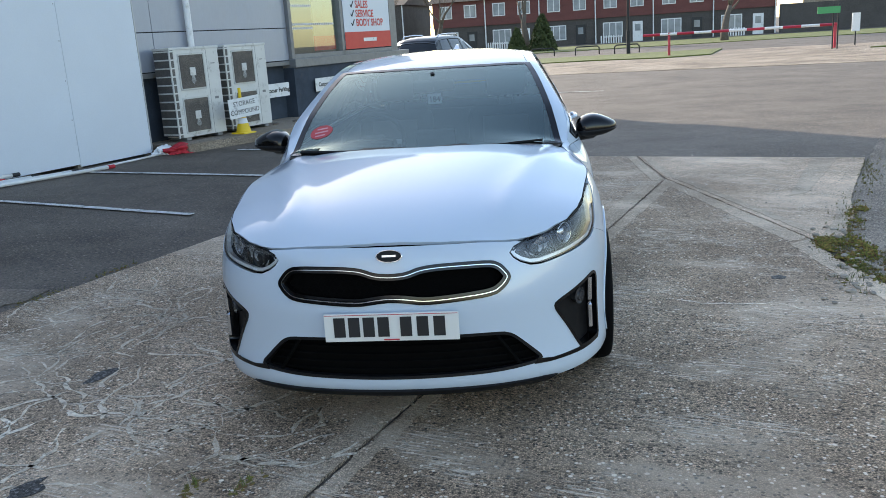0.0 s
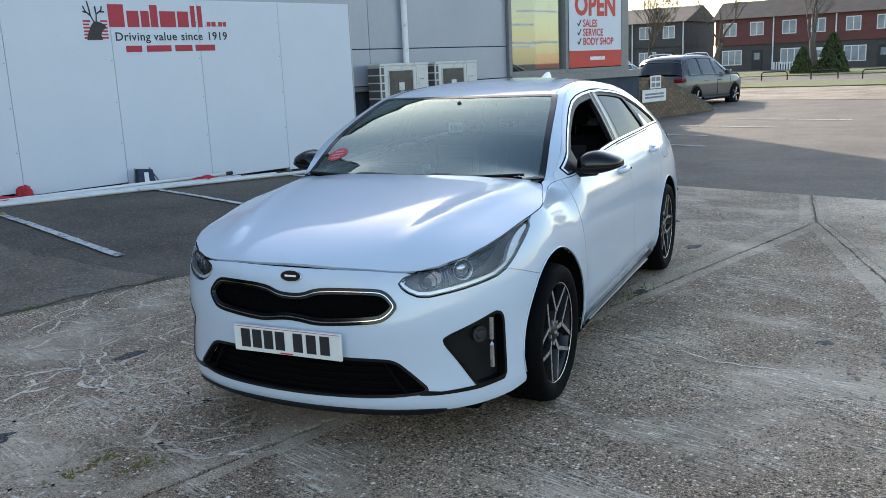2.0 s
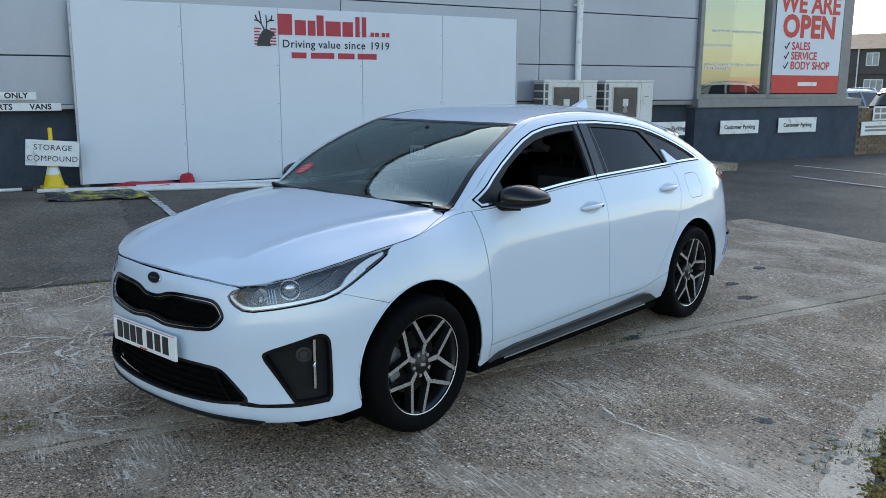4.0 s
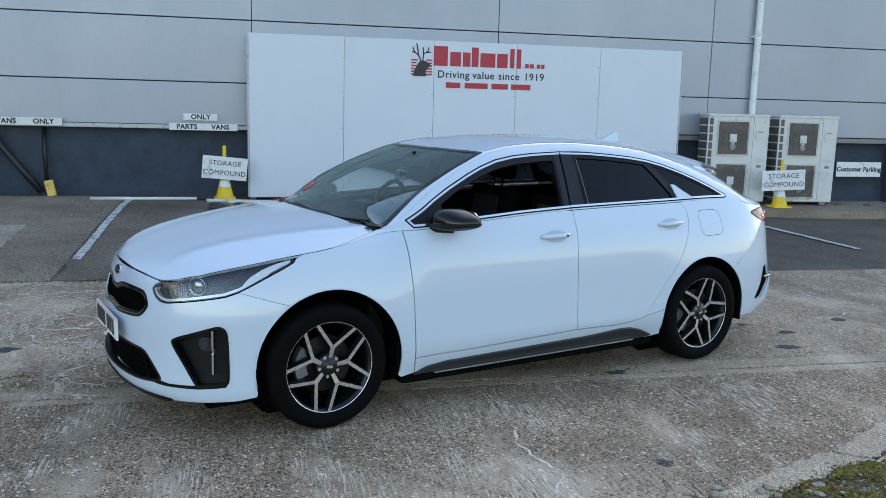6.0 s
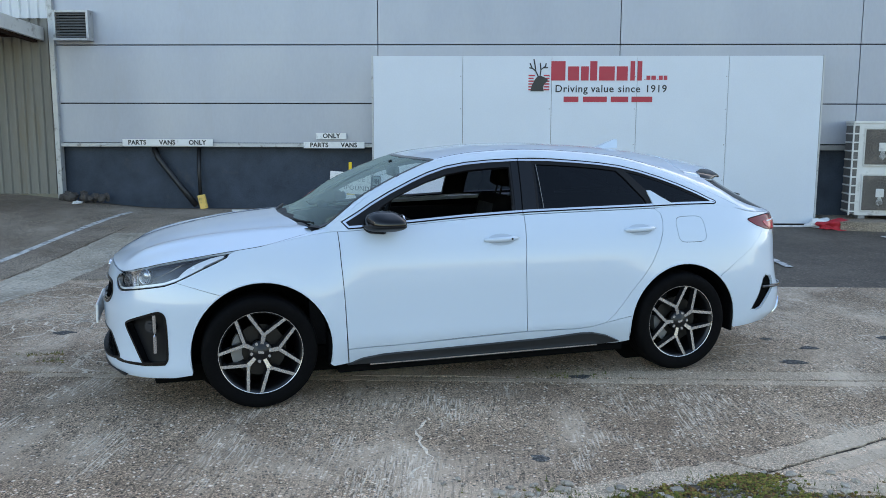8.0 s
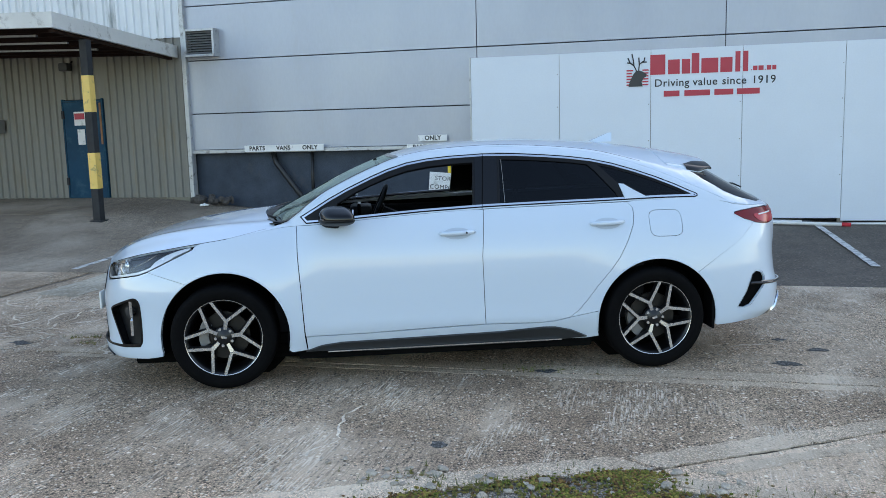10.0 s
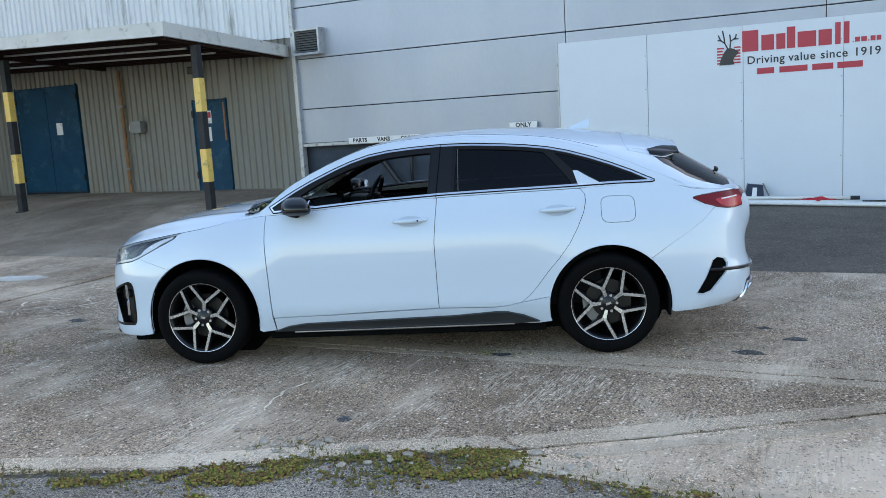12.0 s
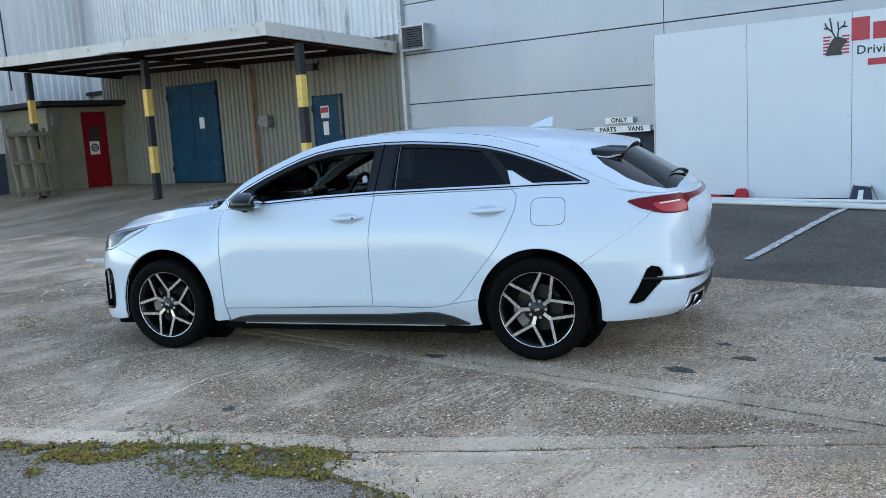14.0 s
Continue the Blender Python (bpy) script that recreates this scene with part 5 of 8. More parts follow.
for z in (0.275, 0.305, 0.335, 0.365, 0.39):
    run = [a for a in np.linspace(-0.6, 0.6, 41) if inside((a, z), grown(LOWER_GRILLE, -0.006))]
    part("grille_slat", tube(bmesh.new(), [skin(a, z, -0.028) for a in run], 0.005, 5), LINER, car)
for s in (1, -1):
    part("grille_blade", tube(bmesh.new(), [skin(s * 0.40, 0.40, -0.02), skin(s * 0.45, 0.33, -0.012), skin(s * 0.50, 0.262, -0.016)], 0.008, 6), LINER, car)
laid("lower_grille_edge", grown(LOWER_GRILLE, 0.002), lambda a, z: skin(a, z, 0.002), TRIM, holes=[grown(LOWER_GRILLE, -0.010)], step=0.04, depth=0.03, inward=Vector((0, 1, 0)))
# dark strake from the lower grille to the fog pocket
laid("bumper_strake", [(0.565, 0.279), (0.64, 0.270), (0.80, 0.276), (0.94, 0.284), (0.93, 0.270), (0.80, 0.259), (0.62, 0.256), (0.55, 0.259)], lambda a, z: skin(a, z, 0.003), GLOSS_BLACK, step=0.03, depth=0.01, inward=Vector((-0.6, 0.8, 0)), both=True)
laid("fog_pocket", grown(FOG, 0.004), lambda a, z: skin(a, z, -0.045), TRIM, step=0.03, depth=0, inward=Vector((-0.6, 0.8, 0)), both=True)
rimmed(FOG, skin, 0.012, 0.045, GLOSS_BLACK, "fog_surround", car, both=True, off=0.003)
for s in (1, -1):
    fog = part("fog_lamp", rod(bmesh.new(), skin(s * 0.83, 0.475, -0.05), skin(s * 0.83, 0.475, -0.02), 0.030, 0.034, 20), LAMP_DARK, car, "round fog lamp")
    part("fog_lens", rod(bmesh.new(), skin(s * 0.83, 0.475, -0.02), skin(s * 0.83, 0.475, -0.014), 0.022, 0.018, 20), LAMP_DARK, fog)
    part("fog_fin", tube(bmesh.new(), [skin(s * 0.872, z, 0.0) for z in np.linspace(0.335, 0.545, 10)], 0.0095, 6), CHROME, car, "bright upright fin in the fog pocket")
laid("front_splitter", mirrored([(0, 0.190), (0.4, 0.192), (0.60, 0.194), (0.66, 0.19), (0.62, 0.172), (0.4, 0.160), (0, 0.155)]), lambda a, z: skin(a, z, 0.006 if z > 0.18 else 0.012), TRIM, step=0.05, depth=0.03, inward=Vector((0, 1, 0)), label="black lower lip")
part("underbody", boxed(-0.70, 0.70, -1.98, 1.52, 0.138, 0.24, 0.02), LINER, car)
for s in (1, -1):
    part("sill_underside", boxed(s * 0.60, s * 0.82, -0.98, 0.84, 0.150, 0.22, 0.015), LINER, car)
part("engine_bay", boxed(-0.5, 0.5, -2.05, -1.2, 0.2, 0.72, 0.05), LINER, car)

# headlamps
for s in (1, -1):
    lampo = laid("headlamp", grown(HEADLAMP, -0.001), (lambda a, z, s=s: skin(a * s, z, -0.055)), LAMP_DARK, step=0.03, depth=0.05, inward=Vector((-0.5 * s, 0.85, 0)), wall=(lambda a, z, s=s: skin(a * s, z, -0.004)), label="clear wrap-around headlamp with projector")
    lens = laid("lens_cover", grown(HEADLAMP, -0.002), (lambda a, z, s=s: skin(a * s, z, -0.002)), LENS, lampo, step=0.03, depth=0.0, inward=Vector((-0.5 * s, 0.85, 0)))
    lens.visible_shadow = False
    # pale band along the lower edge, broadening into a blade at the rear
    rim, rim_in = grown(HEADLAMP, -0.005), grown(HEADLAMP, -0.017)
    laid("lamp_band", rim[13:] + rim[:2] + rim_in[:2][::-1] + rim_in[13:][::-1], (lambda a, z, s=s: skin(a * s, z, -0.009)), LAMP_BLADE, lampo, step=0.02, depth=0.02, inward=Vector((-0.5 * s, 0.85, 0)), label="pale band along the lamp's lower edge")
    laid("lamp_blade", rounded([(1.005, 0.742), (1.045, 0.782), (1.10, 0.812), (1.17, 0.838), (1.264, 0.859), (1.258, 0.846), (1.21, 0.828), (1.14, 0.799), (1.06, 0.761)], 1), (lambda a, z, s=s: skin(a * s, z, -0.0075)), LAMP_BLADE, lampo, step=0.02, depth=0.02, inward=Vector((-0.5 * s, 0.85, 0)), label="pale blade at the lamp's rear")
    high = [(0.50, 0.712), (0.57, 0.752), (0.70, edge_z(0.70) - 0.02), (0.86, edge_z(0.86) - 0.02), (1.05, edge_z(1.05) - 0.02), (1.2, 0.848)]
    part("dark_brow", tube(bmesh.new(), [skin(a * s, z, -0.010) for a, z in high], 0.004, 6), GLOSS_BLACK, lampo)
    for a, z, r in ((0.612, 0.706, 0.036), (0.775, 0.742, 0.042)):
        p, q = skin(a * s, z, -0.05), skin(a * s, z, -0.016)
        quat = (q - p).to_track_quat("Z", "Y").to_matrix().to_4x4()
        ring = bmesh.new()
        lathe(ring, [(r * 0.80, 0.004), (r * 0.92, 0.022), (r, 0.027), (r * 1.03, 0.022), (r * 1.0, 0.0)], 32, Matrix.Translation(p) @ quat)
        part("projector_ring" if r > 0.04 else "bowl_rim", ring, CHROME if r > 0.04 else LAMP_DARK, lampo, smooth=True)
        ball = bmesh.new()
        bmesh.ops.create_uvsphere(ball, u_segments=20, v_segments=12, radius=r * 0.70, matrix=Matrix.Translation(p + (q - p) * 0.30) @ quat @ Matrix.Diagonal((1, 1, 0.5, 1)))
        part("projector" if r > 0.04 else "bulb_shield", ball, DULL_CHROME if r > 0.04 else LAMP_DARK, lampo, smooth=True)
    for facet in ([(0.598, 0.722), (0.640, 0.748), (0.668, 0.738), (0.672, 0.705), (0.640, 0.686), (0.612, 0.694)], [(0.560, 0.700), (0.585, 0.690), (0.610, 0.676), (0.575, 0.672)]):
        laid("reflector_facet", facet, (lambda a, z, s=s: skin(a * s, z, -0.030 + 0.35 * (z - 0.71))), LAMP_BRIGHT, lampo, step=0.02, depth=0.006, inward=Vector((-0.5 * s, 0.85, 0)))
    for k in range(4):
        part("reflector_rib", tube(bmesh.new(), [skin((0.655 + 0.014 * k + 0.018 * u) * s, 0.758 - 0.078 * u, -0.034) for u in (0, 0.35, 0.7, 1)], 0.0022, 5), DULL_CHROME, lampo)
    part("inner_brow", tube(bmesh.new(), [skin(a * s, z, -0.030) for a, z in ((0.83, 0.728), (0.90, 0.752), (0.97, 0.784), (1.03, 0.815))], 0.0028, 5), DULL_CHROME, lampo)
    laid("indicator", [(0.86, 0.79), (1.02, 0.825), (1.04, 0.785), (0.94, 0.74)], (lambda a, z, s=s: skin(a * s, z, -0.038)), LAMP_DARK, lampo, step=0.03, depth=0.0, inward=Vector((-0.5 * s, 0.85, 0)))

# wings
seam = run_y(-0.955)
fender = [(1.0005, 0.7203), (1.004, 0.7235), (1.07, 0.7515), (1.15, 0.7885), (1.22, 0.8185), (1.277, 0.8455), (1.290, 0.863)] + [(a, edge_z(a) - 0.0015) for a in (1.33, 1.45, 1.57, 1.69, 1.80, 1.86)] + [(seam - 0.008, edge_z(seam) - 0.0015), (seam - GAP - 0.004, 0.80), (seam + 0.010 - GAP, 0.585), (seam + 0.022 - GAP, 0.304), (seam + 0.03, 0.215), (1.85, 0.21)] + arc(af, zf, rf, -15, 123.6, 24) + [(1.1145, 0.6872)]
laid("front_wing", fender, skin, PAINT, both=True, inward=Vector((-1, 0, 0)), depth=0.016)

# doors
mid = run_y(0.165)
front_door = [(seam + GAP - 0.006, edge_z(seam) - 0.0015)] + [(a, edge_z(a) - 0.0025) for a in np.linspace(seam + 0.05, mid - 0.03, 12)] + [(mid + 0.012 - GAP, 1.022), (mid - 0.010 - GAP, 0.75), (mid - 0.004 - GAP, 0.46), (mid - GAP, 0.333), (mid - 0.4, 0.322), (seam + 0.4, 0.310), (seam + 0.025 + GAP, 0.304), (seam + 0.013, 0.585), (seam - 0.001, 0.80)]
doors_f = laid("front_door", front_door, skin, PAINT, both=True, inward=Vector((-1, 0, 0)))
rear_line = [(1.080, 1.038), (1.112, 1.005), (1.114, 0.96), (1.100, 0.90), (1.060, 0.81), (1.005, 0.71), (0.94, 0.625), (0.865, 0.54), (0.80, 0.455), (0.745, 0.393), (0.69, 0.352), (0.60, 0.333), (0.50, 0.326)]
rear_door = [(mid + 0.012 + GAP, 1.024)] + [(a, edge_z(a) - 0.004) for a in np.linspace(mid + 0.06, run_y(1.02), 10)] + [(run_y(y) - GAP, z) for y, z in rear_line] + [(mid + GAP, 0.333), (mid - 0.004 + GAP, 0.46), (mid - 0.010 + GAP, 0.75)]
doors_r = laid("rear_door", rear_door, skin, PAINT, both=True, inward=Vector((-1, 0, 0)))
ar, zr_, rr = ARCH_R
sill = [(seam + 0.03, 0.297), (seam + 0.4, 0.303), (mid, 0.326), (run_y(0.50), 0.319), (run_y(0.60), 0.328), (run_y(0.690), 0.3475)] + arc(ar, zr_, rr, 170.2, 195, 5) + [(run_y(0.80), 0.205), (run_y(0.0), 0.198), (seam + 0.2, 0.20), (seam + 0.036, 0.212)]
laid("sill", sill, skin, PAINT, both=True, inward=Vector((-1, 0, 0)))
skirt = [(run_y(-0.93), 0.206), (run_y(-0.84), 0.234), (run_y(-0.72), 0.250), (run_y(0.26), 0.272), (run_y(0.52), 0.290), (run_y(0.60), 0.287), (run_y(0.70), 0.262), (run_y(0.80), 0.216), (run_y(0.5), 0.196), (run_y(-0.5), 0.188)]
skirts = laid("side_skirt", skirt, lambda a, z: skin(a, z, 0.016), SKIRT, both=True, inward=Vector((-1, 0, 0)), depth=0.03, label="black side skirt")
for s in (1, -1):
    part("bright_strip", tube(bmesh.new(), [skin(run_y(y) * s, 0.199 + 0.01 * (y + 0.8) / 1.5, 0.024) for y in np.linspace(-0.80, 0.64, 12)], 0.0055, 5), CHROME, skirts[0 if s == 1 else 1])
FUEL = [(run_y(1.312) + 0.104 * math.copysign(abs(math.cos(t)) ** 0.45, math.cos(t)), 0.906 + 0.079 * math.copysign(abs(math.sin(t)) ** 0.45, math.sin(t))) for t in np.linspace(0, 6.2832, 29)[:-1]]
TAIL_LAMP = [(4.654, 0.944), (4.662, 0.951), (4.72, 0.959), (4.85, 0.969), (5.10, 0.973), (5.10, 0.872), (4.98, 0.868), (4.90, 0.871), (4.82, 0.882), (4.73, 0.908)]
quarter = [(run_y(y) + GAP, z) for y, z in rear_line[::-1][2:]] + [(a, edge_z(a) - 0.0004) for a in np.linspace(run_y(1.13), 5.03, 18)] + [(5.095, 0.984), (5.09, 0.977), (4.85, 0.9725), (4.72, 0.9625), (4.660, 0.9545), (4.6505, 0.944), (4.727, 0.9055), (4.80, 0.8865)] + [(4.70, 0.812), (4.605, 0.751), (4.50, 0.690)] + arc(ar, zr_, rr, 48, 169.6, 22)
laid("rear_quarter", quarter, skin, PAINT, holes=[grown(FUEL, GAP)], both=True, inward=Vector((-1, 0, 0)), turn=quarter_turn)
laid("fuel_flap", grown(FUEL, -GAP * 0.6), skin, PAINT, both=False, inward=Vector((-1, 0, 0)), step=0.03)
laid("fuel_flap", grown(FUEL, -GAP * 0.6), lambda a, z: skin(-a, z), PAINT, both=False, inward=Vector((1, 0, 0)), step=0.03)
VENT_R = [(4.635, 0.362), (4.69, 0.45), (4.745, 0.560), (4.775, 0.578), (4.825, 0.566), (4.845, 0.535), (4.835, 0.490), (4.79, 0.445), (4.725, 0.370), (4.68, 0.355)]
EXHAUST = [(4.985, 0.270), (5.03, 0.392), (5.21, 0.400), (5.215, 0.282)]
rear_half = [(4.5004, 0.6892), (4.6054, 0.7502), (4.7005, 0.8112), (4.8006, 0.8842), (4.82, 0.8785), (4.90, 0.8675), (4.98, 0.8645), (5.10, 0.8685), (5.122, 0.70), (5.178, 0.655), (RUN, 0.65), (RUN, 0.30), (5.4, 0.29), (5.0, 0.275), (4.7, 0.262), (4.50, 0.252)] + arc(ar, zr_, rr, -8, 47.5, 10)
for s in (1, -1):
    laid("rear_bumper", rear_half, (lambda a, z, s=s: skin(a * s, z)), PAINT, holes=[VENT_R], step=0.026, inward=Vector((-0.7 * s, -0.7, 0)))
    laid("rear_vent", grown(VENT_R, 0.004), (lambda a, z, s=s: skin(a * s, z, -0.02)), GLOSS_BLACK, step=0.04, depth=-0.022, inward=Vector((-0.7 * s, -0.7, 0)), label="black vent in the rear bumper")
    part("vent_blade", tube(bmesh.new(), [skin(a * s, 0.505 - 0.05 * (a - 4.75), 0.006) for a in np.linspace(4.72, RUN, 16)], 0.010, 6), GLOSS_BLACK, car)
    part("vent_bright_line", tube(bmesh.new(), [skin(a * s, 0.516 - 0.05 * (a - 4.75), 0.014) for a in np.linspace(4.80, 5.2, 8)], 0.004, 5), CHROME, car)
    tl = laid("tail_lamp", TAIL_LAMP, (lambda a, z, s=s: skin(a * s, z, 0.006)), RED_LENS, step=0.03, depth=0.03, inward=Vector((-0.7 * s, -0.7, 0)), label="red wrap-around tail lamp")
    laid("lamp_core", rounded([(4.80, 0.932), (4.90, 0.938), (5.092, 0.944), (5.092, 0.880), (4.98, 0.876), (4.90, 0.880), (4.84, 0.896)], 1), (lambda a, z, s=s: skin(a * s, z, 0.009)), LAMP_CORE, tl, step=0.03, depth=0.004, inward=Vector((-0.7 * s, -0.7, 0)), label="brighter red inner lens")
    part("lamp_strip", tube(bmesh.new(), [skin(a * s, 0.929 + 0.05 * (a - 4.86), 0.011) for a in np.linspace(4.86, 5.03, 8)], 0.0045, 6), TICKET, tl, "pale strip of the lamp")
    ex = laid("exhaust_tip", EXHAUST, (lambda a, z, s=s: skin(a * s, z, 0.014)), CHROME, holes=[grown(EXHAUST, -0.014)], step=0.03, depth=0.03, inward=Vector((-0.5 * s, -0.85, 0)), label="bright exhaust trim")
    laid("exhaust_mouth", grown(EXHAUST, -0.010), (lambda a, z, s=s: skin(a * s, z, 0.006)), LINER, ex, step=0.04, depth=0.0, inward=Vector((-0.5 * s, -0.85, 0)))
    part("exhaust_blade", tube(bmesh.new(), [skin(5.055 * s, 0.285, 0.012), skin(5.10 * s, 0.37, 0.012)], 0.008, 6), CHROME, ex)
    laid("diffuser", [(4.98, 0.262), (5.03, 0.405), (5.1, 0.415), (RUN, 0.42), (RUN, 0.285), (5.3, 0.278)], (lambda a, z, s=s: skin(a * s, z, 0.003)), TRIM, step=0.05, depth=0.01, inward=Vector((-0.3 * s, -0.95, 0)), label="dark rear diffuser")
laid("tailgate", [(5.0985, 0.985), (5.3, 0.988), (RUN, 0.989), (RUN, 0.6525), (5.1795, 0.6575), (5.1242, 0.7015), (5.1025, 0.869)], skin, PAINT, both=True, inward=Vector((0, -1, 0)))
laid("lamp_bar", [(5.104, 0.972), (5.25, 0.970), (RUN, 0.968), (RUN, 0.945), (5.25, 0.944), (5.15, 0.936), (5.104, 0.915)], lambda a, z: skin(a, z, 0.006), RED_LENS, both=True, inward=Vector((0, -1, 0)), label="thin red lamp bar")
part("rear_plate", boxed(-0.26, 0.26, 2.135, 2.158, 0.565, 0.675), PLATE_YELLOW, car, "yellow rear number plate")
# dark inner skin behind the gaps
for s in (1, -1):
    laid("inner_skin", [(1.33, 0.70), (1.33, 0.88), (1.6, 0.92), (2.0, 0.96), (4.2, 1.03), (4.6, 0.98), (4.98, 0.96), (4.98, 0.3), (4.62, 0.28)] + arc(ar, zr_, rr + 0.02, 0, 180, 14) + [(3.66, 0.23), (1.92, 0.23)] + arc(af, zf, rf + 0.02, 0, 115, 10), (lambda a, z, s=s: skin(a * s, z, -0.016)), LINER, step=0.09, depth=0.0, inward=Vector((-s, 0, 0)))
    for (a, z, r), span in ((ARCH_F, (-16, 196)), (ARCH_R, (-10, 196))):
        bm = bmesh.new()
        rows = []
        for u, v in arc(a, z, r - 0.002, *span, 26):
            p = skin(u * s, v, -0.004)
            rows.append((bm.verts.new(p), bm.verts.new((s * 0.52, p.y, p.z))))
        for (p, q), (p2, q2) in zip(rows, rows[1:]):
            bm.faces.new((p, q, q2, p2))
        part("wheel_liner", bm, LINER, car, smooth=True)
        bm = bmesh.new()
        rod(bm, (s * 0.50, skin(a, 0.4)[1], z), (s * 0.52, skin(a, 0.4)[1], z), r, n=28)
        part("inner_wall", bm, LINER, car)
        lip = [skin(u * s, v, 0.002) for u, v in arc(a, z, r, span[0] + 4, span[1] - 6, 30)]
        part("arch_lip", tube(bmesh.new(), lip, 0.004, 5), PAINT, car, smooth=True)
    part("mud_flap", boxed(s * 0.73, s * 0.868, 1.595, 1.612, 0.235, 0.46, 0.004), RUBBER, car)
    part("mud_flap", boxed(s * 0.73, s * 0.862, -1.035, -1.02, 0.21, 0.40, 0.004), RUBBER, car)

# bonnet
front_edge = [(edge_point(a)[0], edge_point(a)[1] + 0.003) for a in (0.0, 0.1, 0.2, 0.3, 0.4, 0.47, 0.53, 0.58)]
side_edge = [(edge_x(y) - 0.003, y) for y in (-2.08, -2.0, -1.9, -1.8, -1.65, -1.5, -1.42)]
HOOD_SIDE = [(edge_x(y) - inset, y) for y, inset in ((-1.36, 0.005), (-1.30, 0.011), (-1.25, 0.017), (-1.20, 0.023), (-1.155, 0.026))] + [(0.706, -1.118)]
hood_back = HOOD_SIDE + [(0.690, -1.098), (0.5, -1.155), (0.25, -1.200), (0, -1.214)]
laid("bonnet", mirrored(front_edge + side_edge + hood_back), lambda x, y: Vector((x, y, hood_z(x, y))), PAINT, step=0.05, depth=0.015, inward=Vector((0, 0, -1)))
wing_top = [(edge_x(y) - 0.001, y) for y in (-1.42, -1.36, -1.3, -1.25, -1.2, -1.15, -1.1, -1.05, -1.0)] + [(rail_x(-1.0) - 0.004, -0.99), (0.700, -1.050), (0.694, -1.085)] + [(x + 0.003, y) for x, y in HOOD_SIDE[::-1]]


def wing_z(x, y):
    """The wing's top, which climbs to the foot of the pillar."""
    lower, xe, xr = hood_z(x, y), edge_x(y), rail_x(y)
    across = min(1.0, max(0.0, (xe - x) / max(xe - xr, 0.01)))
    return lower + max(0.0, top_z(min(x, xr), y) - lower) * smooth01((y + 1.14) / 0.14) * across


laid("wing_top", wing_top, lambda x, y: Vector((x, y, wing_z(x, y))), PAINT, step=0.04, depth=0.006, inward=Vector((0, 0, -1)), both=True)
for s in (1, -1):
    line = [(edge_x(y) - 0.0012, y) for y in (-2.06, -2.0, -1.9, -1.8, -1.65, -1.5, -1.42)] + [(x + 0.0015, y) for x, y in HOOD_SIDE]
    part("bonnet_seam", tube(bmesh.new(), [(s * x, y, hood_z(x, y) - 0.0012) for x, y in line], 0.0017, 5), LINER, car)
laid("cowl", mirrored([(0, -1.25), (0.25, -1.24), (0.5, -1.20), (0.684, -1.122), (0.696, -1.05), (0.5, -1.08), (0, -1.14)]), lambda x, y: Vector((x, y, max(hood_z(x, y) - 0.012, top_z(x, y) - 0.004))), TRIM, step=0.06, depth=0.0, inward=Vector((0, 0, -1)), label="black scuttle panel")

# windscreen, roof, rear window
WS_SIDE = [(0.692, -1.055), (0.668, -0.92), (0.640, -0.78), (0.607, -0.62), (0.573, -0.46), (0.540, -0.33)]
WS = mirrored([(0, -1.240), (0.25, -1.225), (0.5, -1.172), (0.66, -1.100)] + WS_SIDE + [(0.48, -0.335), (0.3, -0.362), (0, -0.375)])
def lift(x, y, off=0.0):
    return Vector((x, y, top_z(x, y) + off))
screen = laid("windscreen", WS, lambda x, y: lift(x, y, 0.001), SCREEN, step=0.06, depth=0.0, inward=Vector((0, 0, -1)), label="clear windscreen with a dark edge")
laid("screen_border", grown(WS, 0.004), lambda x, y: lift(x, y, 0.003), GLOSS_BLACK, screen, [grown(WS, -0.027)], 0.05, 0.0, Vector((0, 0, -1)))
laid("sensor_patch", [(-0.09, -0.385), (0.09, -0.385), (0.075, -0.52), (-0.075, -0.52)], lambda x, y: lift(x, y, -0.006), GLOSS_BLACK, screen, step=0.04, depth=0.0, inward=Vector((0, 0, -1)))
RG = mirrored([(0, 1.66), (0.3, 1.65), (0.545, 1.56), (0.60, 1.62), (0.637, 1.75), (0.638, 1.86), (0.615, 1.98), (0.55, 2.035), (0.3, 2.06), (0, 2.07)])
side_rail = [(rail_x(y) - 0.001, y) for y in (-0.98, -0.9, -0.8, -0.7, -0.6, -0.5, -0.4, -0.3, -0.2, -0.1, 0.0, 0.2, 0.4, 0.6, 0.8, 1.0, 1.15, 1.3, 1.45, 1.6, 1.75, 1.88)]
tail_edge = [(max(0.0, edge_point(a)[0] - 0.001), edge_point(a)[1] - 0.001) for a in np.linspace(run_y(1.93), RUN, 22)]
roof_half = [(0, -0.380), (0.3, -0.367), (0.48, -0.340), (0.546, -0.330)] + [(x + 0.006, y) for x, y in WS_SIDE[::-1][1:]] + side_rail + tail_edge
laid("roof", mirrored(roof_half), lift, PAINT, holes=[RG], step=0.045, depth=0.01, inward=Vector((0, 0, -1)), turn=roof_turn)
laid("rear_window", RG, lambda x, y: lift(x, y, -0.002), REAR_GLASS, step=0.07, depth=0.0, inward=Vector((0, 0, -1)), label="dark tinted rear window")
for s in (1, -1):
    part("roof_ditch", tube(bmesh.new(), [lift(s * (rail_x(y) - 0.055), y, 0.0) for y in np.linspace(-0.30, 1.22, 28)], 0.0017, 5), TRIM, car)
SPOILER_FROM = 1.40


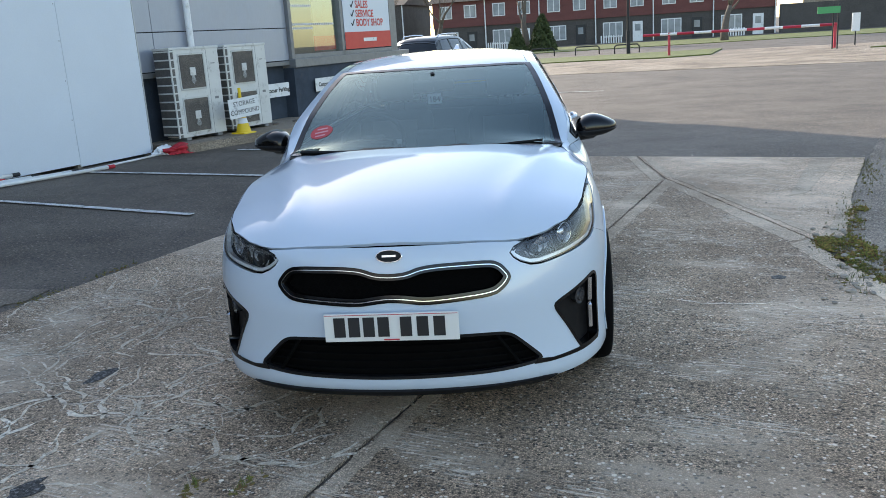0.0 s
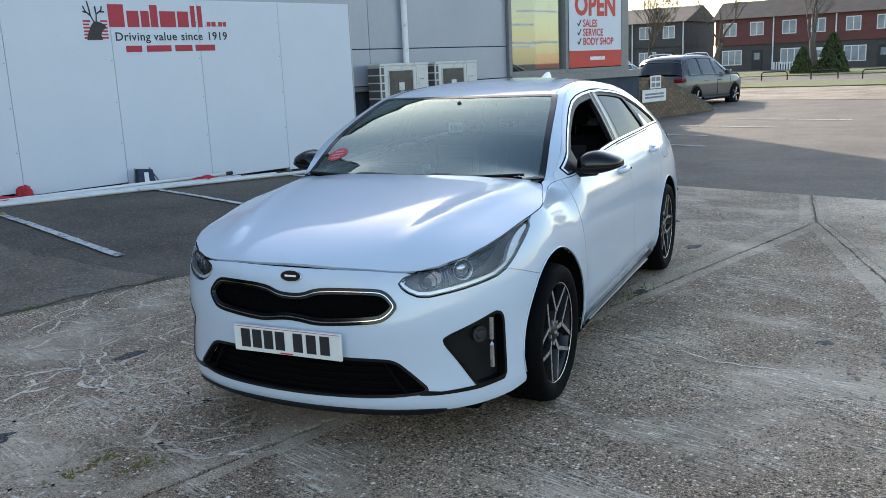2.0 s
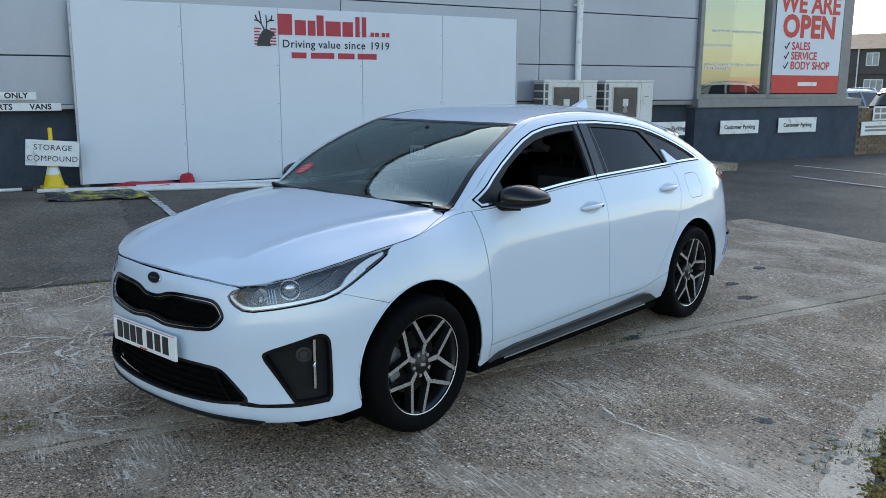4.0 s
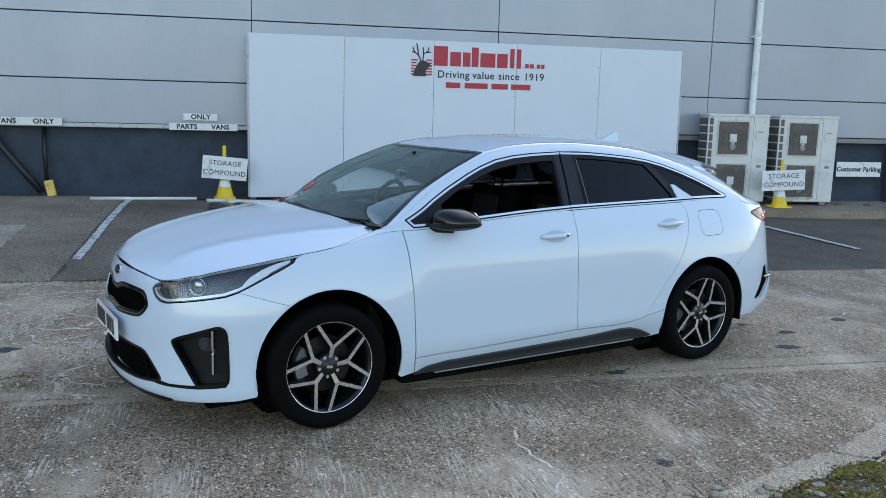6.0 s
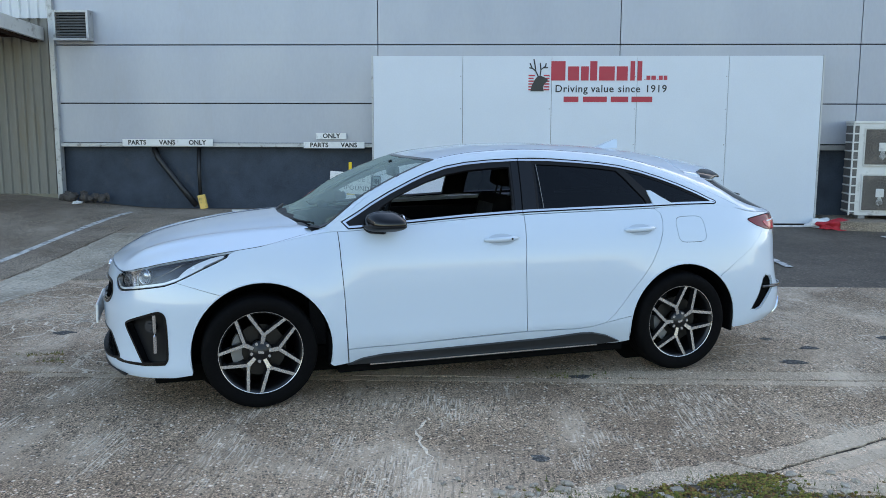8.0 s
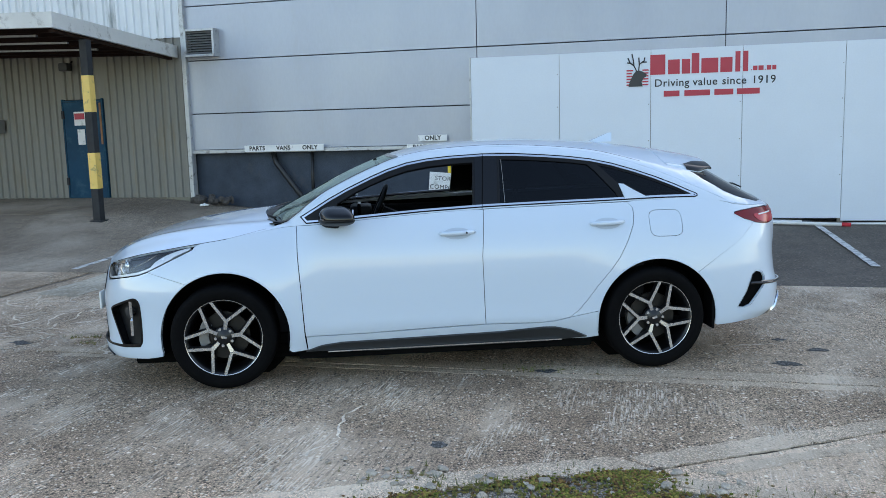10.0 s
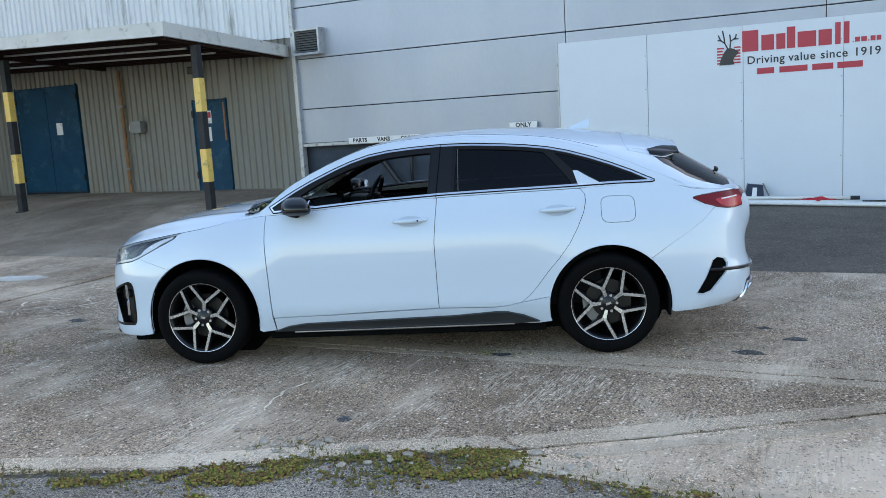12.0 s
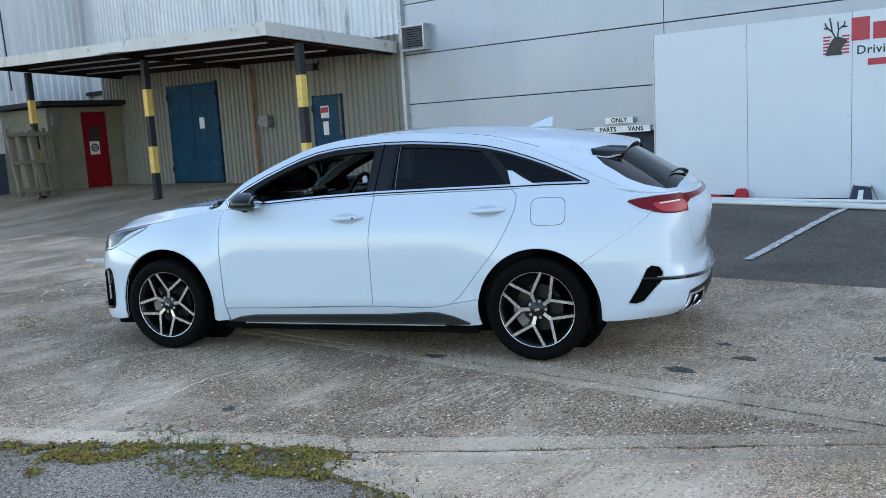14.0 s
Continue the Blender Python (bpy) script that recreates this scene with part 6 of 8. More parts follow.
def spoiler_z(x, y):
    """The spoiler carries the roof's line on over the rear window."""
    return top_z(x, min(y, SPOILER_FROM)) - (0.16 * (y - SPOILER_FROM) + 0.12 * (y - SPOILER_FROM) ** 2 if y > SPOILER_FROM else 0.0) + 0.003


SPOILER_SIDE = curve([(1.40, 0.515), (1.50, 0.512), (1.60, 0.500), (1.68, 0.480), (1.72, 0.455)])
spoiler = laid("roof_spoiler", mirrored([(0, 1.385), (0.25, 1.385), (0.45, 1.388)] + [(SPOILER_SIDE(y), y) for y in (1.40, 1.45, 1.50, 1.55, 1.60, 1.65, 1.69)] + [(0.44, 1.725), (0.3, 1.74), (0, 1.75)]), lambda x, y: Vector((x, y, spoiler_z(x, y))), PAINT, step=0.04, depth=0.02, inward=Vector((0, 0, -1)))
for s in (1, -1):
    for name, y0, y1, mat, note in (("spoiler_cheek", 1.40, 1.70, PAINT, ""), ("spoiler_end", 1.53, 1.735, GLOSS_BLACK, "gloss black spoiler end")):
        bm = bmesh.new()
        rows = []
        for y in np.linspace(y0, y1, 9):
            x = SPOILER_SIDE(y)
            high = Vector((x - 0.001, y, spoiler_z(x, y) - 0.002))
            foot = Vector((x + 0.035, y + 0.015, top_z(x + 0.035, y + 0.015) - 0.004))
            if y > 1.60:
                foot = high.lerp(foot, 1 - 0.75 * smooth01((y - 1.60) / 0.10))
            half_way = high.lerp(foot, 0.5) + Vector((0.008, 0, 0.004))
            if mat is PAINT:
                line = (high, half_way, foot, foot + Vector((-0.03, 0, -0.01)), high + Vector((-0.03, 0, -0.012)))
            else:
                wide = 0.09 * smooth01((y - 1.50) / 0.16)
                line = (Vector((x - wide, y, spoiler_z(x - wide, y) + 0.0025)), Vector((x - 0.5 * wide, y, spoiler_z(x - 0.5 * wide, y) + 0.004)), high + Vector((0.004, 0, 0.005)), half_way + Vector((0.004, 0, 0.002)), high.lerp(foot, 0.8) + Vector((0.004, 0, 0.0)))
            rows.append([bm.verts.new((s * p.x, p.y, p.z)) for p in line])
        for a, b in zip(rows, rows[1:]):
            for k in range(4):
                bm.faces.new((a[k], a[k + 1], b[k + 1], b[k]))
        bmesh.ops.recalc_face_normals(bm, faces=bm.faces)
        part(name, bm, mat, spoiler, note, smooth=True)
fin = bmesh.new()
prism(fin, [(0.0, 0.0), (0.17, 0.0), (0.178, 0.062), (0.15, 0.06), (0.09, 0.036), (0.03, 0.012)], 1.0, lambda u, v, w: Vector(((w - 0.5) * (0.055 * (1 - v / 0.075) + 0.006), 1.02 + u, 1.395 + v + 0.006)))
part("aerial_fin", fin, PAINT, car, "white shark-fin aerial")
part("rear_wiper", tube(bmesh.new(), [lift(0.0, 2.06, 0.016), lift(0.05, 2.045, 0.024), lift(0.16, 2.02, 0.022), lift(0.36, 1.99, 0.014)], [0.016, 0.011, 0.007, 0.004], 8), TRIM, car, smooth=True)

# cabin sides: white frame, trims and glass
def side_surface(y, z, off=0.0):
    return cabin(y, z, off)
ys = [-0.93, -0.85, -0.76, -0.65, -0.5, -0.4, -0.28, -0.15, 0.0, 0.2, 0.4, 0.6, 0.75, 0.89, 1.02, 1.16, 1.28, 1.41, 1.50]
DLO_TOP = [(y, DLO(y) - 0.004) for y in ys]
DLO_LOW = [(y, EDGE_Y(y) + 0.014) for y in (1.53, 1.3, 1.0, 0.6, 0.2, -0.2, -0.6, -0.90)]
DAYLIGHT = DLO_TOP + [(1.528, 1.0765), (1.541, 1.0695), (1.541, 1.0635)] + DLO_LOW
outer = [(y, EDGE_Y(y) + (0.0005 if y < 1.45 else -0.003)) for y in (-1.0, -0.9, -0.6, -0.2, 0.2, 0.6, 1.0, 1.3, 1.5, 1.6, 1.7, 1.8, 1.88)] + [(y, rail_z(y) - 0.0005) for y in (1.88, 1.8, 1.7, 1.58, 1.5, 1.41, 1.28, 1.16, 1.02, 0.89, 0.75, 0.6, 0.4, 0.2, 0.0, -0.15, -0.28, -0.4, -0.5, -0.65, -0.76, -0.85, -0.93, -1.0)]
laid("side_frame", outer, side_surface, PAINT, holes=[grown(DAYLIGHT, 0.002)], step=0.04, depth=0.012, inward=Vector((-1, 0, 0)), both=True, turn=side_turn)
laid("window_trim", DAYLIGHT, lambda y, z: side_surface(y, z, 0.003), CHROME, holes=[grown(DAYLIGHT, -0.011)], step=0.03, depth=0.02, inward=Vector((-1, 0, 0)), both=True, label="bright window surround")

# black band laid on the frame to draw the dark gap outside the trim
laid("trim_seal", grown(DAYLIGHT, 0.0065), lambda y, z: side_surface(y, z, 0.0014), LINER, holes=[grown(DAYLIGHT, -0.002)], step=0.03, depth=0.004, inward=Vector((-1, 0, 0)), both=True, label="thin black band in place of the gap round the window trim")


def below_top(y, gap):
    return DLO(y) - 0.004 - gap


F_OPEN = [(-0.70, EDGE_Y(-0.70) + 0.028)] + [(-0.715, below_top(-0.715, 0.05))] + [(y, below_top(y, 0.042)) for y in (-0.6, -0.5, -0.4, -0.28, -0.15, 0.0, 0.1)] + [(0.135, below_top(0.135, 0.044)), (0.115, EDGE_Y(0.115) + 0.028), (-0.3, EDGE_Y(-0.3) + 0.028)]
R_OPEN = [(0.285, EDGE_Y(0.285) + 0.022), (0.305, below_top(0.305, 0.03))] + [(y, below_top(y, 0.03)) for y in (0.45, 0.6, 0.75, 0.86)] + [(0.905, 1.235), (1.02, 1.10), (1.04, EDGE_Y(1.04) + 0.022), (0.7, EDGE_Y(0.7) + 0.022)]
Q_OPEN = [(0.93, below_top(0.93, 0.026))] + [(y, below_top(y, 0.024)) for y in (1.02, 1.16, 1.28, 1.41)] + [(1.495, EDGE_Y(1.49) + 0.022), (1.22, EDGE_Y(1.22) + 0.022), (1.10, 1.145), (1.055, 1.145)]
laid("door_frame", grown(DAYLIGHT, -0.010), lambda y, z: side_surface(y, z, -0.004), TRIM, holes=[F_OPEN, R_OPEN, Q_OPEN], step=0.04, depth=0.025, inward=Vector((-1, 0, 0)), both=True, label="black window frame and pillars")
laid("rear_door_glass", grown(R_OPEN, 0.006), lambda y, z: side_surface(y, z, -0.012), PRIVACY, step=0.06, depth=0.0, inward=Vector((-1, 0, 0)), both=True, label="dark tinted rear door glass")
laid("quarter_glass", grown(Q_OPEN, 0.006), lambda y, z: side_surface(y, z, -0.008), PRIVACY, step=0.06, depth=0.0, inward=Vector((-1, 0, 0)), both=True)
laid("pillar_fin", [(1.045, 1.150), (1.075, 1.147), (1.13, 1.112), (1.205, 1.070), (1.235, EDGE_Y(1.23) + 0.016), (1.075, EDGE_Y(1.07) + 0.016)], lambda y, z: side_surface(y, z, 0.004), PAINT, step=0.03, depth=0.012, inward=Vector((-1, 0, 0)), both=True, label="white fin in the rear side window")
for y0, y1, y2, y3 in ((0.128, 0.1695, 0.200, 0.150), (0.1735, 0.268, 0.290, 0.204)):
    laid("pillar_cover", [(y0, EDGE_Y(y0) + 0.026), (y1, EDGE_Y(y1) + 0.026), (y2, below_top(y2, 0.014)), (y3, below_top(y3, 0.014))], lambda y, z: side_surface(y, z, -0.0015), GLOSS_BLACK, step=0.04, depth=0.003, inward=Vector((-1, 0, 0)), both=True, label="gloss black pillar cover")
for s in (1, -1):
    part("pillar_gap", tube(bmesh.new(), [(s * p.x, p.y, p.z) for p in (side_surface(0.1715 + 0.031 * u, EDGE_Y(0.17) + 0.002 + u * (DLO(0.2) - EDGE_Y(0.17)), 0.0028) for u in np.linspace(0, 1.0, 8))], 0.0022, 5), LINER, car)
part("window_bar", tube(bmesh.new(), [side_surface(0.315, z, 0.0) for z in (1.06, 1.2, 1.32)], 0.0016, 5), GREY, car)
far = laid("front_door_glass", grown(F_OPEN, 0.006), lambda y, z: Vector((-side_surface(y, z, -0.012)[0], y, z)), LENS, step=0.06, depth=0.0, inward=Vector((1, 0, 0)))

# door handles and mirrors
# body paint darkened to stand for the shade in the hollow behind each handle
HANDLE_SHADE = material("handle_shade_paint", (0.40, 0.46, 0.53), 0.35, vary=0.05)
for (y0, y1, z), leafs in (((-0.105, 0.115, 0.892), doors_f), ((0.828, 1.048, 0.918), doors_r)):
    for s, leaf in zip((1, -1), leafs):
        h = part("door_handle", tube(bmesh.new(), [skin(run_y(y) * s, z + 0.006 * u, 0.002 + 0.030 * math.sin(math.pi * min(1, max(0, u * 1.2 - 0.1))) ** 0.4) for u, y in ((k / 10, y0 + (y1 - y0) * k / 10) for k in range(11))], [0.008, 0.013, 0.014, 0.015, 0.015, 0.015, 0.015, 0.015, 0.014, 0.013, 0.008], 8), PAINT, leaf, smooth=True)
        cup = [(run_y((y0 + y1) / 2) + 0.085 * math.cos(t), z - 0.002 + 0.034 * math.sin(t)) for t in np.linspace(0, 6.2832, 25)[:-1]]
        laid("handle_cup", cup, (lambda a, zz, s=s: skin(a * s, zz, 0.0015)), HANDLE_SHADE, leaf, step=0.03, depth=0.0, inward=Vector((-s, 0, 0)))
        part("lock_dot", rod(bmesh.new(), skin(run_y(y1 - 0.055) * s, z + 0.005, 0.02), skin(run_y(y1 - 0.055) * s, z + 0.005, 0.0475), 0.006, n=8), TRIM, h) if leafs is doors_f else None


def build_mirror(s):
    base = part("wing_mirror", bmesh.new(), GLOSS_BLACK, car, "gloss black door mirror")
    for name, mat, keep in (("mirror_shell", GLOSS_BLACK, 1), ("mirror_lower_cover", TRIM, -1)):
        bm = bmesh.new()
        bmesh.ops.create_uvsphere(bm, u_segments=40, v_segments=24, radius=1.0)
        bmesh.ops.bisect_plane(bm, geom=bm.verts[:] + bm.edges[:] + bm.faces[:], plane_co=(0, 0, -0.06 * keep if keep > 0 else 0.0), plane_no=(0, 0, -keep), clear_outer=True)
        for v in bm.verts:
            x, y, z = (math.copysign(abs(c) ** 0.70, c) for c in v.co)
            narrow = 1.0 - 0.42 * smooth01((x + 0.25) / 1.25)
            back = 0.080 if y > 0 else 0.112
            high = 0.079 * z * narrow if z > 0 else 0.040 * z * (1.0 - 0.35 * smooth01(x))
            grow = 1.0 if keep > 0 else 1.02
            v.co = (s * (0.886 + 0.108 * x * grow), -0.70 + back * y * grow + 0.035 * x, 1.006 + high + 0.004 * x)
        if s < 0:
            bmesh.ops.reverse_faces(bm, faces=bm.faces)
        part(name, bm, mat, base, smooth=True)
    gl = bmesh.new()
    rod(gl, (s * 0.886, -0.620, 1.022), (s * 0.886, -0.612, 1.022), 1.0, n=28)
    for v in gl.verts:
        v.co = (s * 0.886 + (v.co.x - s * 0.886) * 0.070, v.co.y, 1.022 + (v.co.z - 1.022) * 0.042)
    part("mirror_glass", gl, CHROME, base)
    part("mirror_arm", tube(bmesh.new(), [(s * 0.735, -0.82, 0.982), (s * 0.80, -0.775, 0.976), (s * 0.868, -0.715, 0.977)], [0.030, 0.026, 0.026], 10), TRIM, base, smooth=True)
    return base


for s in (1, -1):
    build_mirror(s)


# wheels
def build_wheel():
    w = part("wheel", bmesh.new(), RUBBER, car, "alloy wheel with five machined double spokes")
    tyre = bmesh.new()
    lathe(tyre, [(0.226, 0.000), (0.234, 0.010), (0.246, 0.015), (0.266, 0.022), (0.287, 0.021), (0.304, 0.014), (0.3115, 0.000), (0.315, -0.012), (0.3185, -0.03), (0.319, -0.10), (0.3185, -0.17), (0.313, -0.195), (0.285, -0.21), (0.22, -0.20)], 72)
    part("tyre", tyre, RUBBER, w, smooth=True)
    treads = bmesh.new()
    for z in (-0.045, -0.085, -0.125, -0.16):
        lathe(treads, [(0.3197, z), (0.3197, z - 0.006)], 72)
    part("tread_groove", treads, LINER, w)
    rim = bmesh.new()
    lathe(rim, [(0.232, 0.003), (0.237, 0.006), (0.238, 0.000), (0.234, -0.004), (0.222, -0.006), (0.215, -0.03), (0.207, -0.06), (0.205, -0.17)], 72)
    part("rim", rim, ALLOY_DARK, w, smooth=True)
    edge = bmesh.new()
    lathe(edge, [(0.2275, 0.004), (0.231, 0.0065), (0.2375, 0.0065), (0.2385, 0.003)], 72)
    part("rim_edge", edge, MACHINED, w, smooth=True)

    def arm(p, q, w0, w1, z0, z1):
        """One limb of a spoke: a bright face over dark flanks."""
        p, q = Vector((*p, 0)), Vector((*q, 0))
        d = (q - p).normalized()
        n = Vector((-d.y, d.x, 0))
        face, flank = bmesh.new(), bmesh.new()
        a = [p + n * w0 + Vector((0, 0, z0)), p - n * w0 + Vector((0, 0, z0)), q - n * w1 + Vector((0, 0, z1)), q + n * w1 + Vector((0, 0, z1))]
        face.faces.new([face.verts.new(v) for v in a])
        bmesh.ops.recalc_face_normals(face, faces=face.faces)
        for f in face.faces:
            if f.normal.z < 0:
                f.normal_flip()
        b = [p + n * (w0 + 0.007) + Vector((0, 0, z0 - 0.035)), p - n * (w0 + 0.007) + Vector((0, 0, z0 - 0.035)), q - n * (w1 + 0.007) + Vector((0, 0, z1 - 0.03)), q + n * (w1 + 0.007) + Vector((0, 0, z1 - 0.03))]
        t = [flank.verts.new(v - Vector((0, 0, 0.0008))) for v in a]
        u = [flank.verts.new(v) for v in b]
        for k in range(4):
            flank.faces.new((t[k], t[(k + 1) % 4], u[(k + 1) % 4], u[k]))
        flank.faces.new(t)
        bmesh.ops.recalc_face_normals(flank, faces=flank.faces)
        return face, flank

    for k in range(5):
        turn = radians(90 + 72 * k)
        spoke = None
        c, s_ = math.cos(turn), math.sin(turn)
        rot = lambda x, y: (x * c - y * s_, x * s_ + y * c)
        limbs = [((0.036, 0.0), (0.112, 0.0), 0.009, 0.0135, -0.014, -0.0035)]
        for sg in (1, -1):
            limbs.append(((0.101, sg * 0.003), (0.2035, sg * 0.1025), 0.0088, 0.0088, -0.004, 0.002))
        for p, q, w0, w1, z0, z1 in limbs:
            face, flank = arm(rot(*p), rot(*q), w0, w1, z0, z1)
            if spoke is None:
                spoke = part("spoke", flank, ALLOY_DARK, w)
            else:
                part("spoke_flank", flank, ALLOY_DARK, spoke)
            part("spoke_face", face, MACHINED, spoke)
        a = turn + radians(36)
        part("wheel_nut", rod(bmesh.new(), (0.052 * math.cos(a), 0.052 * math.sin(a), -0.03), (0.052 * math.cos(a), 0.052 * math.sin(a), -0.008), 0.0105, 0.0095, 6), MACHINED, w)
    hub = bmesh.new()
    lathe(hub, [(0.062, -0.05), (0.066, -0.022), (0.060, -0.014), (0.038, -0.012), (0.031, -0.006), (0.0, -0.004)], 30)
    part("hub", hub, ALLOY_DARK, w, smooth=True)
    part("hub_emblem", boxed(-0.016, 0.016, -0.007, 0.007, -0.0055, -0.002), MACHINED, w)
    disc = bmesh.new()
    lathe(disc, [(0.06, -0.075), (0.145, -0.075), (0.147, -0.085), (0.145, -0.097), (0.06, -0.097)], 40)
    part("brake_disc", disc, DISC, w)
    bm = bmesh.new()
    prism(bm, arc(0, 0, 0.158, 150, 215, 8) + arc(0, 0, 0.100, 215, 150, 8), 0.05, lambda u, v, q: Vector((u, v, -0.11 + q)))
    part("brake_caliper", bm, GREY, w)
    return w


wheel = build_wheel()
OUTWARD = pose(0, 0, 0, 90, 0, 90)
wheel.matrix_basis = pose(0.862, -1.415, 0.319) @ OUTWARD @ pose(0, 0, 0, 0, 0, -10)
for x, y, spin, flip in ((0.862, 1.23, 19, 0), (-0.862, -1.415, 30, 180), (-0.862, 1.23, 50, 180)):
    copy_thing(wheel, pose(x, y, 0.319, 0, 0, flip) @ OUTWARD @ pose(0, 0, 0, 0, 0, spin))

# number plate and badge
plate = part("front_plate", boxed(-0.26, 0.26, -2.304, -2.292, 0.411, 0.522, 0.003), PLATE, car, "white number plate with dark bars")
part("plate_line", boxed(-0.257, 0.257, -2.3055, -2.304, 0.5165, 0.5185), STICKER, plate)
for k, x in enumerate((-0.222, -0.165, -0.108, -0.051, 0.036, 0.100, 0.164)):
    part("dark_bar", boxed(x, x + 0.044, -2.307, -2.304, 0.430, 0.508), INK, plate)
part("dealer_bar", boxed(-0.03, 0.03, -2.307, -2.304, 0.415, 0.420), STICKER, plate)
badge_at = skin(0, 0.726, 0.0)
LEAN = pose(*badge_at, 72, 0, 0)
def oval(rx, rz, z0, z1):
    bm = bmesh.new()
    lathe(bm, [(0.0, z0), (1.0, z0), (1.0, z1 - 0.0015), (0.95, z1), (0.0, z1)], 36, LEAN)
    inv = LEAN.inverted()
    for v in bm.verts:
        c = inv @ v.co
        v.co = LEAN @ Vector((c.x * rx, c.y * rz, c.z))
    return bm
emblem = part("front_badge", oval(0.052, 0.0255, -0.004, 0.008), CHROME, car, "oval badge with a plain bar")
part("badge_field", oval(0.0485, 0.0225, 0.008, 0.0095), TRIM, emblem)
part("badge_bar", boxed(-0.027, 0.027, -0.004, 0.004, 0.0095, 0.0105, m=LEAN), CHROME, emblem)

# wipers
for pts in (((-0.05, -1.200), (0.25, -1.192), (0.60, -1.098)), ((-0.62, -1.108), (-0.35, -1.178), (0.0, -1.204))):
    wip = part("wiper", tube(bmesh.new(), [lift(x, y, 0.013) for x, y in pts], [0.010, 0.009, 0.006], 6), TRIM, car)
    part("wiper_blade", tube(bmesh.new(), [lift(x, y + 0.025, 0.006) for x, y in (pts[0], pts[1], pts[2])], 0.004, 5), TRIM, wip)

# cabin
part("floor_tub", boxed(-0.74, 0.74, -1.1, 1.6, 0.24, 0.30), LINER, car)
part("parcel_shelf", boxed(-0.62, 0.62, 1.38, 2.0, 0.90, 0.93), SEAT, car)
for s in (1, -1):
    bm = boxed(s * 0.66, s * 0.745, -0.90, 1.2, 0.3, 0.955, 0.02)
    part("door_card", bm, SEAT, car)
part("head_lining", sheet(bmesh.new(), [(-0.55, -0.30), (0.55, -0.30), (0.58, 0.3), (0.60, 1.0), (0.52, 1.45), (-0.52, 1.45), (-0.60, 1.0), (-0.58, 0.3)], (), 0.15, lambda x, y: Vector((x, y, top_z(x, y) - 0.035))), SEAT_GREY, car)
dash = bmesh.new()
prism(dash, [(-1.12, 0.90), (-0.95, 0.955), (-0.70, 0.945), (-0.56, 0.90), (-0.54, 0.80), (-0.62, 0.55), (-0.62, 0.3), (-1.12, 0.3)], 1.40, lambda u, v, w: Vector((w - 0.70, u, v)))
part("dashboard", dash, SEAT, car)
part("binnacle", boxed(-0.52, -0.22, -0.66, -0.50, 0.90, 0.985, 0.03), TRIM, car)
part("screen_tablet", boxed(-0.10, 0.12, -0.60, -0.575, 0.92, 1.03, 0.01), GLOSS_BLACK, car)
part("centre_console", boxed(-0.12, 0.12, -0.6, 0.5, 0.3, 0.62, 0.04), SEAT, car)
steer = bmesh.new()
SW = pose(-0.37, -0.46, 0.95, 66, 0, 0)
tube(steer, [SW @ Vector((0.182 * math.cos(t), 0.178 * math.sin(t), 0)) for t in np.linspace(0, 6.2832, 33)], 0.016, 10)
sw = part("steering_wheel", steer, TRIM, car, "black leather steering wheel", smooth=True)
part("steering_boss", boxed(-0.07, 0.07, -0.055, 0.055, -0.04, 0.01, 0.02, m=SW), TRIM, sw)
for k, (x0, x1, y0, y1) in enumerate(((-0.17, -0.06, -0.012, 0.02), (0.06, 0.17, -0.012, 0.02), (-0.02, 0.02, -0.17, -0.05))):
    part("steering_spoke", boxed(x0, x1, y0, y1, -0.012, 0.004, 0.004, m=SW), GREY, sw)
part("steering_column", rod(bmesh.new(), SW @ Vector((0, 0, -0.03)), SW @ Vector((0, 0, -0.25)), 0.04), TRIM, sw)


def build_seat(x, y, wide, name="seat", recline=14):
    st = part(name, bmesh.new(), SEAT, car, "charcoal cloth seat with grey centre")
    part("cushion", boxed(x - wide, x + wide, y - 0.26, y + 0.26, 0.36, 0.54, 0.06), SEAT, st, smooth=True)
    b = Matrix.Translation((x, y + 0.24, 0.48)) @ pose(0, 0, 0, -recline)
    part("backrest", boxed(-wide, wide, -0.07, 0.07, 0.0, 0.60, 0.06, m=b), SEAT, st, smooth=True)
    part("back_panel", boxed(-wide * 0.6, wide * 0.6, -0.078, -0.06, 0.06, 0.52, 0.008, m=b), SEAT_GREY, st)
    for dx in (0,) if wide < 0.3 else (-0.38, 0.38):
        part("headrest", boxed(dx - 0.13, dx + 0.13, -0.055, 0.055, 0.66, 0.84, 0.045, m=b), SEAT, st, smooth=True)
        for e in (-0.05, 0.05):
            part("headrest_post", rod(bmesh.new(), b @ Vector((dx + e, 0, 0.58)), b @ Vector((dx + e, 0, 0.68)), 0.007, n=8), TRIM, st)


build_seat(0.37, 0.05, 0.25, "front_seat")
build_seat(-0.37, 0.05, 0.25, "front_seat")
build_seat(0.0, 0.95, 0.62, "rear_seat", 20)
mir = part("inside_mirror", boxed(-0.12, 0.12, -0.47, -0.43, 1.225, 1.295, 0.02), TRIM, car, smooth=True)
part("mirror_stem", rod(bmesh.new(), (0, -0.45, 1.29), (0, -0.47, 1.33), 0.012), TRIM, mir)
TAG = pose(0.014, -0.565, 1.195, 88, 0, 24)
tag = part("mirror_tag", boxed(-0.046, 0.046, -0.034, 0.034, -0.002, 0.0, m=TAG), TICKET, car, "white card tag numbered 184")
